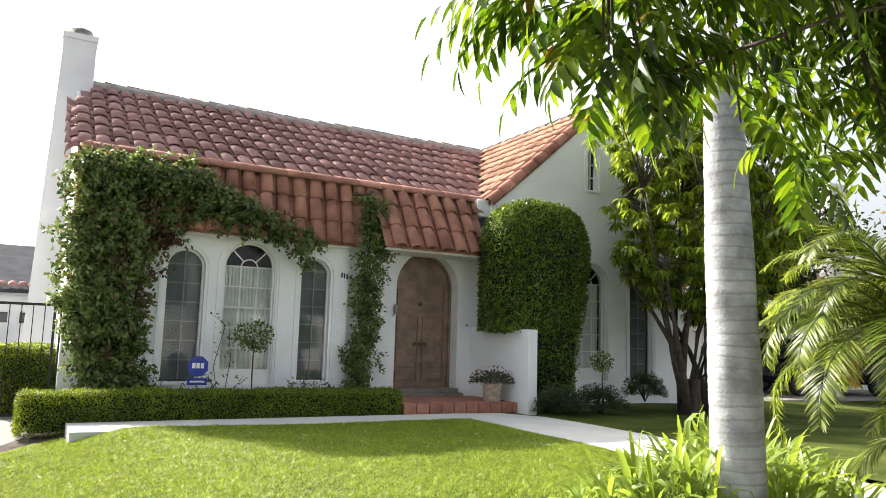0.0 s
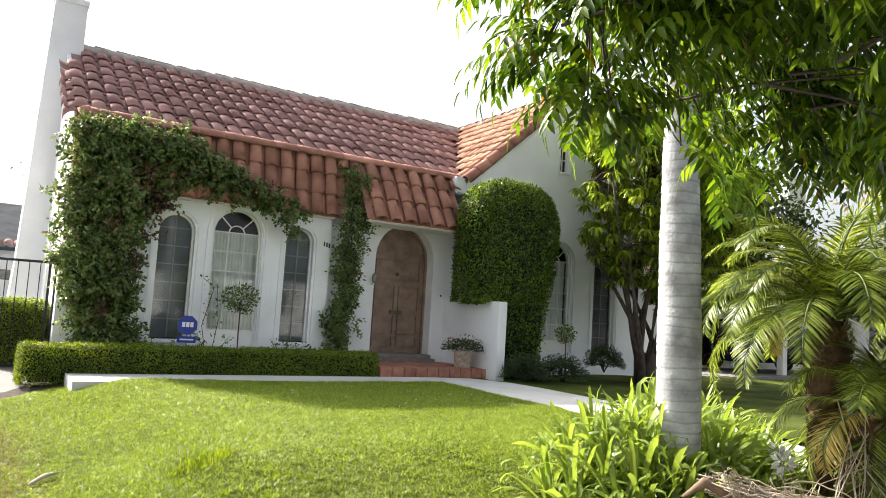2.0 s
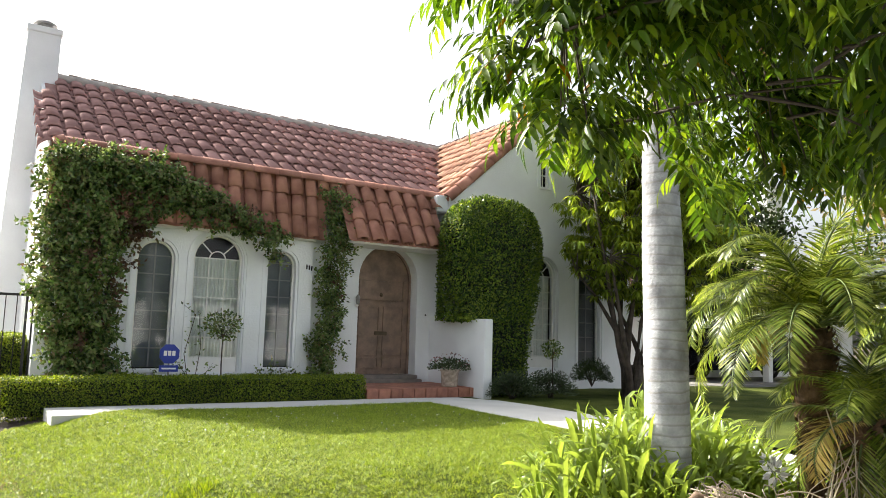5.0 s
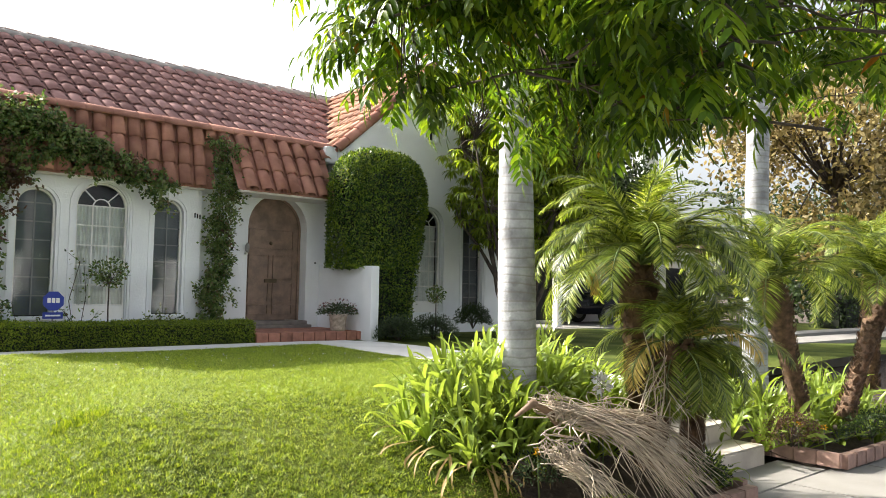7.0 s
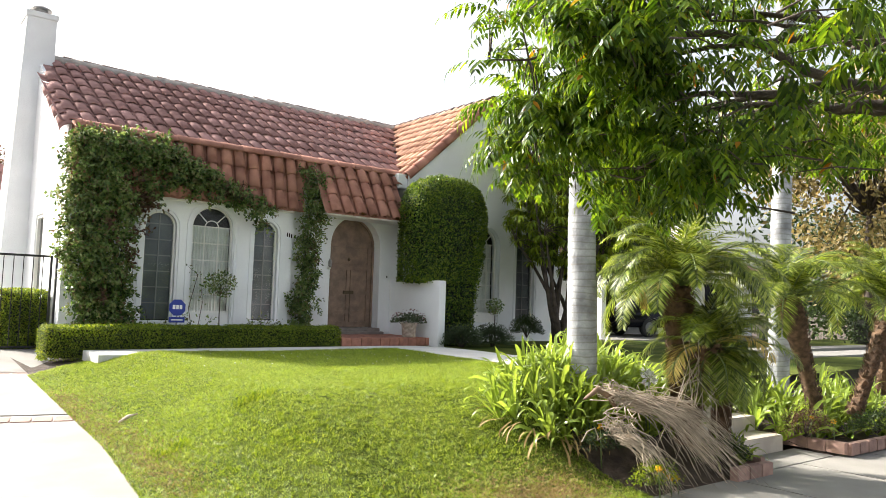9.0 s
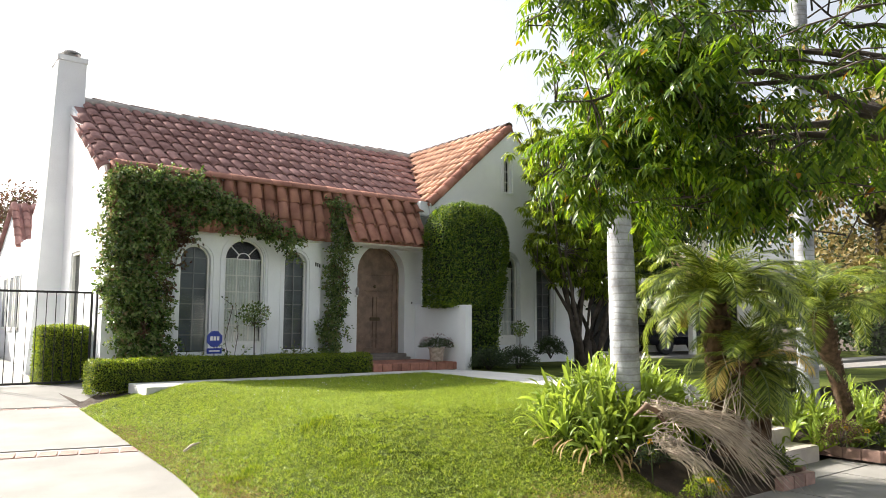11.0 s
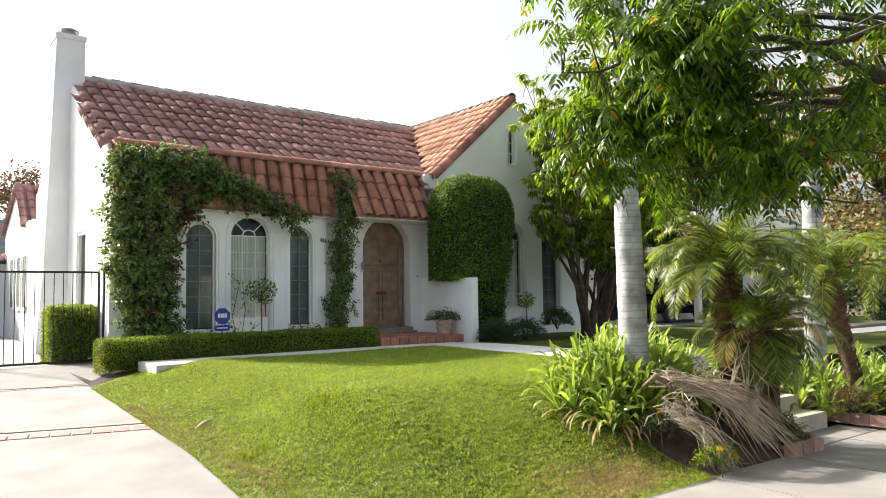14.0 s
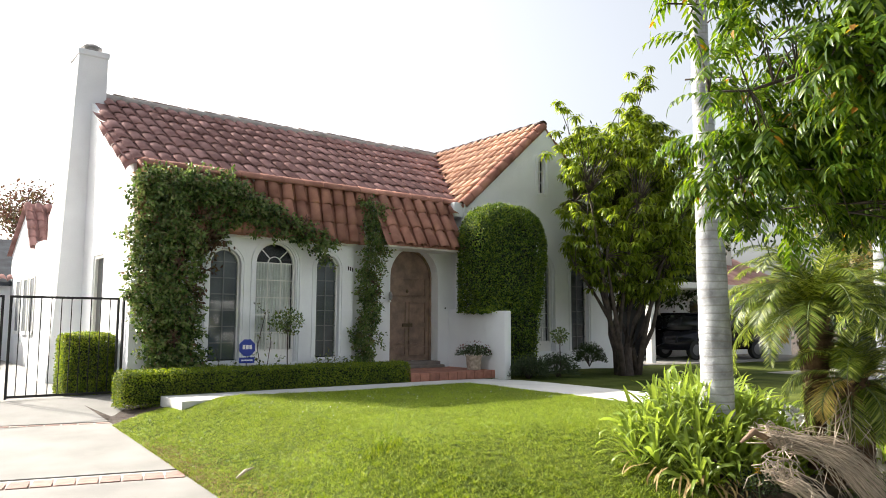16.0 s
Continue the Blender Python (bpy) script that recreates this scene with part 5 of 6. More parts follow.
def standard_rose(x, y, z0, zc, r, n, label):
    """A small rose on a bare stem."""
    t = tagged(new("standard_rose"), label, "rose", "standard roses")
    part("stem", tubes("stem", [([(x + 0.02, y, z0), (x, y, (z0 + zc) / 2), (x, y, zc)], [0.014, 0.012, 0.01])] + [([(x, y, zc - r * 0.6), (x + math.cos(a) * r * 0.8, y + math.sin(a) * r * 0.6, zc + 0.3 * r * math.sin(a * 3))], [0.007, 0.003]) for a in np.arange(0, 6.28, 0.7)], BARK, 5), t)
    d = rand_dirs(n)
    p = np.array([x, y, zc]) + d * np.array([r, r * 0.8, r * 0.8]) * RNG.random((n, 1)) ** 0.4
    part("foliage", leaves("foliage", p, unit(d + rand_dirs(n)), rand_dirs(n), 0.06, 0.034, VINE_L), t)
    for k in range(3):
        q = np.array([x, y, zc]) + rand_dirs(1)[0] * r * 0.9
        dd = rand_dirs(18)
        part("bloom", leaves("bloom", q + dd * 0.015, dd, rand_dirs(18), 0.035, 0.03, FLOWER_W), t, "white rose bloom")


standard_rose(2.62, 11.4, 0.42, 1.68, 0.33, 560, "small standard rose with white blooms before the window")
standard_rose(8.7, 9.95, 0.42, 1.4, 0.22, 260, "small standard rose under the gable window")


def sprig(runs, n, label):
    """A loose rose: arching canes with scattered leaves."""
    t = tagged(new("rose_bush"), label, "rose", "loose roses")
    part("cane", tubes("cane", [(r, [0.007] * (len(r) - 1) + [0.003]) for r in runs], BARK, 4), t)
    pts = []
    for r in runs:
        r = np.array(r)
        u = RNG.random(n) * (len(r) - 1)
        i = np.minimum(u.astype(int), len(r) - 2)
        pts.append(r[i] + (r[i + 1] - r[i]) * (u - i)[:, None])
    p = np.concatenate(pts)
    p = p + RNG.normal(size=p.shape) * 0.05
    part("foliage", leaves("foliage", p, rand_dirs(len(p)), rand_dirs(len(p)), 0.06, 0.032, VINE_L), t)


sprig([[(2.15, 11.4, 0.42), (2.0, 11.4, 1.2), (2.15, 11.4, 1.85), (1.95, 11.4, 2.0)], [(2.15, 11.4, 0.42), (2.25, 11.35, 1.3), (2.2, 11.4, 1.9)], [(2.2, 11.4, 0.42), (2.0, 11.3, 0.9), (1.85, 11.3, 1.1)], [(2.2, 11.4, 0.42), (2.35, 11.3, 0.9), (2.45, 11.3, 1.05)]], 34, "loose rose bush with thin arching canes")
sprig([[(3.4, 11.4, 0.42), (3.3, 11.35, 0.8), (3.2, 11.3, 0.95)], [(3.45, 11.4, 0.42), (3.6, 11.35, 0.8), (3.75, 11.3, 0.9)], [(3.5, 11.4, 0.42), (3.45, 11.3, 0.85), (3.5, 11.3, 1.05)]], 60, "low rose bush before the narrow window")
sprig([[(4.1, 11.4, 0.42), (4.2, 11.35, 0.75), (4.4, 11.3, 0.88)], [(4.0, 11.4, 0.42), (3.95, 11.35, 0.8), (3.9, 11.3, 0.95)]], 60, "low rose bush at the bay's corner")
sprig([[(1.3, 11.3, 0.42), (1.25, 11.3, 0.8), (1.15, 11.3, 1.2)], [(1.3, 11.3, 0.42), (1.45, 11.3, 0.8), (1.55, 11.3, 0.95)]], 40, "low rose bush beside the vine")

# flower basket on the porch
bask = tagged(new("flower_pot"), "woven pot of small flowers on the brick porch", "flower pot")
v, f = lathe([(0.15, 0), (0.155, 0.02), (0.175, 0.28), (0.195, 0.30), (0.195, 0.33), (0.165, 0.33), (0.155, 0.25)], 22)
part("pot", mesh_of("pot", v, f, BASKET, True), bask, "pale woven pot", Matrix.Translation((6.86, 10.82, 0.645)))
n = 900
d = rand_dirs(n)
d[:, 2] = np.abs(d[:, 2]) * 0.8 - 0.12
p = np.array([6.86, 10.82, 1.0]) + d * np.array([0.44, 0.36, 0.28]) * RNG.random((n, 1)) ** 0.4
part("foliage", leaves("foliage", p, unit(d + rand_dirs(n) * 0.7), rand_dirs(n), 0.05, 0.028, SHRUB_L), bask)
n = 90
d = rand_dirs(n)
d[:, 2] = np.abs(d[:, 2])
p = np.array([6.86, 10.82, 1.0]) + d * np.array([0.44, 0.36, 0.27])
part("bloom_cover", leaves("bloom_cover", p, rand_dirs(n), rand_dirs(n), 0.035, 0.03, FLOWER_P), bask)

# yard sign on a stake: blue octagon with white bars
sign = tagged(new("yard_sign"), "blue octagonal security sign on a stake", "sign")
pts = [(0.165 * math.cos(radians(22.5 + 45 * k)), 0.165 * math.sin(radians(22.5 + 45 * k))) for k in range(8)]
v = [(x, 0, z) for x, z in pts] + [(x, 0.012, z) for x, z in pts]
f = [tuple(range(8)), tuple(range(8, 16))[::-1]] + [(k, (k + 1) % 8, (k + 1) % 8 + 8, k + 8) for k in range(8)]
SX, SY = 1.74, 11.25
part("board", mesh_of("board", v, f, BLUE), sign, "", Matrix.Translation((SX, SY, 1.20)))
part("lower_board", bm_mesh("lower_board", boxes([(SX - 0.15, SY, 0.915, SX + 0.15, SY + 0.012, 1.02)], 0.004), BLUE), sign)
part("mark", bm_mesh("mark", boxes([(SX - 0.09, SY - 0.004, 1.17, SX - 0.04, SY, 1.25), (SX - 0.025, SY - 0.004, 1.17, SX + 0.025, SY, 1.25), (SX + 0.04, SY - 0.004, 1.17, SX + 0.09, SY, 1.25), (SX - 0.11, SY - 0.004, 0.955, SX + 0.11, SY, 0.98)]), SIGNWHITE), sign, "white bars")
part("stake", bm_mesh("stake", boxes([(SX - 0.012, SY + 0.013, 0.3, SX + 0.012, SY + 0.025, 1.2)]), STEEL), sign)

# wall lantern beside the door
lamp = tagged(new("wall_lantern"), "small white and dark lantern beside the door", "lantern")
v, f = lathe([(0.02, 0), (0.04, 0.03), (0.045, 0.14), (0.025, 0.18), (0.008, 0.2)], 10)
part("cage", mesh_of("cage", v, f, STEEL), lamp, "", Matrix.Translation((5.47, 12.10, 2.18)))
part("bracket", bm_mesh("bracket", boxes([(5.45, 12.10, 2.14, 5.49, 12.19, 2.18)], 0.004), TRIM), lamp)

# ---------------------------------------------------------------- iron fence and gate
fence = tagged(new("iron_gate"), "black iron double gate across the driveway", "gate")
GY = 12.45


def iron(name, b, parent=fence, bev=0.003):
    return part(name, bm_mesh(name, boxes([b], bev), IRON), parent)


iron("post", (-0.175, GY - 0.045, 0.25, -0.085, GY + 0.045, 2.17))
iron("post", (-4.1, GY - 0.045, 0.25, -4.01, GY + 0.045, 2.17))
for x0, x1 in ((-1.98, -0.23), (-4.0, -2.06)):
    iron("rail", (x0, GY - 0.016, 2.06, x1, GY + 0.016, 2.10))
    iron("rail", (x0, GY - 0.016, 0.38, x1, GY + 0.016, 0.42))
    iron("stile", (x0, GY - 0.02, 0.36, x0 + 0.04, GY + 0.02, 2.10))
    iron("stile", (x1 - 0.04, GY - 0.02, 0.36, x1, GY + 0.02, 2.10))
    n = int((x1 - x0) / 0.148)
    for k in range(1, n):
        x = x0 + (x1 - x0) * k / n
        iron("bar", (x - 0.007, GY - 0.007, 0.42, x + 0.007, GY + 0.007, 2.06), bev=0.001)

top("lawn_corner", sheet("lawn_corner", np.linspace(-1.3, -0.065, 22), np.linspace(9.25, 10.05, 12), lambda x, y: np.where(x > drive_edge(y) + np.maximum(y - 9.5, 0) * 0.9, yard_z(x, y) - 0.004, 0.1), TURF), "lawn corner between the drive and the walk", "lawn", kind="structure")
for cx, cy, sx, sy, dry_n in ((1.95, 1.85, 0.46, 0.26, 9000), (-0.95, 6.6, 0.22, 0.9, 5000), (-0.75, 4.1, 0.16, 0.8, 3000)):
    dq = RNG.normal(size=(dry_n, 2)) * [sx, sy]
    dx, dy = cx + dq[:, 0], cy + dq[:, 1]
    ok = in_lawn(dx, dy) & (dy > 1.46)
    dx, dy = dx[ok], dy[ok]
    da = rand_dirs(len(dx)) * [1, 1, 0.35] + np.array([0, 0, 0.5])
    top("dry_grass", leaves("dry_grass", np.stack([dx, dy, yard_z(dx, dy)], 1), da, rand_dirs(len(dx)), 0.036, 0.007, STRAW_L), "brown dry patch of grass at the lawn's edge", "grass", "dry patches", "stuff")
number = tagged(new("house_number"), "small dark iron bars fixed to the stucco wall", "house number")
for k in range(3):
    part("bar", bm_mesh("bar", boxes([(4.33 + k * 0.05, BAY_Y - 0.014, 2.80 - k * 0.012, 4.355 + k * 0.05, BAY_Y + 0.004, 2.89 - k * 0.012)], 0.003), IRON), number)

# ---------------------------------------------------------------- palms


def frond(origin, az, rise, length, bend, n, leaf_l, rg, twist=0.0, vshape=0.5):
    """Arrays for one feather frond: midrib points and leaflets on both sides."""
    p = np.array(origin, float)
    th = rise
    pts, dirs = [p.copy()], []
    seg = 14
    hd = np.array([math.cos(az), math.sin(az), 0.0])
    for s in range(seg):
        d = hd * math.cos(th) + np.array([0, 0, math.sin(th)])
        dirs.append(d)
        p = p + d * length / seg
        pts.append(p.copy())
        th -= bend * (0.4 + 1.4 * s / seg) / seg
    pts, dirs = np.array(pts), np.array(dirs + [dirs[-1]])
    sd = np.array([-math.sin(az), math.cos(az), 0.0])
    P, A, S, L = [], [], [], []
    for k in range(n):
        u = 0.12 + 0.88 * k / n
        i = min(int(u * seg), seg - 1)
        q = pts[i] + (pts[i + 1] - pts[i]) * (u * seg - i)
        d = dirs[i]
        nr = np.cross(d, sd)
        nr = nr if nr[2] > 0 else -nr
        for s in (-1, 1):
            a = d * (0.55 + 0.5 * u) + s * sd * 0.95 + nr * vshape * rg.uniform(0.2, 0.8) + rg.normal(size=3) * 0.06
            P.append(q), A.append(a), S.append(np.cross(a, nr))
            L.append(leaf_l * math.sin(math.pi * (0.12 + 0.80 * u)) * rg.uniform(0.85, 1.1))
    return pts, np.array(P), np.array(A), np.array(S), np.array(L)


def feather_crown(t, c, specs, leaf_l, width, material, rg, dry=(), droop=0.25, rib=0.011):
    """Fronds of one palm: each a rib with its leaflets."""
    for k, (az, rise, length, bend) in enumerate(specs):
        pts, P, A, S, L = frond(c, az, rise, length, bend, max(30, int(length * 58)), leaf_l, rg)
        m = DRYPALM_L if k in dry else material
        fr_ = part("frond", leaves("frond", P, A, S, L, width, m, droop=droop, fine=True), t, "yellowed drooping frond" if k in dry else "")
        part("midrib", tubes("midrib", [(pts, [rib * (1 - 0.75 * i / 14) for i in range(15)])], PALMSTEM, 5), fr_)


def pygmy_palm(base, head, n, length, seed, label, dry=(), sink=0):
    """A small date palm: rough stem, a head of fibre and arching fronds."""
    rg = np.random.default_rng(seed)
    t = tagged(new("pygmy_date_palm"), label, "palm", "small palms")
    b, h = Vector(base), Vector(head)
    vs, fs = [], []
    pts = [b.lerp(h, k / 9) for k in range(10)]
    rad = [0.10, 0.09, 0.085, 0.085, 0.09, 0.105, 0.13, 0.155, 0.165, 0.10]
    part("trunk", tubes("trunk", [(pts, rad)], ROUGHTRUNK, 12), t, "brown fibrous trunk")
    m = 620
    u = rg.random(m)
    ang = rg.uniform(0, 2 * np.pi, m)
    bb, hh = np.array(b), np.array(h)
    rr = np.interp(u, np.linspace(0, 1, 10), rad)
    rd = np.stack([np.cos(ang), np.sin(ang), np.zeros(m)], 1)
    P = bb + (hh - bb) * u[:, None] + rd * rr[:, None]
    part("scar_cover", leaves("scar_cover", P, rd * 0.5 + np.array([0, 0, 0.9]), np.stack([-np.sin(ang), np.cos(ang), np.zeros(m)], 1), 0.075, 0.05, ROUGHTRUNK), t)
    specs = []
    for k in range(n):
        az = k * 2.399 + rg.normal() * 0.2
        q = k / n
        rise = radians(86 - (74 + sink) * q + rg.normal() * 8)
        specs.append((az, rise, length * rg.uniform(0.8, 1.12), 1.6 + rg.random() * 0.9))
    feather_crown(t, h, specs, 0.25, 0.0125, PALM_L, rg, dry=[k for k in dry], droop=0.42)
    return t


pygmy_palm((4.62, 2.25, 0.1), (4.42, 2.08, 1.76), 52, 1.3, 11, "small date palm with feathery fronds beside the steps")
pygmy_palm((4.3, 1.9, 0.0), (4.50, 1.74, 1.08), 28, 0.90, 12, "low date palm with drooping fronds in the bed", sink=50, dry=(15, 17))
pygmy_palm((5.0, 1.9, 0.0), (5.0, 1.85, 1.0), 22, 0.9, 17, "low date palm with arching fronds beside the steps", sink=45)
pygmy_palm((7.45, 1.95, 0.2), (6.68, 1.95, 1.66), 34, 1.3, 13, "small date palm with a leaning rough trunk")
pygmy_palm((8.05, 1.7, 0.1), (9.4, 1.7, 1.68), 32, 1.3, 14, "small date palm with a rough trunk in the far bed")
pygmy_palm((10.3, 2.2, 0.2), (10.5, 2.2, 1.9), 26, 1.2, 15, "small date palm at the end of the bed")
# one long yellowed frond hanging from the first palm
rg = np.random.default_rng(5)
hang = tagged(new("hanging_frond"), "yellow dying palm frond hanging from the small palm", "frond")
pts, P, A, S, L = frond((4.32, 2.05, 1.68), radians(166), radians(38), 0.72, 3.1, 40, 0.20, rg)
part("leaf_mass", leaves("leaf_mass", P, A + np.array([0, 0, -0.5]), S, L, 0.017, DRYPALM_L, droop=0.3, fine=True), hang)
part("midrib", tubes("midrib", [(pts, [0.011 * (1 - 0.75 * i / 14) for i in range(15)])], PALMSTEM, 5), hang)


def king_palm(path_pts, radius, label, fronds=9, profile=None):
    """A tall smooth ringed trunk with a green shaft and a head of long fronds far above."""
    t = tagged(new("tall_palm"), label, "palm", "tall palms")
    p = [Vector(q) for q in path_pts]
    zs = np.arange(p[0].z, p[-1].z, 0.02)
    rings = np.cumsum(np.random.default_rng(3).uniform(0.05, 0.13, 160))
    runs, rad = [], []
    for z in zs:
        x = np.interp(z, [q.z for q in p], [q.x for q in p])
        y = np.interp(z, [q.z for q in p], [q.y for q in p])
        runs.append((x, y, z))
        r = np.interp(z, [q[0] for q in profile], [q[1] for q in profile]) if profile else radius * (1.0 - 0.018 * (z - p[0].z))
        near = np.min(np.abs(rings - (z - p[0].z)))
        rad.append(r + 0.06 * math.exp(-(z - p[0].z) / 0.25) - 0.004 * max(0.0, 1 - near / 0.018) + 0.002 * math.sin(z * 9))
    part("trunk", tubes("trunk", [(runs, rad)], ROYAL, 28), t, "smooth pale grey ringed trunk")
    e = p[-1]
    part("crown_shaft", tubes("crown_shaft", [([e, e + Vector((0, 0, 0.5)), e + Vector((0, 0, 1.0))], [radius * 0.95, radius * 0.8, 0.05])], PALMSTEM, 16), t, "smooth green shaft")
    rg = np.random.default_rng(int(e.x * 100))
    specs = [(k * 2.399, radians(rg.uniform(5, 75)), rg.uniform(2.2, 2.8), rg.uniform(1.4, 2.2)) for k in range(fronds)]
    feather_crown(t, e + Vector((0, 0, 0.95)), specs, 0.6, 0.035, PALM_L, rg, droop=0.2, rib=0.025)
    return t


king_palm([(3.54, 2.75, 0.05), (3.53, 2.75, 1.3), (3.45, 2.75, 3.5), (3.37, 2.75, 5.3), (3.32, 2.75, 6.6)], 0.10, "tall palm with a pale smooth trunk beside the lawn", profile=[(0.0, 0.175), (1.5, 0.17), (2.5, 0.154), (3.5, 0.124), (4.8, 0.10), (6.6, 0.09)])
king_palm([(8.05, 2.8, 0.1), (8.07, 2.8, 0.7), (8.15, 2.8, 3.0), (8.24, 2.8, 5.0), (8.32, 2.8, 7.4)], 0.155, "tall palm with a pale smooth trunk in the far bed")

# ---------------------------------------------------------------- dead flower stalks heaped in the bed
heap = tagged(new("dead_palm_stalks"), "heap of dry tangled palm flower stalks in the bed", "dry stalks")
rg = np.random.default_rng(21)
for b, e, n, fan in (((3.0, 1.95, 0.64), (4.05, 1.20, -0.02), 100, 0.19), ((2.98, 1.9, 0.30), (3.28, 1.33, -0.26), 62, 0.14), ((3.3, 1.8, 0.58), (4.6, 1.5, 0.12), 34, 0.15)):
    b, e = np.array(b), np.array(e)
    along = unit(e - b)
    runs = []
    for k in range(n):
        s = b + rg.normal(size=3) * [0.035, 0.045, 0.035] + (e - b) * rg.uniform(-0.04, 0.22)
        f_ = b + (e - b) * rg.uniform(0.72, 1.12) + rg.normal(size=3) * [fan, fan * 0.6, fan * 0.55]
        lift, w, pts = rg.uniform(0.06, 0.17), rg.uniform(0, 6, 3), []
        if k % 3 == 0:
            for g in np.linspace(4.2, 0.6, 5):
                pts.append(tuple(s - along * 0.05 * math.sin(g) + np.array([0, -0.02 * k / n, 0.06 * (1 - math.cos(g)) * rg.uniform(0.5, 1.0)])))
        for q in np.linspace(0, 1, 10):
            arch = np.array([0.03, -0.05, lift]) * math.sin(q * math.pi) * (1 - 0.3 * q) + np.array([0, 0, -0.10]) * q ** 3
            wob = 0.011 * np.array([math.sin(13 * q + w[0]), math.sin(15 * q + w[1]), math.sin(17 * q + w[2])])
            pts.append(tuple(s + (f_ - s) * q + arch + wob))
        pts = [(x, y, max(z, float(yard_z(x, max(y, 1.4))) + 0.012)) for x, y, z in pts]
        runs.append((pts, [0.0042] * (len(pts) - 5) + [0.0032, 0.0028, 0.0024, 0.002, 0.0015]))
    part("twig_spray", tubes("twig_spray", runs, DRY, 4), heap)
runs = []
for k in range(22):
    s = np.array([3.0, 1.9, 0.42]) + rg.normal(size=3) * [0.10, 0.08, 0.14]
    pts = [tuple(s + np.array([rg.normal() * 0.05 + 0.03 * i, rg.normal() * 0.04 - 0.02 * i, 0.06 * math.sin(1.3 * i + k) + rg.normal() * 0.03])) for i in range(6)]
    runs.append((pts, 0.006))
part("twig_tangle", tubes("twig_tangle", runs, DRY, 4), heap)
runs = []
for k in range(30):
    s = np.array([4.3, 1.75, 0.95]) + rg.normal(size=3) * [0.12, 0.08, 0.15]
    e = np.array([4.1, 1.6, 0.25]) + rg.normal(size=3) * [0.5, 0.14, 0.2]
    m_ = (s + e) / 2 + rg.normal(size=3) * 0.08
    runs.append(([tuple(s), tuple(m_), tuple(e)], [0.004, 0.004, 0.002]))
part("twig_tangle", tubes("twig_tangle", runs, DRY, 4), heap)
vs, fs = tube([(2.78, 2.05, 0.56), (2.90, 1.98, 0.66), (3.02, 1.93, 0.60), (3.10, 1.88, 0.45)], [0.012, 0.034, 0.038, 0.014], 9)
part("dry_sheath", mesh_of("dry_sheath", vs, fs, DRYSHEATH, True), heap, "brown curled palm sheath")

# ---------------------------------------------------------------- umbrella tree before the gable
tree = tagged(new("umbrella_tree"), "umbrella tree with drooping leaf rosettes before the gable", "tree")
rg = np.random.default_rng(31)
tips = []
while len(tips) < 980:
    d = rg.normal(size=3)
    d /= np.linalg.norm(d)
    r = rg.random() ** 0.33
    p = np.array([11.35, 9.9, 4.6]) + d * r * np.array([2.55, 1.5, 2.5])
    if p[2] < 2.0 or (p[0] < 9.6 and p[2] > 4.6) or (p[0] < 10.2 and rg.random() < 0.65):
        continue
    if r < 0.42:
        continue
    tips.append(p)
for k in range(26):
    q = k / 26
    tips.append(np.array([11.75 + rg.normal() * 0.32 * (1 - q * 0.6), 9.9 + rg.normal() * 0.25, 6.6 + 1.75 * q]))
for k in range(34):
    tips.append(np.array([9.1 + rg.normal() * 0.35, 9.9 + rg.normal() * 0.4, 5.8 + rg.normal() * 0.5]))
tips = np.array(tips)
stems, limb_runs = [], []
bases = [(10.75, 9.8), (11.0, 9.95), (11.25, 9.75), (10.9, 10.1)]
limbs = []
for k in range(14):
    bx, by = bases[k % 4]
    a = k * 2.399
    mid = (bx + 0.45 * math.cos(a), by + 0.35 * math.sin(a), 1.7 + 0.3 * math.sin(k))
    end = (11.2 + 1.7 * math.cos(a), 9.9 + 1.0 * math.sin(a), 3.9 + 0.9 * math.sin(k * 1.9))
    limbs.append(np.array(end))
    limb_runs.append(([(bx, by, 0.35), (bx + 0.15 * math.cos(a), by + 0.1 * math.sin(a), 1.0), mid, tuple((np.array(mid) + np.array(end)) / 2 + 0.1), end], [0.085, 0.065, 0.05, 0.035, 0.018]))
part("trunk", tubes("trunk", [([(10.95, 9.9, 0.25), (10.95, 9.9, 0.6), (10.98, 9.9, 1.1)], [0.26, 0.19, 0.14])], BARK, 14), tree)
for r in limb_runs:
    part("limb", tubes("limb", [r], BARK, 8), tree)
runs = []
for p in tips[::3]:
    q = limbs[int(np.argmin([np.linalg.norm(p - l) for l in limbs]))]
    runs.append(([tuple(q), tuple((p + q) / 2 + np.array([0, 0, 0.08])), tuple(p)], [0.016, 0.011, 0.007]))
part("twig_work", tubes("twig_work", runs, BARK, 4), tree)
P, A, S, L = [], [], [], []
for p in tips:
    size = rg.uniform(0.75, 1.15)
    for cnt, dz, long in ((10, 0.05, 0.205), (8, -0.5, 0.18)):
        ph = rg.uniform(0, 6.28)
        for k in range(cnt):
            a = ph + 2 * math.pi * k / cnt + rg.normal() * 0.1
            out = np.array([math.cos(a), math.sin(a), dz + rg.normal() * 0.14])
            P.append(p + out * 0.03)
            A.append(out), S.append((math.sin(a), -math.cos(a), 0))
            L.append(long * size * rg.uniform(0.85, 1.15))
part("crown", leaves("crown", np.array(P), np.array(A), np.array(S), np.array(L), 0.066, UMB_L, droop=0.62, fine=True), tree)

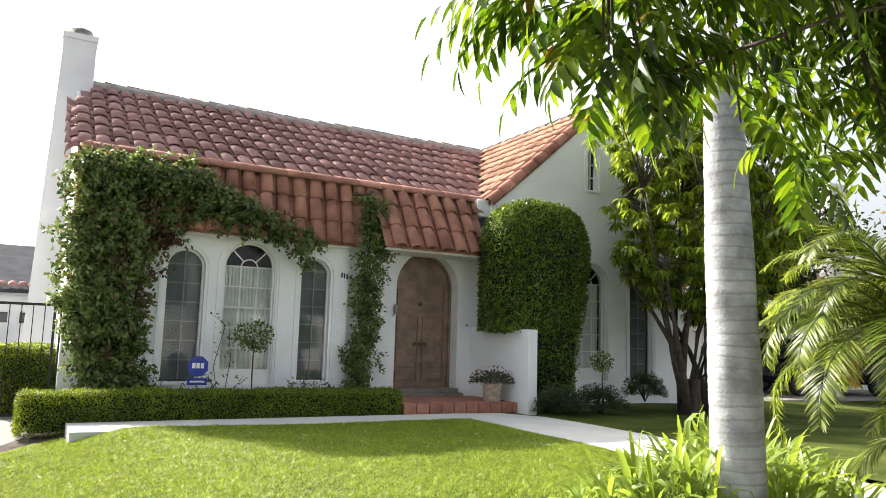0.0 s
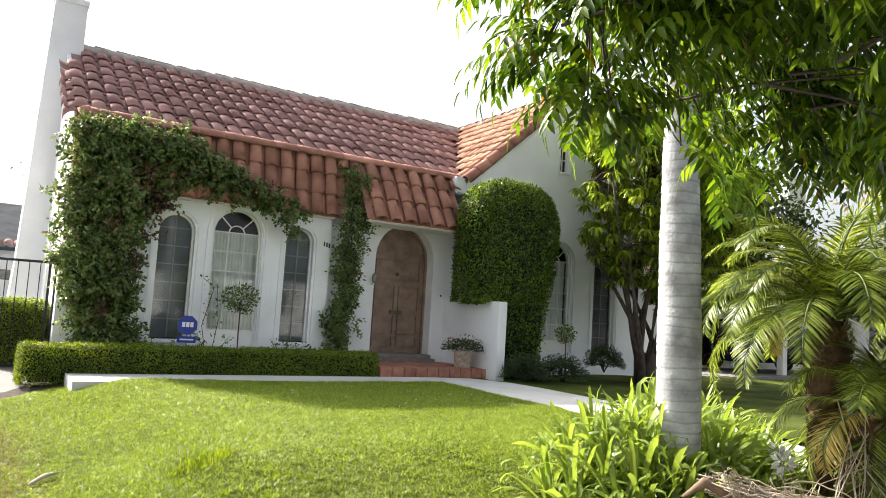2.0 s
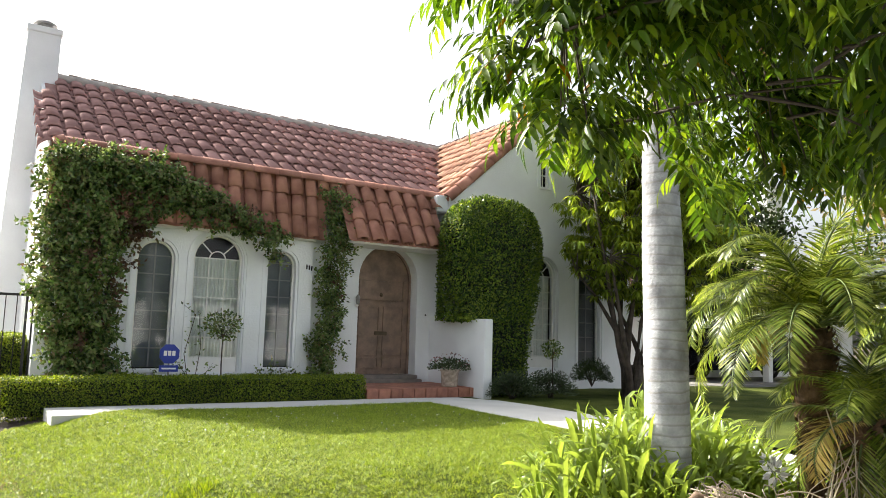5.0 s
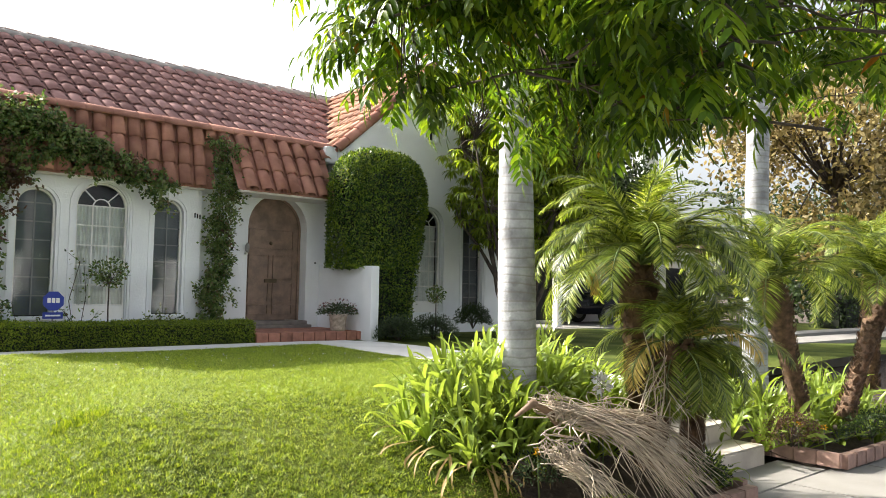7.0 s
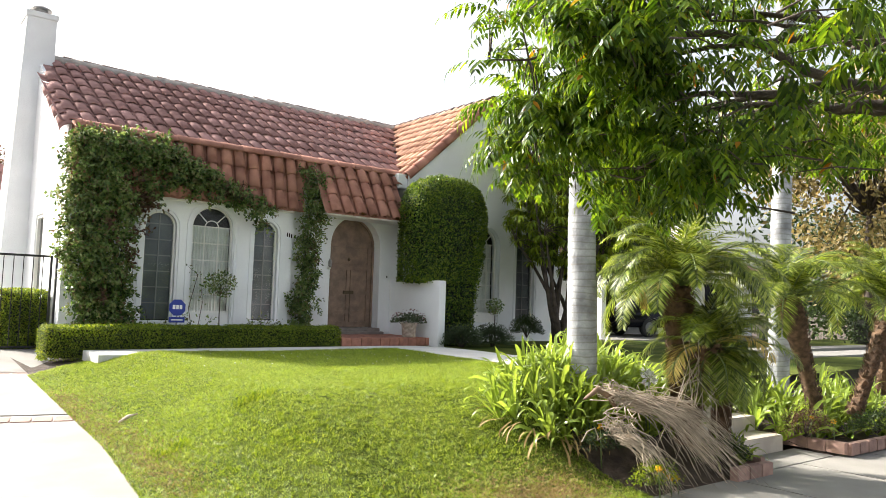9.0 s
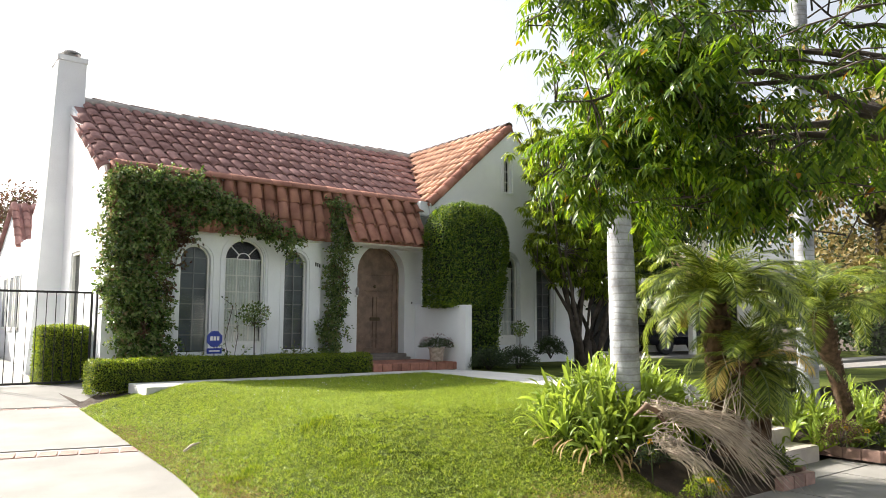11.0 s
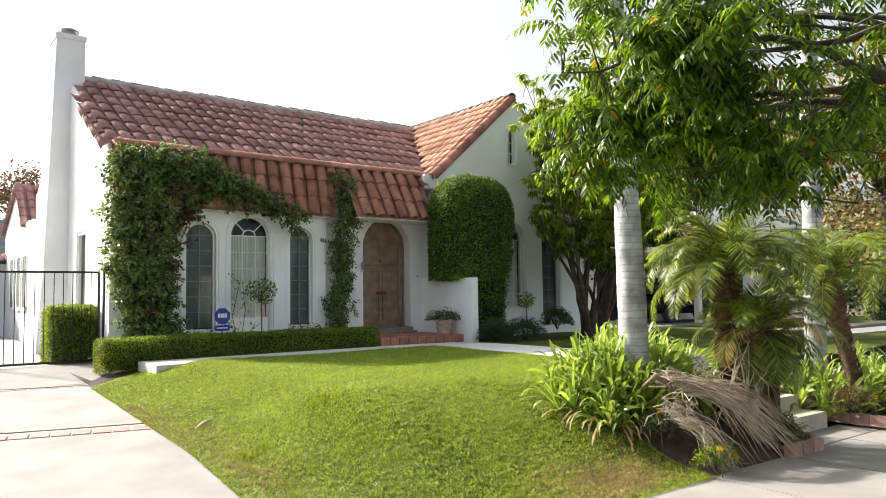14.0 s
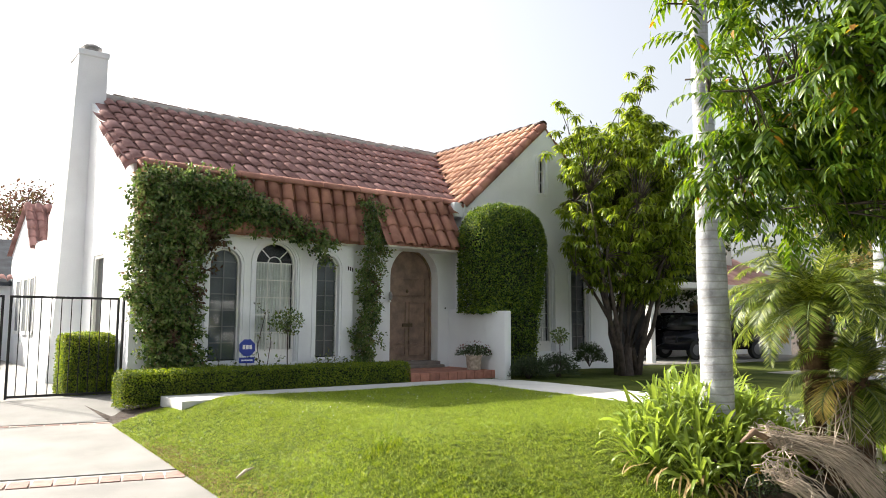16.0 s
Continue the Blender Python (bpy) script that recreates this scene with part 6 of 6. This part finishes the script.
# ---------------------------------------------------------------- street tree whose branches hang over the view
street = tagged(new("street_tree"), "street tree with long feathery green leaves", "tree")
rg = np.random.default_rng(41)
fork = np.array([3.15, -1.55, 2.6])
part("trunk", tubes("trunk", [([(3.3, -1.75, -0.5), (3.28, -1.7, 0.2), (3.2, -1.62, 1.3), tuple(fork)], [0.20, 0.16, 0.14, 0.13])], BARK, 14), street)
ends = [(0.12, 0.6, 3.08), (0.6, 0.72, 2.85), (1.2, 0.85, 2.75), (1.9, 0.9, 2.9), (2.6, 0.75, 3.0), (0.8, 0.15, 3.2), (1.2, 0.1, 3.5), (2.2, 0.2, 3.7), (3.1, 0.5, 3.4), (3.9, 0.3, 3.4), (1.4, -0.7, 3.6), (2.5, -0.8, 4.3), (4.6, -0.6, 3.8), (1.1, -0.4, 3.3), (3.8, -1.8, 4.3), (3.2, -2.6, 3.9)]
branch_pts = []
for k, e in enumerate(ends):
    e = np.array(e)
    c1 = fork + (e - fork) * 0.33 + np.array([0, 0, 0.62])
    c2 = fork + (e - fork) * 0.68 + np.array([0, 0, 0.36]) + rg.normal(size=3) * [0.16, 0.16, 0.1]
    knots = [fork, c1, c2, e]
    pts, phase = [], rg.uniform(0, 6, 3)
    for u in np.linspace(0, 1, 13):
        w = [(1 - u) ** 3, 3 * u * (1 - u) ** 2, 3 * u * u * (1 - u), u ** 3]
        q = sum(wk * kn for wk, kn in zip(w, knots))
        pts.append(tuple(q + 0.07 * math.sin(math.pi * u) * np.sin(9 * u + phase) + 0.02 * np.sin(23 * u + phase)))
    part("limb", tubes("limb", [(pts, [0.05 * (1 - u) ** 1.1 + 0.006 for u in np.linspace(0, 1, 13)])], BARK, 7), street)
    for a, b in zip(pts, pts[1:]):
        for u in np.linspace(0, 1, 3):
            branch_pts.append(np.array(a) + (np.array(b) - np.array(a)) * u)
branch_pts = np.array(branch_pts)


def in_crown(p):
    d = (p - np.array([2.35, -0.6, 3.5])) / np.array([2.75, 1.8, 1.45])
    return float(np.sum(d ** 4))


seeds = []
while len(seeds) < 730:
    p = np.array([rg.uniform(0.0, 5.1), rg.uniform(-2.4, 0.82), rg.uniform(2.15, 4.6)])
    if len(seeds) > 660:
        p = np.array([rg.uniform(0.4, 2.4), rg.uniform(0.05, 0.88), rg.uniform(2.2, 3.0)])
    q = in_crown(p)
    floor_z = np.interp(p[0], [0.1, 0.3, 0.5, 0.8, 1.1, 1.3, 1.6, 2.1, 2.6, 5], [2.75, 2.62, 2.48, 2.36, 2.22, 2.2, 2.32, 2.5, 2.75, 2.9]) + 0.06 * math.sin(p[0] * 4.1) + 0.06 * math.sin(p[1] * 5 + p[0])
    if q > 1 or q < 0.03 or p[2] < floor_z + 0.5 * max(0.0, 0.5 - p[0]):
        continue
    # gaps between the boughs
    if math.sin(p[0] * 3.3 + 1.0) * math.sin(p[1] * 3.7) * math.sin(p[2] * 4.3 + 0.5) > 0.13:
        continue
    if p[2] > 3.25 and rg.random() < 0.6:
        continue
    if p[0] > 0.9 and p[1] < 0.55 and rg.random() < 0.5:
        continue
    if p[0] > 1.5 and p[2] > 2.85 and rg.random() < 0.5:
        continue
    if p[0] > 2.3 and rg.random() < 0.5:
        continue
    if p[1] < -0.55 and p[2] < 3.7 and rg.random() < 0.78:
        continue
    seeds.append(p)
for e in ends:
    for k in range(5):
        seeds.append(np.array(e) + np.array([0.08, -0.10, 0.0]) + rg.normal(size=3) * [0.16, 0.16, 0.10] - np.array([0, 0, 0.03]))
runs, P, A, S, L = [], [], [], [], []
for p in seeds:
    q = branch_pts[int(np.argmin(np.sum((branch_pts - p) ** 2, 1)))]
    mid = (p + q) / 2 + np.array([0, 0, 0.05])
    if np.linalg.norm(p - q) > 0.55:
        side = rg.normal(size=3) * [0.28, 0.28, 0.06]
        q = p + side
        mid = (p + q) / 2 + np.array([0, 0, 0.03])
    runs.append(([tuple(q), tuple(mid), tuple(p)], [0.007, 0.005, 0.003]))
    out = p - q
    out = out / (np.linalg.norm(out) + 1e-6)
    for j in range(4):
        az = math.atan2(out[1], out[0]) + rg.normal() * 0.9
        pts, p1, a1, s1, l1 = frond(tuple(p), az, rg.uniform(-0.5, 0.5), rg.uniform(0.24, 0.36), rg.uniform(0.7, 1.5), 6, 0.108, rg, vshape=-0.15)
        P.append(p1), A.append(a1), S.append(s1), L.append(np.maximum(l1, 0.05))
        P.append(pts[-1:]), A.append(pts[-1:] - pts[-2:-1]), S.append(np.array([[0.3, 0.3, 0.1]])), L.append(np.array([0.085]))
part("twig_work", tubes("twig_work", runs, BARK, 4), street)
P, A, S, L = np.concatenate(P), np.concatenate(A), np.concatenate(S), np.concatenate(L)
A = unit(A) + np.array([0, 0, -0.3])
k = rg.random(len(P))
g = k > 0.008
part("crown", leaves("crown", P[g], A[g], S[g], L[g], 0.024, TREE_L, droop=0.22, fine=True), street)
part("turning_leaves", leaves("turning_leaves", P[~g], A[~g], S[~g], L[~g], 0.03, YELLOW_L, droop=0.15, fine=True), street, "orange turning leaves")

# ---------------------------------------------------------------- brick edging, drive bands
edging = tagged(new("bed_edging"), "low pale brick edging of the planting beds", "edging", kind="structure")
eb = bm_mesh("eb", boxes([(-0.118, -0.05, -0.075, 0.118, 0.05, 0.075)], 0.008), BRICKPINK)
for k in range(7, 10):
    part("brick", eb, edging, m=Matrix.Translation((2.85 + k * 0.24, 1.41 - 0.004 * k, -0.245)))
for k in range(3):
    part("brick", eb, edging, m=Matrix.Translation((5.1, 1.55 + k * 0.24, -0.21)) @ pose(0, 0, 0, 0, 0, 90))
for k in range(20):
    part("brick", eb, edging, m=Matrix.Translation((7.1 + k * 0.24, 1.33 - 0.006 * k, -0.215)))
for k in range(4):
    part("brick", eb, edging, m=Matrix.Translation((6.96, 1.45 + k * 0.24, -0.205)) @ pose(0, 0, 0, 0, 0, 90))
db = bm_mesh("db", boxes([(-0.10, -0.196, -0.04, 0.10, 0.196, 0.04)], 0.008), BRICKPINK)
ds = bm_mesh("ds", boxes([(-0.10, -0.07, -0.04, 0.10, 0.07, 0.04)], 0.008), BRICKPINK)
for (y0, y1), me in zip(bands, (db, ds)):
    v, f = [], []
    for x in (float(drive_edge(y0)) + 0.02, -4.6):
        for y in (y0 - 0.03, y1 + 0.03):
            ys_ = y - 0.27 * (x + 1.0)
            v.append((x, ys_, float(drive_z(y)) - 0.012))
            v.append((x, ys_, float(drive_z(y)) - 0.12))
    part("mortar_bed", mesh_of("mortar_bed", v, [(0, 2, 6, 4), (1, 5, 7, 3), (0, 1, 3, 2), (4, 6, 7, 5), (0, 4, 5, 1), (2, 3, 7, 6)], MORTAR), drive)
    for k in range(17):
        x = float(drive_edge(y0)) - 0.07 - k * 0.208
        ym = (y0 + y1) / 2
        part("brick", me, drive, m=Matrix.Translation((x, ym - 0.27 * (x + 1.0), float(drive_z(ym)) - 0.043)) @ pose(0, 0, 0, 0, 0, -15))

# ---------------------------------------------------------------- rear wing of the house
rear = tagged(new("rear_wing"), "white stucco rear wing with a clay tile roof", "house")
part("wall", bm_mesh("wall", boxes([(-0.16, 21.4, 0.2, 5.0, 21.6, 3.95), (-0.16, 21.6, 0.2, 0.05, 27.4, 3.95)]), STUCCO), rear)
part("gable", mesh_of("gable", [(-0.16, 22.9, 3.95), (-0.16, 24.4, 5.35), (-0.16, 27.4, 3.95), (0.05, 22.9, 3.95), (0.05, 24.4, 5.35), (0.05, 27.4, 3.95)], [(0, 1, 2), (3, 5, 4), (0, 3, 4, 1), (1, 4, 5, 2), (0, 2, 5, 3)], STUCCO), rear)
rt = cover_tile("rear_tile", 0.24, 0.2, 0.50, TILE_OLD)
fq = slope_frame((0, 22.75, 3.82), (1, 0, 0), (0, 1.65, 1.6))
part("roof", mesh_of("roof", [(-0.3, 22.75, 3.8), (5, 22.75, 3.8), (5, 24.4, 5.4), (-0.3, 24.4, 5.4), (5, 27.6, 3.9), (-0.3, 27.6, 3.9)], [(0, 1, 2, 3), (3, 2, 4, 5)], TILE_OLD), rear)
for i in range(9):
    for r in range(5):
        part("roof_tile", rt, rear, m=fq @ Matrix.Translation((-0.2 + i * 0.3, r * 0.435, 0.01)))
for y in (22.3, 23.5, 25.0):
    w = part("window", bm_mesh("window", boxes([(-0.18, y, 1.3, -0.14, y + 0.7, 2.9)], 0.005), SCREEN), rear)
    part("window_frame", bm_mesh("window_frame", boxes([(-0.20, y - 0.06, 1.24, -0.16, y, 2.96), (-0.20, y + 0.7, 1.24, -0.16, y + 0.76, 2.96), (-0.20, y, 2.9, -0.16, y + 0.7, 2.96), (-0.22, y - 0.06, 1.2, -0.15, y + 0.76, 1.3)]), TRIM), w)

rear.matrix_basis = Matrix.Translation((0.16, 0.6, 0.05))

# ---------------------------------------------------------------- neighbours and distance


def plain_house(name, x0, y0, x1, y1, h, rise, wall, roof_m, label, ridge_x=True, openings=()):
    """A house far off: walls, a gabled roof with overhang, and its openings on the street side."""
    t = tagged(new(name), label, "house", "neighbouring houses")
    part("wall", bm_mesh("wall", boxes([(x0, y0, -0.4, x1, y1, h)]), wall), t)
    o = 0.35
    if ridge_x:
        ym = (y0 + y1) / 2
        v = [(x0 - o, y0 - o, h - 0.1), (x1 + o, y0 - o, h - 0.1), (x1 + o, ym, h + rise), (x0 - o, ym, h + rise), (x1 + o, y1 + o, h - 0.1), (x0 - o, y1 + o, h - 0.1)]
    else:
        xm = (x0 + x1) / 2
        v = [(x0 - o, y1 + o, h - 0.1), (x0 - o, y0 - o, h - 0.1), (xm, y0 - o, h + rise), (xm, y1 + o, h + rise), (x1 + o, y0 - o, h - 0.1), (x1 + o, y1 + o, h - 0.1)]
    f = [(0, 1, 2, 3), (3, 2, 4, 5)]
    bm = bmesh.new()
    bv = [bm.verts.new(q) for q in v]
    lo = [bm.verts.new((q[0], q[1], q[2] - 0.12)) for q in v]
    for g in f:
        bm.faces.new([bv[i] for i in g])
        bm.faces.new([lo[i] for i in reversed(g)])
    for a, b in ((0, 1), (1, 2), (2, 4), (4, 5), (5, 3), (3, 0)):
        bm.faces.new((bv[a], bv[b], lo[b], lo[a]))
    part("roof", bm_mesh("roof", bm, roof_m), t)
    part("gable", mesh_of("gable", [(x0, y0, h - 0.05), (x0, y1, h - 0.05), (x0, (y0 + y1) / 2, h + rise - 0.15)] if ridge_x else [(x0, y0, h - 0.05), (x1, y0, h - 0.05), ((x0 + x1) / 2, y0, h + rise - 0.15)], [(0, 1, 2)], wall), t)
    for ox, oz, ow, oh, m in openings:
        w = part("window", bm_mesh("window", boxes([(ox, y0 - 0.02, oz, ox + ow, y0 + 0.05, oz + oh)]), m), t)
        part("window_frame", bm_mesh("window_frame", boxes([(ox - 0.08, y0 - 0.05, oz - 0.08, ox, y0, oz + oh + 0.08), (ox + ow, y0 - 0.05, oz - 0.08, ox + ow + 0.08, y0, oz + oh + 0.08), (ox, y0 - 0.05, oz + oh, ox + ow, y0, oz + oh + 0.08), (ox, y0 - 0.05, oz - 0.08, ox + ow, y0, oz)]), TRIM), w)
    return t


left_house = plain_house("neighbour_house", -9.0, 28.0, 2.5, 38, 3.1, 1.9, STUCCO, SLATE, "white neighbouring house with a dark grey roof", openings=((-4.5, 0.9, 1.2, 1.3, CARGLASS), (-1.7, 1.9, 0.45, 0.35, CARGLASS), (-0.9, 1.9, 0.45, 0.35, CARGLASS)))
lt = cover_tile("coping_tile", 0.3, 0.26, 0.5, TILE_OLD)
for k in range(24):
    part("coping_tile", lt, left_house, m=Matrix.Translation((-4.8 + k * 0.3, 27.55, 3.0)) @ pose(0, 0, 0, 25))
# The first opening is a ROOMDARK slab: painted shade of an open garage.
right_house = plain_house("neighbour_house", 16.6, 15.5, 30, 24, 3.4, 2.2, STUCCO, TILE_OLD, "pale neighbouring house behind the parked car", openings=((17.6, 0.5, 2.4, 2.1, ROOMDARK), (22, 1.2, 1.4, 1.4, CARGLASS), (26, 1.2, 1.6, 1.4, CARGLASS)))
part("chimney", bm_mesh("chimney", boxes([(27.4, 17.5, 3.0, 28.6, 18.6, 8.6)], 0.03), STUCCO), right_house)
for x in (16.3, 20.5):
    part("porch_post", bm_mesh("porch_post", boxes([(x - 0.11, 13.0, -0.3, x + 0.11, 13.22, 2.9)], 0.01), TRIM), right_house)
part("porch_roof", bm_mesh("porch_roof", boxes([(16.0, 12.8, 2.9, 24, 15.6, 3.1)], 0.02), TRIM), right_house)

for cx, w, wall_m, roof_m2, lab in ((14.0, 13.0, STUCCO, SLATE, "pale stucco house across the street"), (-4.0, 14.0, STUCCO, SLATE, "white house with a dark roof across the street")):
    op = [(-w / 2 + 1.2 + 2.9 * k, 1.0, 1.5, 1.5, CARGLASS) for k in range(4)]
    across = plain_house("house_across", -w / 2, -4.0, w / 2, 4.0, 3.6, 2.0, wall_m, roof_m2, lab, openings=op)
    across.matrix_basis = pose(cx, -27.0, 0.0, 0, 0, 180)


def car(name, m, paint, label, L=4.6, W=1.85, H=1.65):
    """A parked car: shaped body, glazed cabin, wheels with tyre and rim, lamps."""
    t = tagged(new(name), label, "car")
    t.matrix_basis = m
    prof = [(-L / 2, 0.35), (-L / 2 - 0.03, 0.75), (-L / 2 + 0.1, 1.02), (-L * 0.27, 1.08), (L * 0.36, 1.08), (L / 2 - 0.1, 1.0), (L / 2, 0.72), (L / 2 - 0.02, 0.35)]
    cab = [(-L * 0.47, 1.06), (-L * 0.42, H - 0.12), (-L * 0.34, H), (L * 0.05, H), (L * 0.13, H - 0.06), (L * 0.28, 1.06)]

    def prism(pr, w, inset):
        bm = bmesh.new()
        zs = [z for _, z in pr]
        z0, z1 = min(zs), max(zs)
        va, vb = [], []
        for x, z in pr:
            k = (w / 2) - inset * (z - z0) / (z1 - z0)
            va.append(bm.verts.new((x, -k, z)))
            vb.append(bm.verts.new((x, k, z)))
        bm.faces.new(va)
        bm.faces.new(vb[::-1])
        for k in range(len(pr)):
            k2 = (k + 1) % len(pr)
            bm.faces.new((va[k], va[k2], vb[k2], vb[k]))
        bmesh.ops.recalc_face_normals(bm, faces=bm.faces)
        bmesh.ops.bevel(bm, geom=bm.edges[:], offset=0.05, segments=3, affect="EDGES")
        return bm
    part("body", bm_mesh("body", prism(prof, W, 0.06), paint, True), t)
    part("cabin", bm_mesh("cabin", prism(cab, W - 0.14, 0.16), CARGLASS, True), t, "dark glazing")
    part("roof", bm_mesh("roof", boxes([(-L * 0.36, -W / 2 + 0.2, H - 0.03, L * 0.07, W / 2 - 0.2, H + 0.02)], 0.015), paint), t)
    for x in (-L * 0.31, L * 0.32):
        for s in (-1, 1):
            v, f = lathe([(0.2, -0.1), (0.33, -0.1), (0.35, -0.06), (0.35, 0.06), (0.33, 0.1), (0.2, 0.1)], 20)
            w = part("wheel", mesh_of("wheel", v, f, RUBBER), t, "", Matrix.Translation((x, s * (W / 2 - 0.1), 0.35)) @ pose(0, 0, 0, 90))
            v, f = lathe([(0.05, -0.11), (0.19, -0.105), (0.21, -0.09), (0.21, 0.09), (0.19, 0.105), (0.05, 0.11)], 16)
            part("rim", mesh_of("rim", v, f, ALLOY), w)
    for s in (-1, 1):
        part("headlight", bm_mesh("headlight", boxes([(L / 2 - 0.12, s * 0.65 - 0.16, 0.72, L / 2 + 0.005, s * 0.65 + 0.16, 0.86)], 0.02), ALLOY), t)
        part("mirror", bm_mesh("mirror", boxes([(L * 0.2, s * (W / 2 + 0.06) - 0.08, 1.06, L * 0.25, s * (W / 2 + 0.06) + 0.08, 1.2)], 0.02), paint), t)
    return t


car("parked_car", pose(21.0, 14.0, 0.42, 0, 0, -14), CARPAINT, "dark blue black car parked in the neighbouring drive")
car("white_car", pose(-2.6, 24.6, 0.345, 0, 0, 80), WHITECAR, "white car parked behind the iron gate")

top("far_pavement", bm_mesh("far_pavement", boxes([(13.5, 5.6, -0.2, 60, 6.7, 0.45), (14.5, 7.4, -0.2, 60, 8.2, 0.455), (15.2, 12.25, -0.2, 27, 15.45, 0.42)]), CONCRETE), "pale concrete walks across the neighbouring lawn", "pavement", kind="structure")


def broad_tree(name, base, h, c, r, n, size, material, label, seed, clumps=26):
    """A tree far off: trunk, limbs and a crown of leaf clumps with gaps."""
    t = tagged(new(name), label, "tree", "trees beyond the house")
    rg = np.random.default_rng(seed)
    c, r = np.array(c, float), np.array(r, float)
    part("trunk", tubes("trunk", [([base, (base[0], base[1], base[2] + h * 0.5), (c[0], c[1], c[2] - r[2] * 0.3)], [0.28, 0.2, 0.12])], BARK, 10), t)
    P, runs = [], []
    for k in range(clumps):
        d = rg.normal(size=3)
        d /= np.linalg.norm(d)
        q = c + d * r * rg.uniform(0.45, 0.95)
        runs.append(([(c[0], c[1], c[2] - r[2] * 0.4), tuple((q + c) / 2), tuple(q)], [0.07, 0.04, 0.015]))
        m = n // clumps
        e = rg.normal(size=(m, 3))
        P.append(q + e * r * 0.17)
    part("limb_work", tubes("limb_work", runs, BARK, 6), t)
    P = np.concatenate(P)
    part("crown", leaves("crown", P, unit(rg.normal(size=P.shape)), unit(rg.normal(size=P.shape)), size * rg.uniform(0.6, 1.3, len(P)), size * 0.55, material), t)
    return t


broad_tree("bronze_tree", (28, 9.5, -0.1), 5, (28, 9.5, 7.2), (6.2, 4, 4.6), 14000, 0.26, BROWN_L, "large tree with bronze green leaves beyond the lawn", 51, 40)
broad_tree("dark_tree", (23, 17.5, -0.1), 4, (23.5, 22, 6.0), (7, 3, 4.5), 9000, 0.26, DARK_L, "dark leafy tree behind the neighbouring house", 52)
broad_tree("dark_tree", (18, 16.5, -0.1), 3, (19.2, 14.9, 5.2), (4.4, 1.8, 2.7), 17000, 0.2, DARK_L, "dark leafy tree over the neighbouring porch", 56)
broad_tree("dark_tree", (44, 16, -0.1), 5, (44, 16, 4.0), (14, 3, 4.0), 12000, 0.3, DARK_L, "dark leafy trees closing the far lawn", 53, 36)
broad_tree("far_tree", (2.6, 44, 0), 5, (2.6, 44, 6.9), (3.2, 2.5, 2.0), 4000, 0.22, RUST_L, "bare looking brownish tree behind the rear wing", 54)
clipped("far_hedge", (27, 8.8, -0.2), (44, 9.8, 1.5), (0.15, 0.15, 0.15), 9000, 0.14, DARK_L, "dark hedge along the neighbouring lawn", "hedge", rough=0.08)
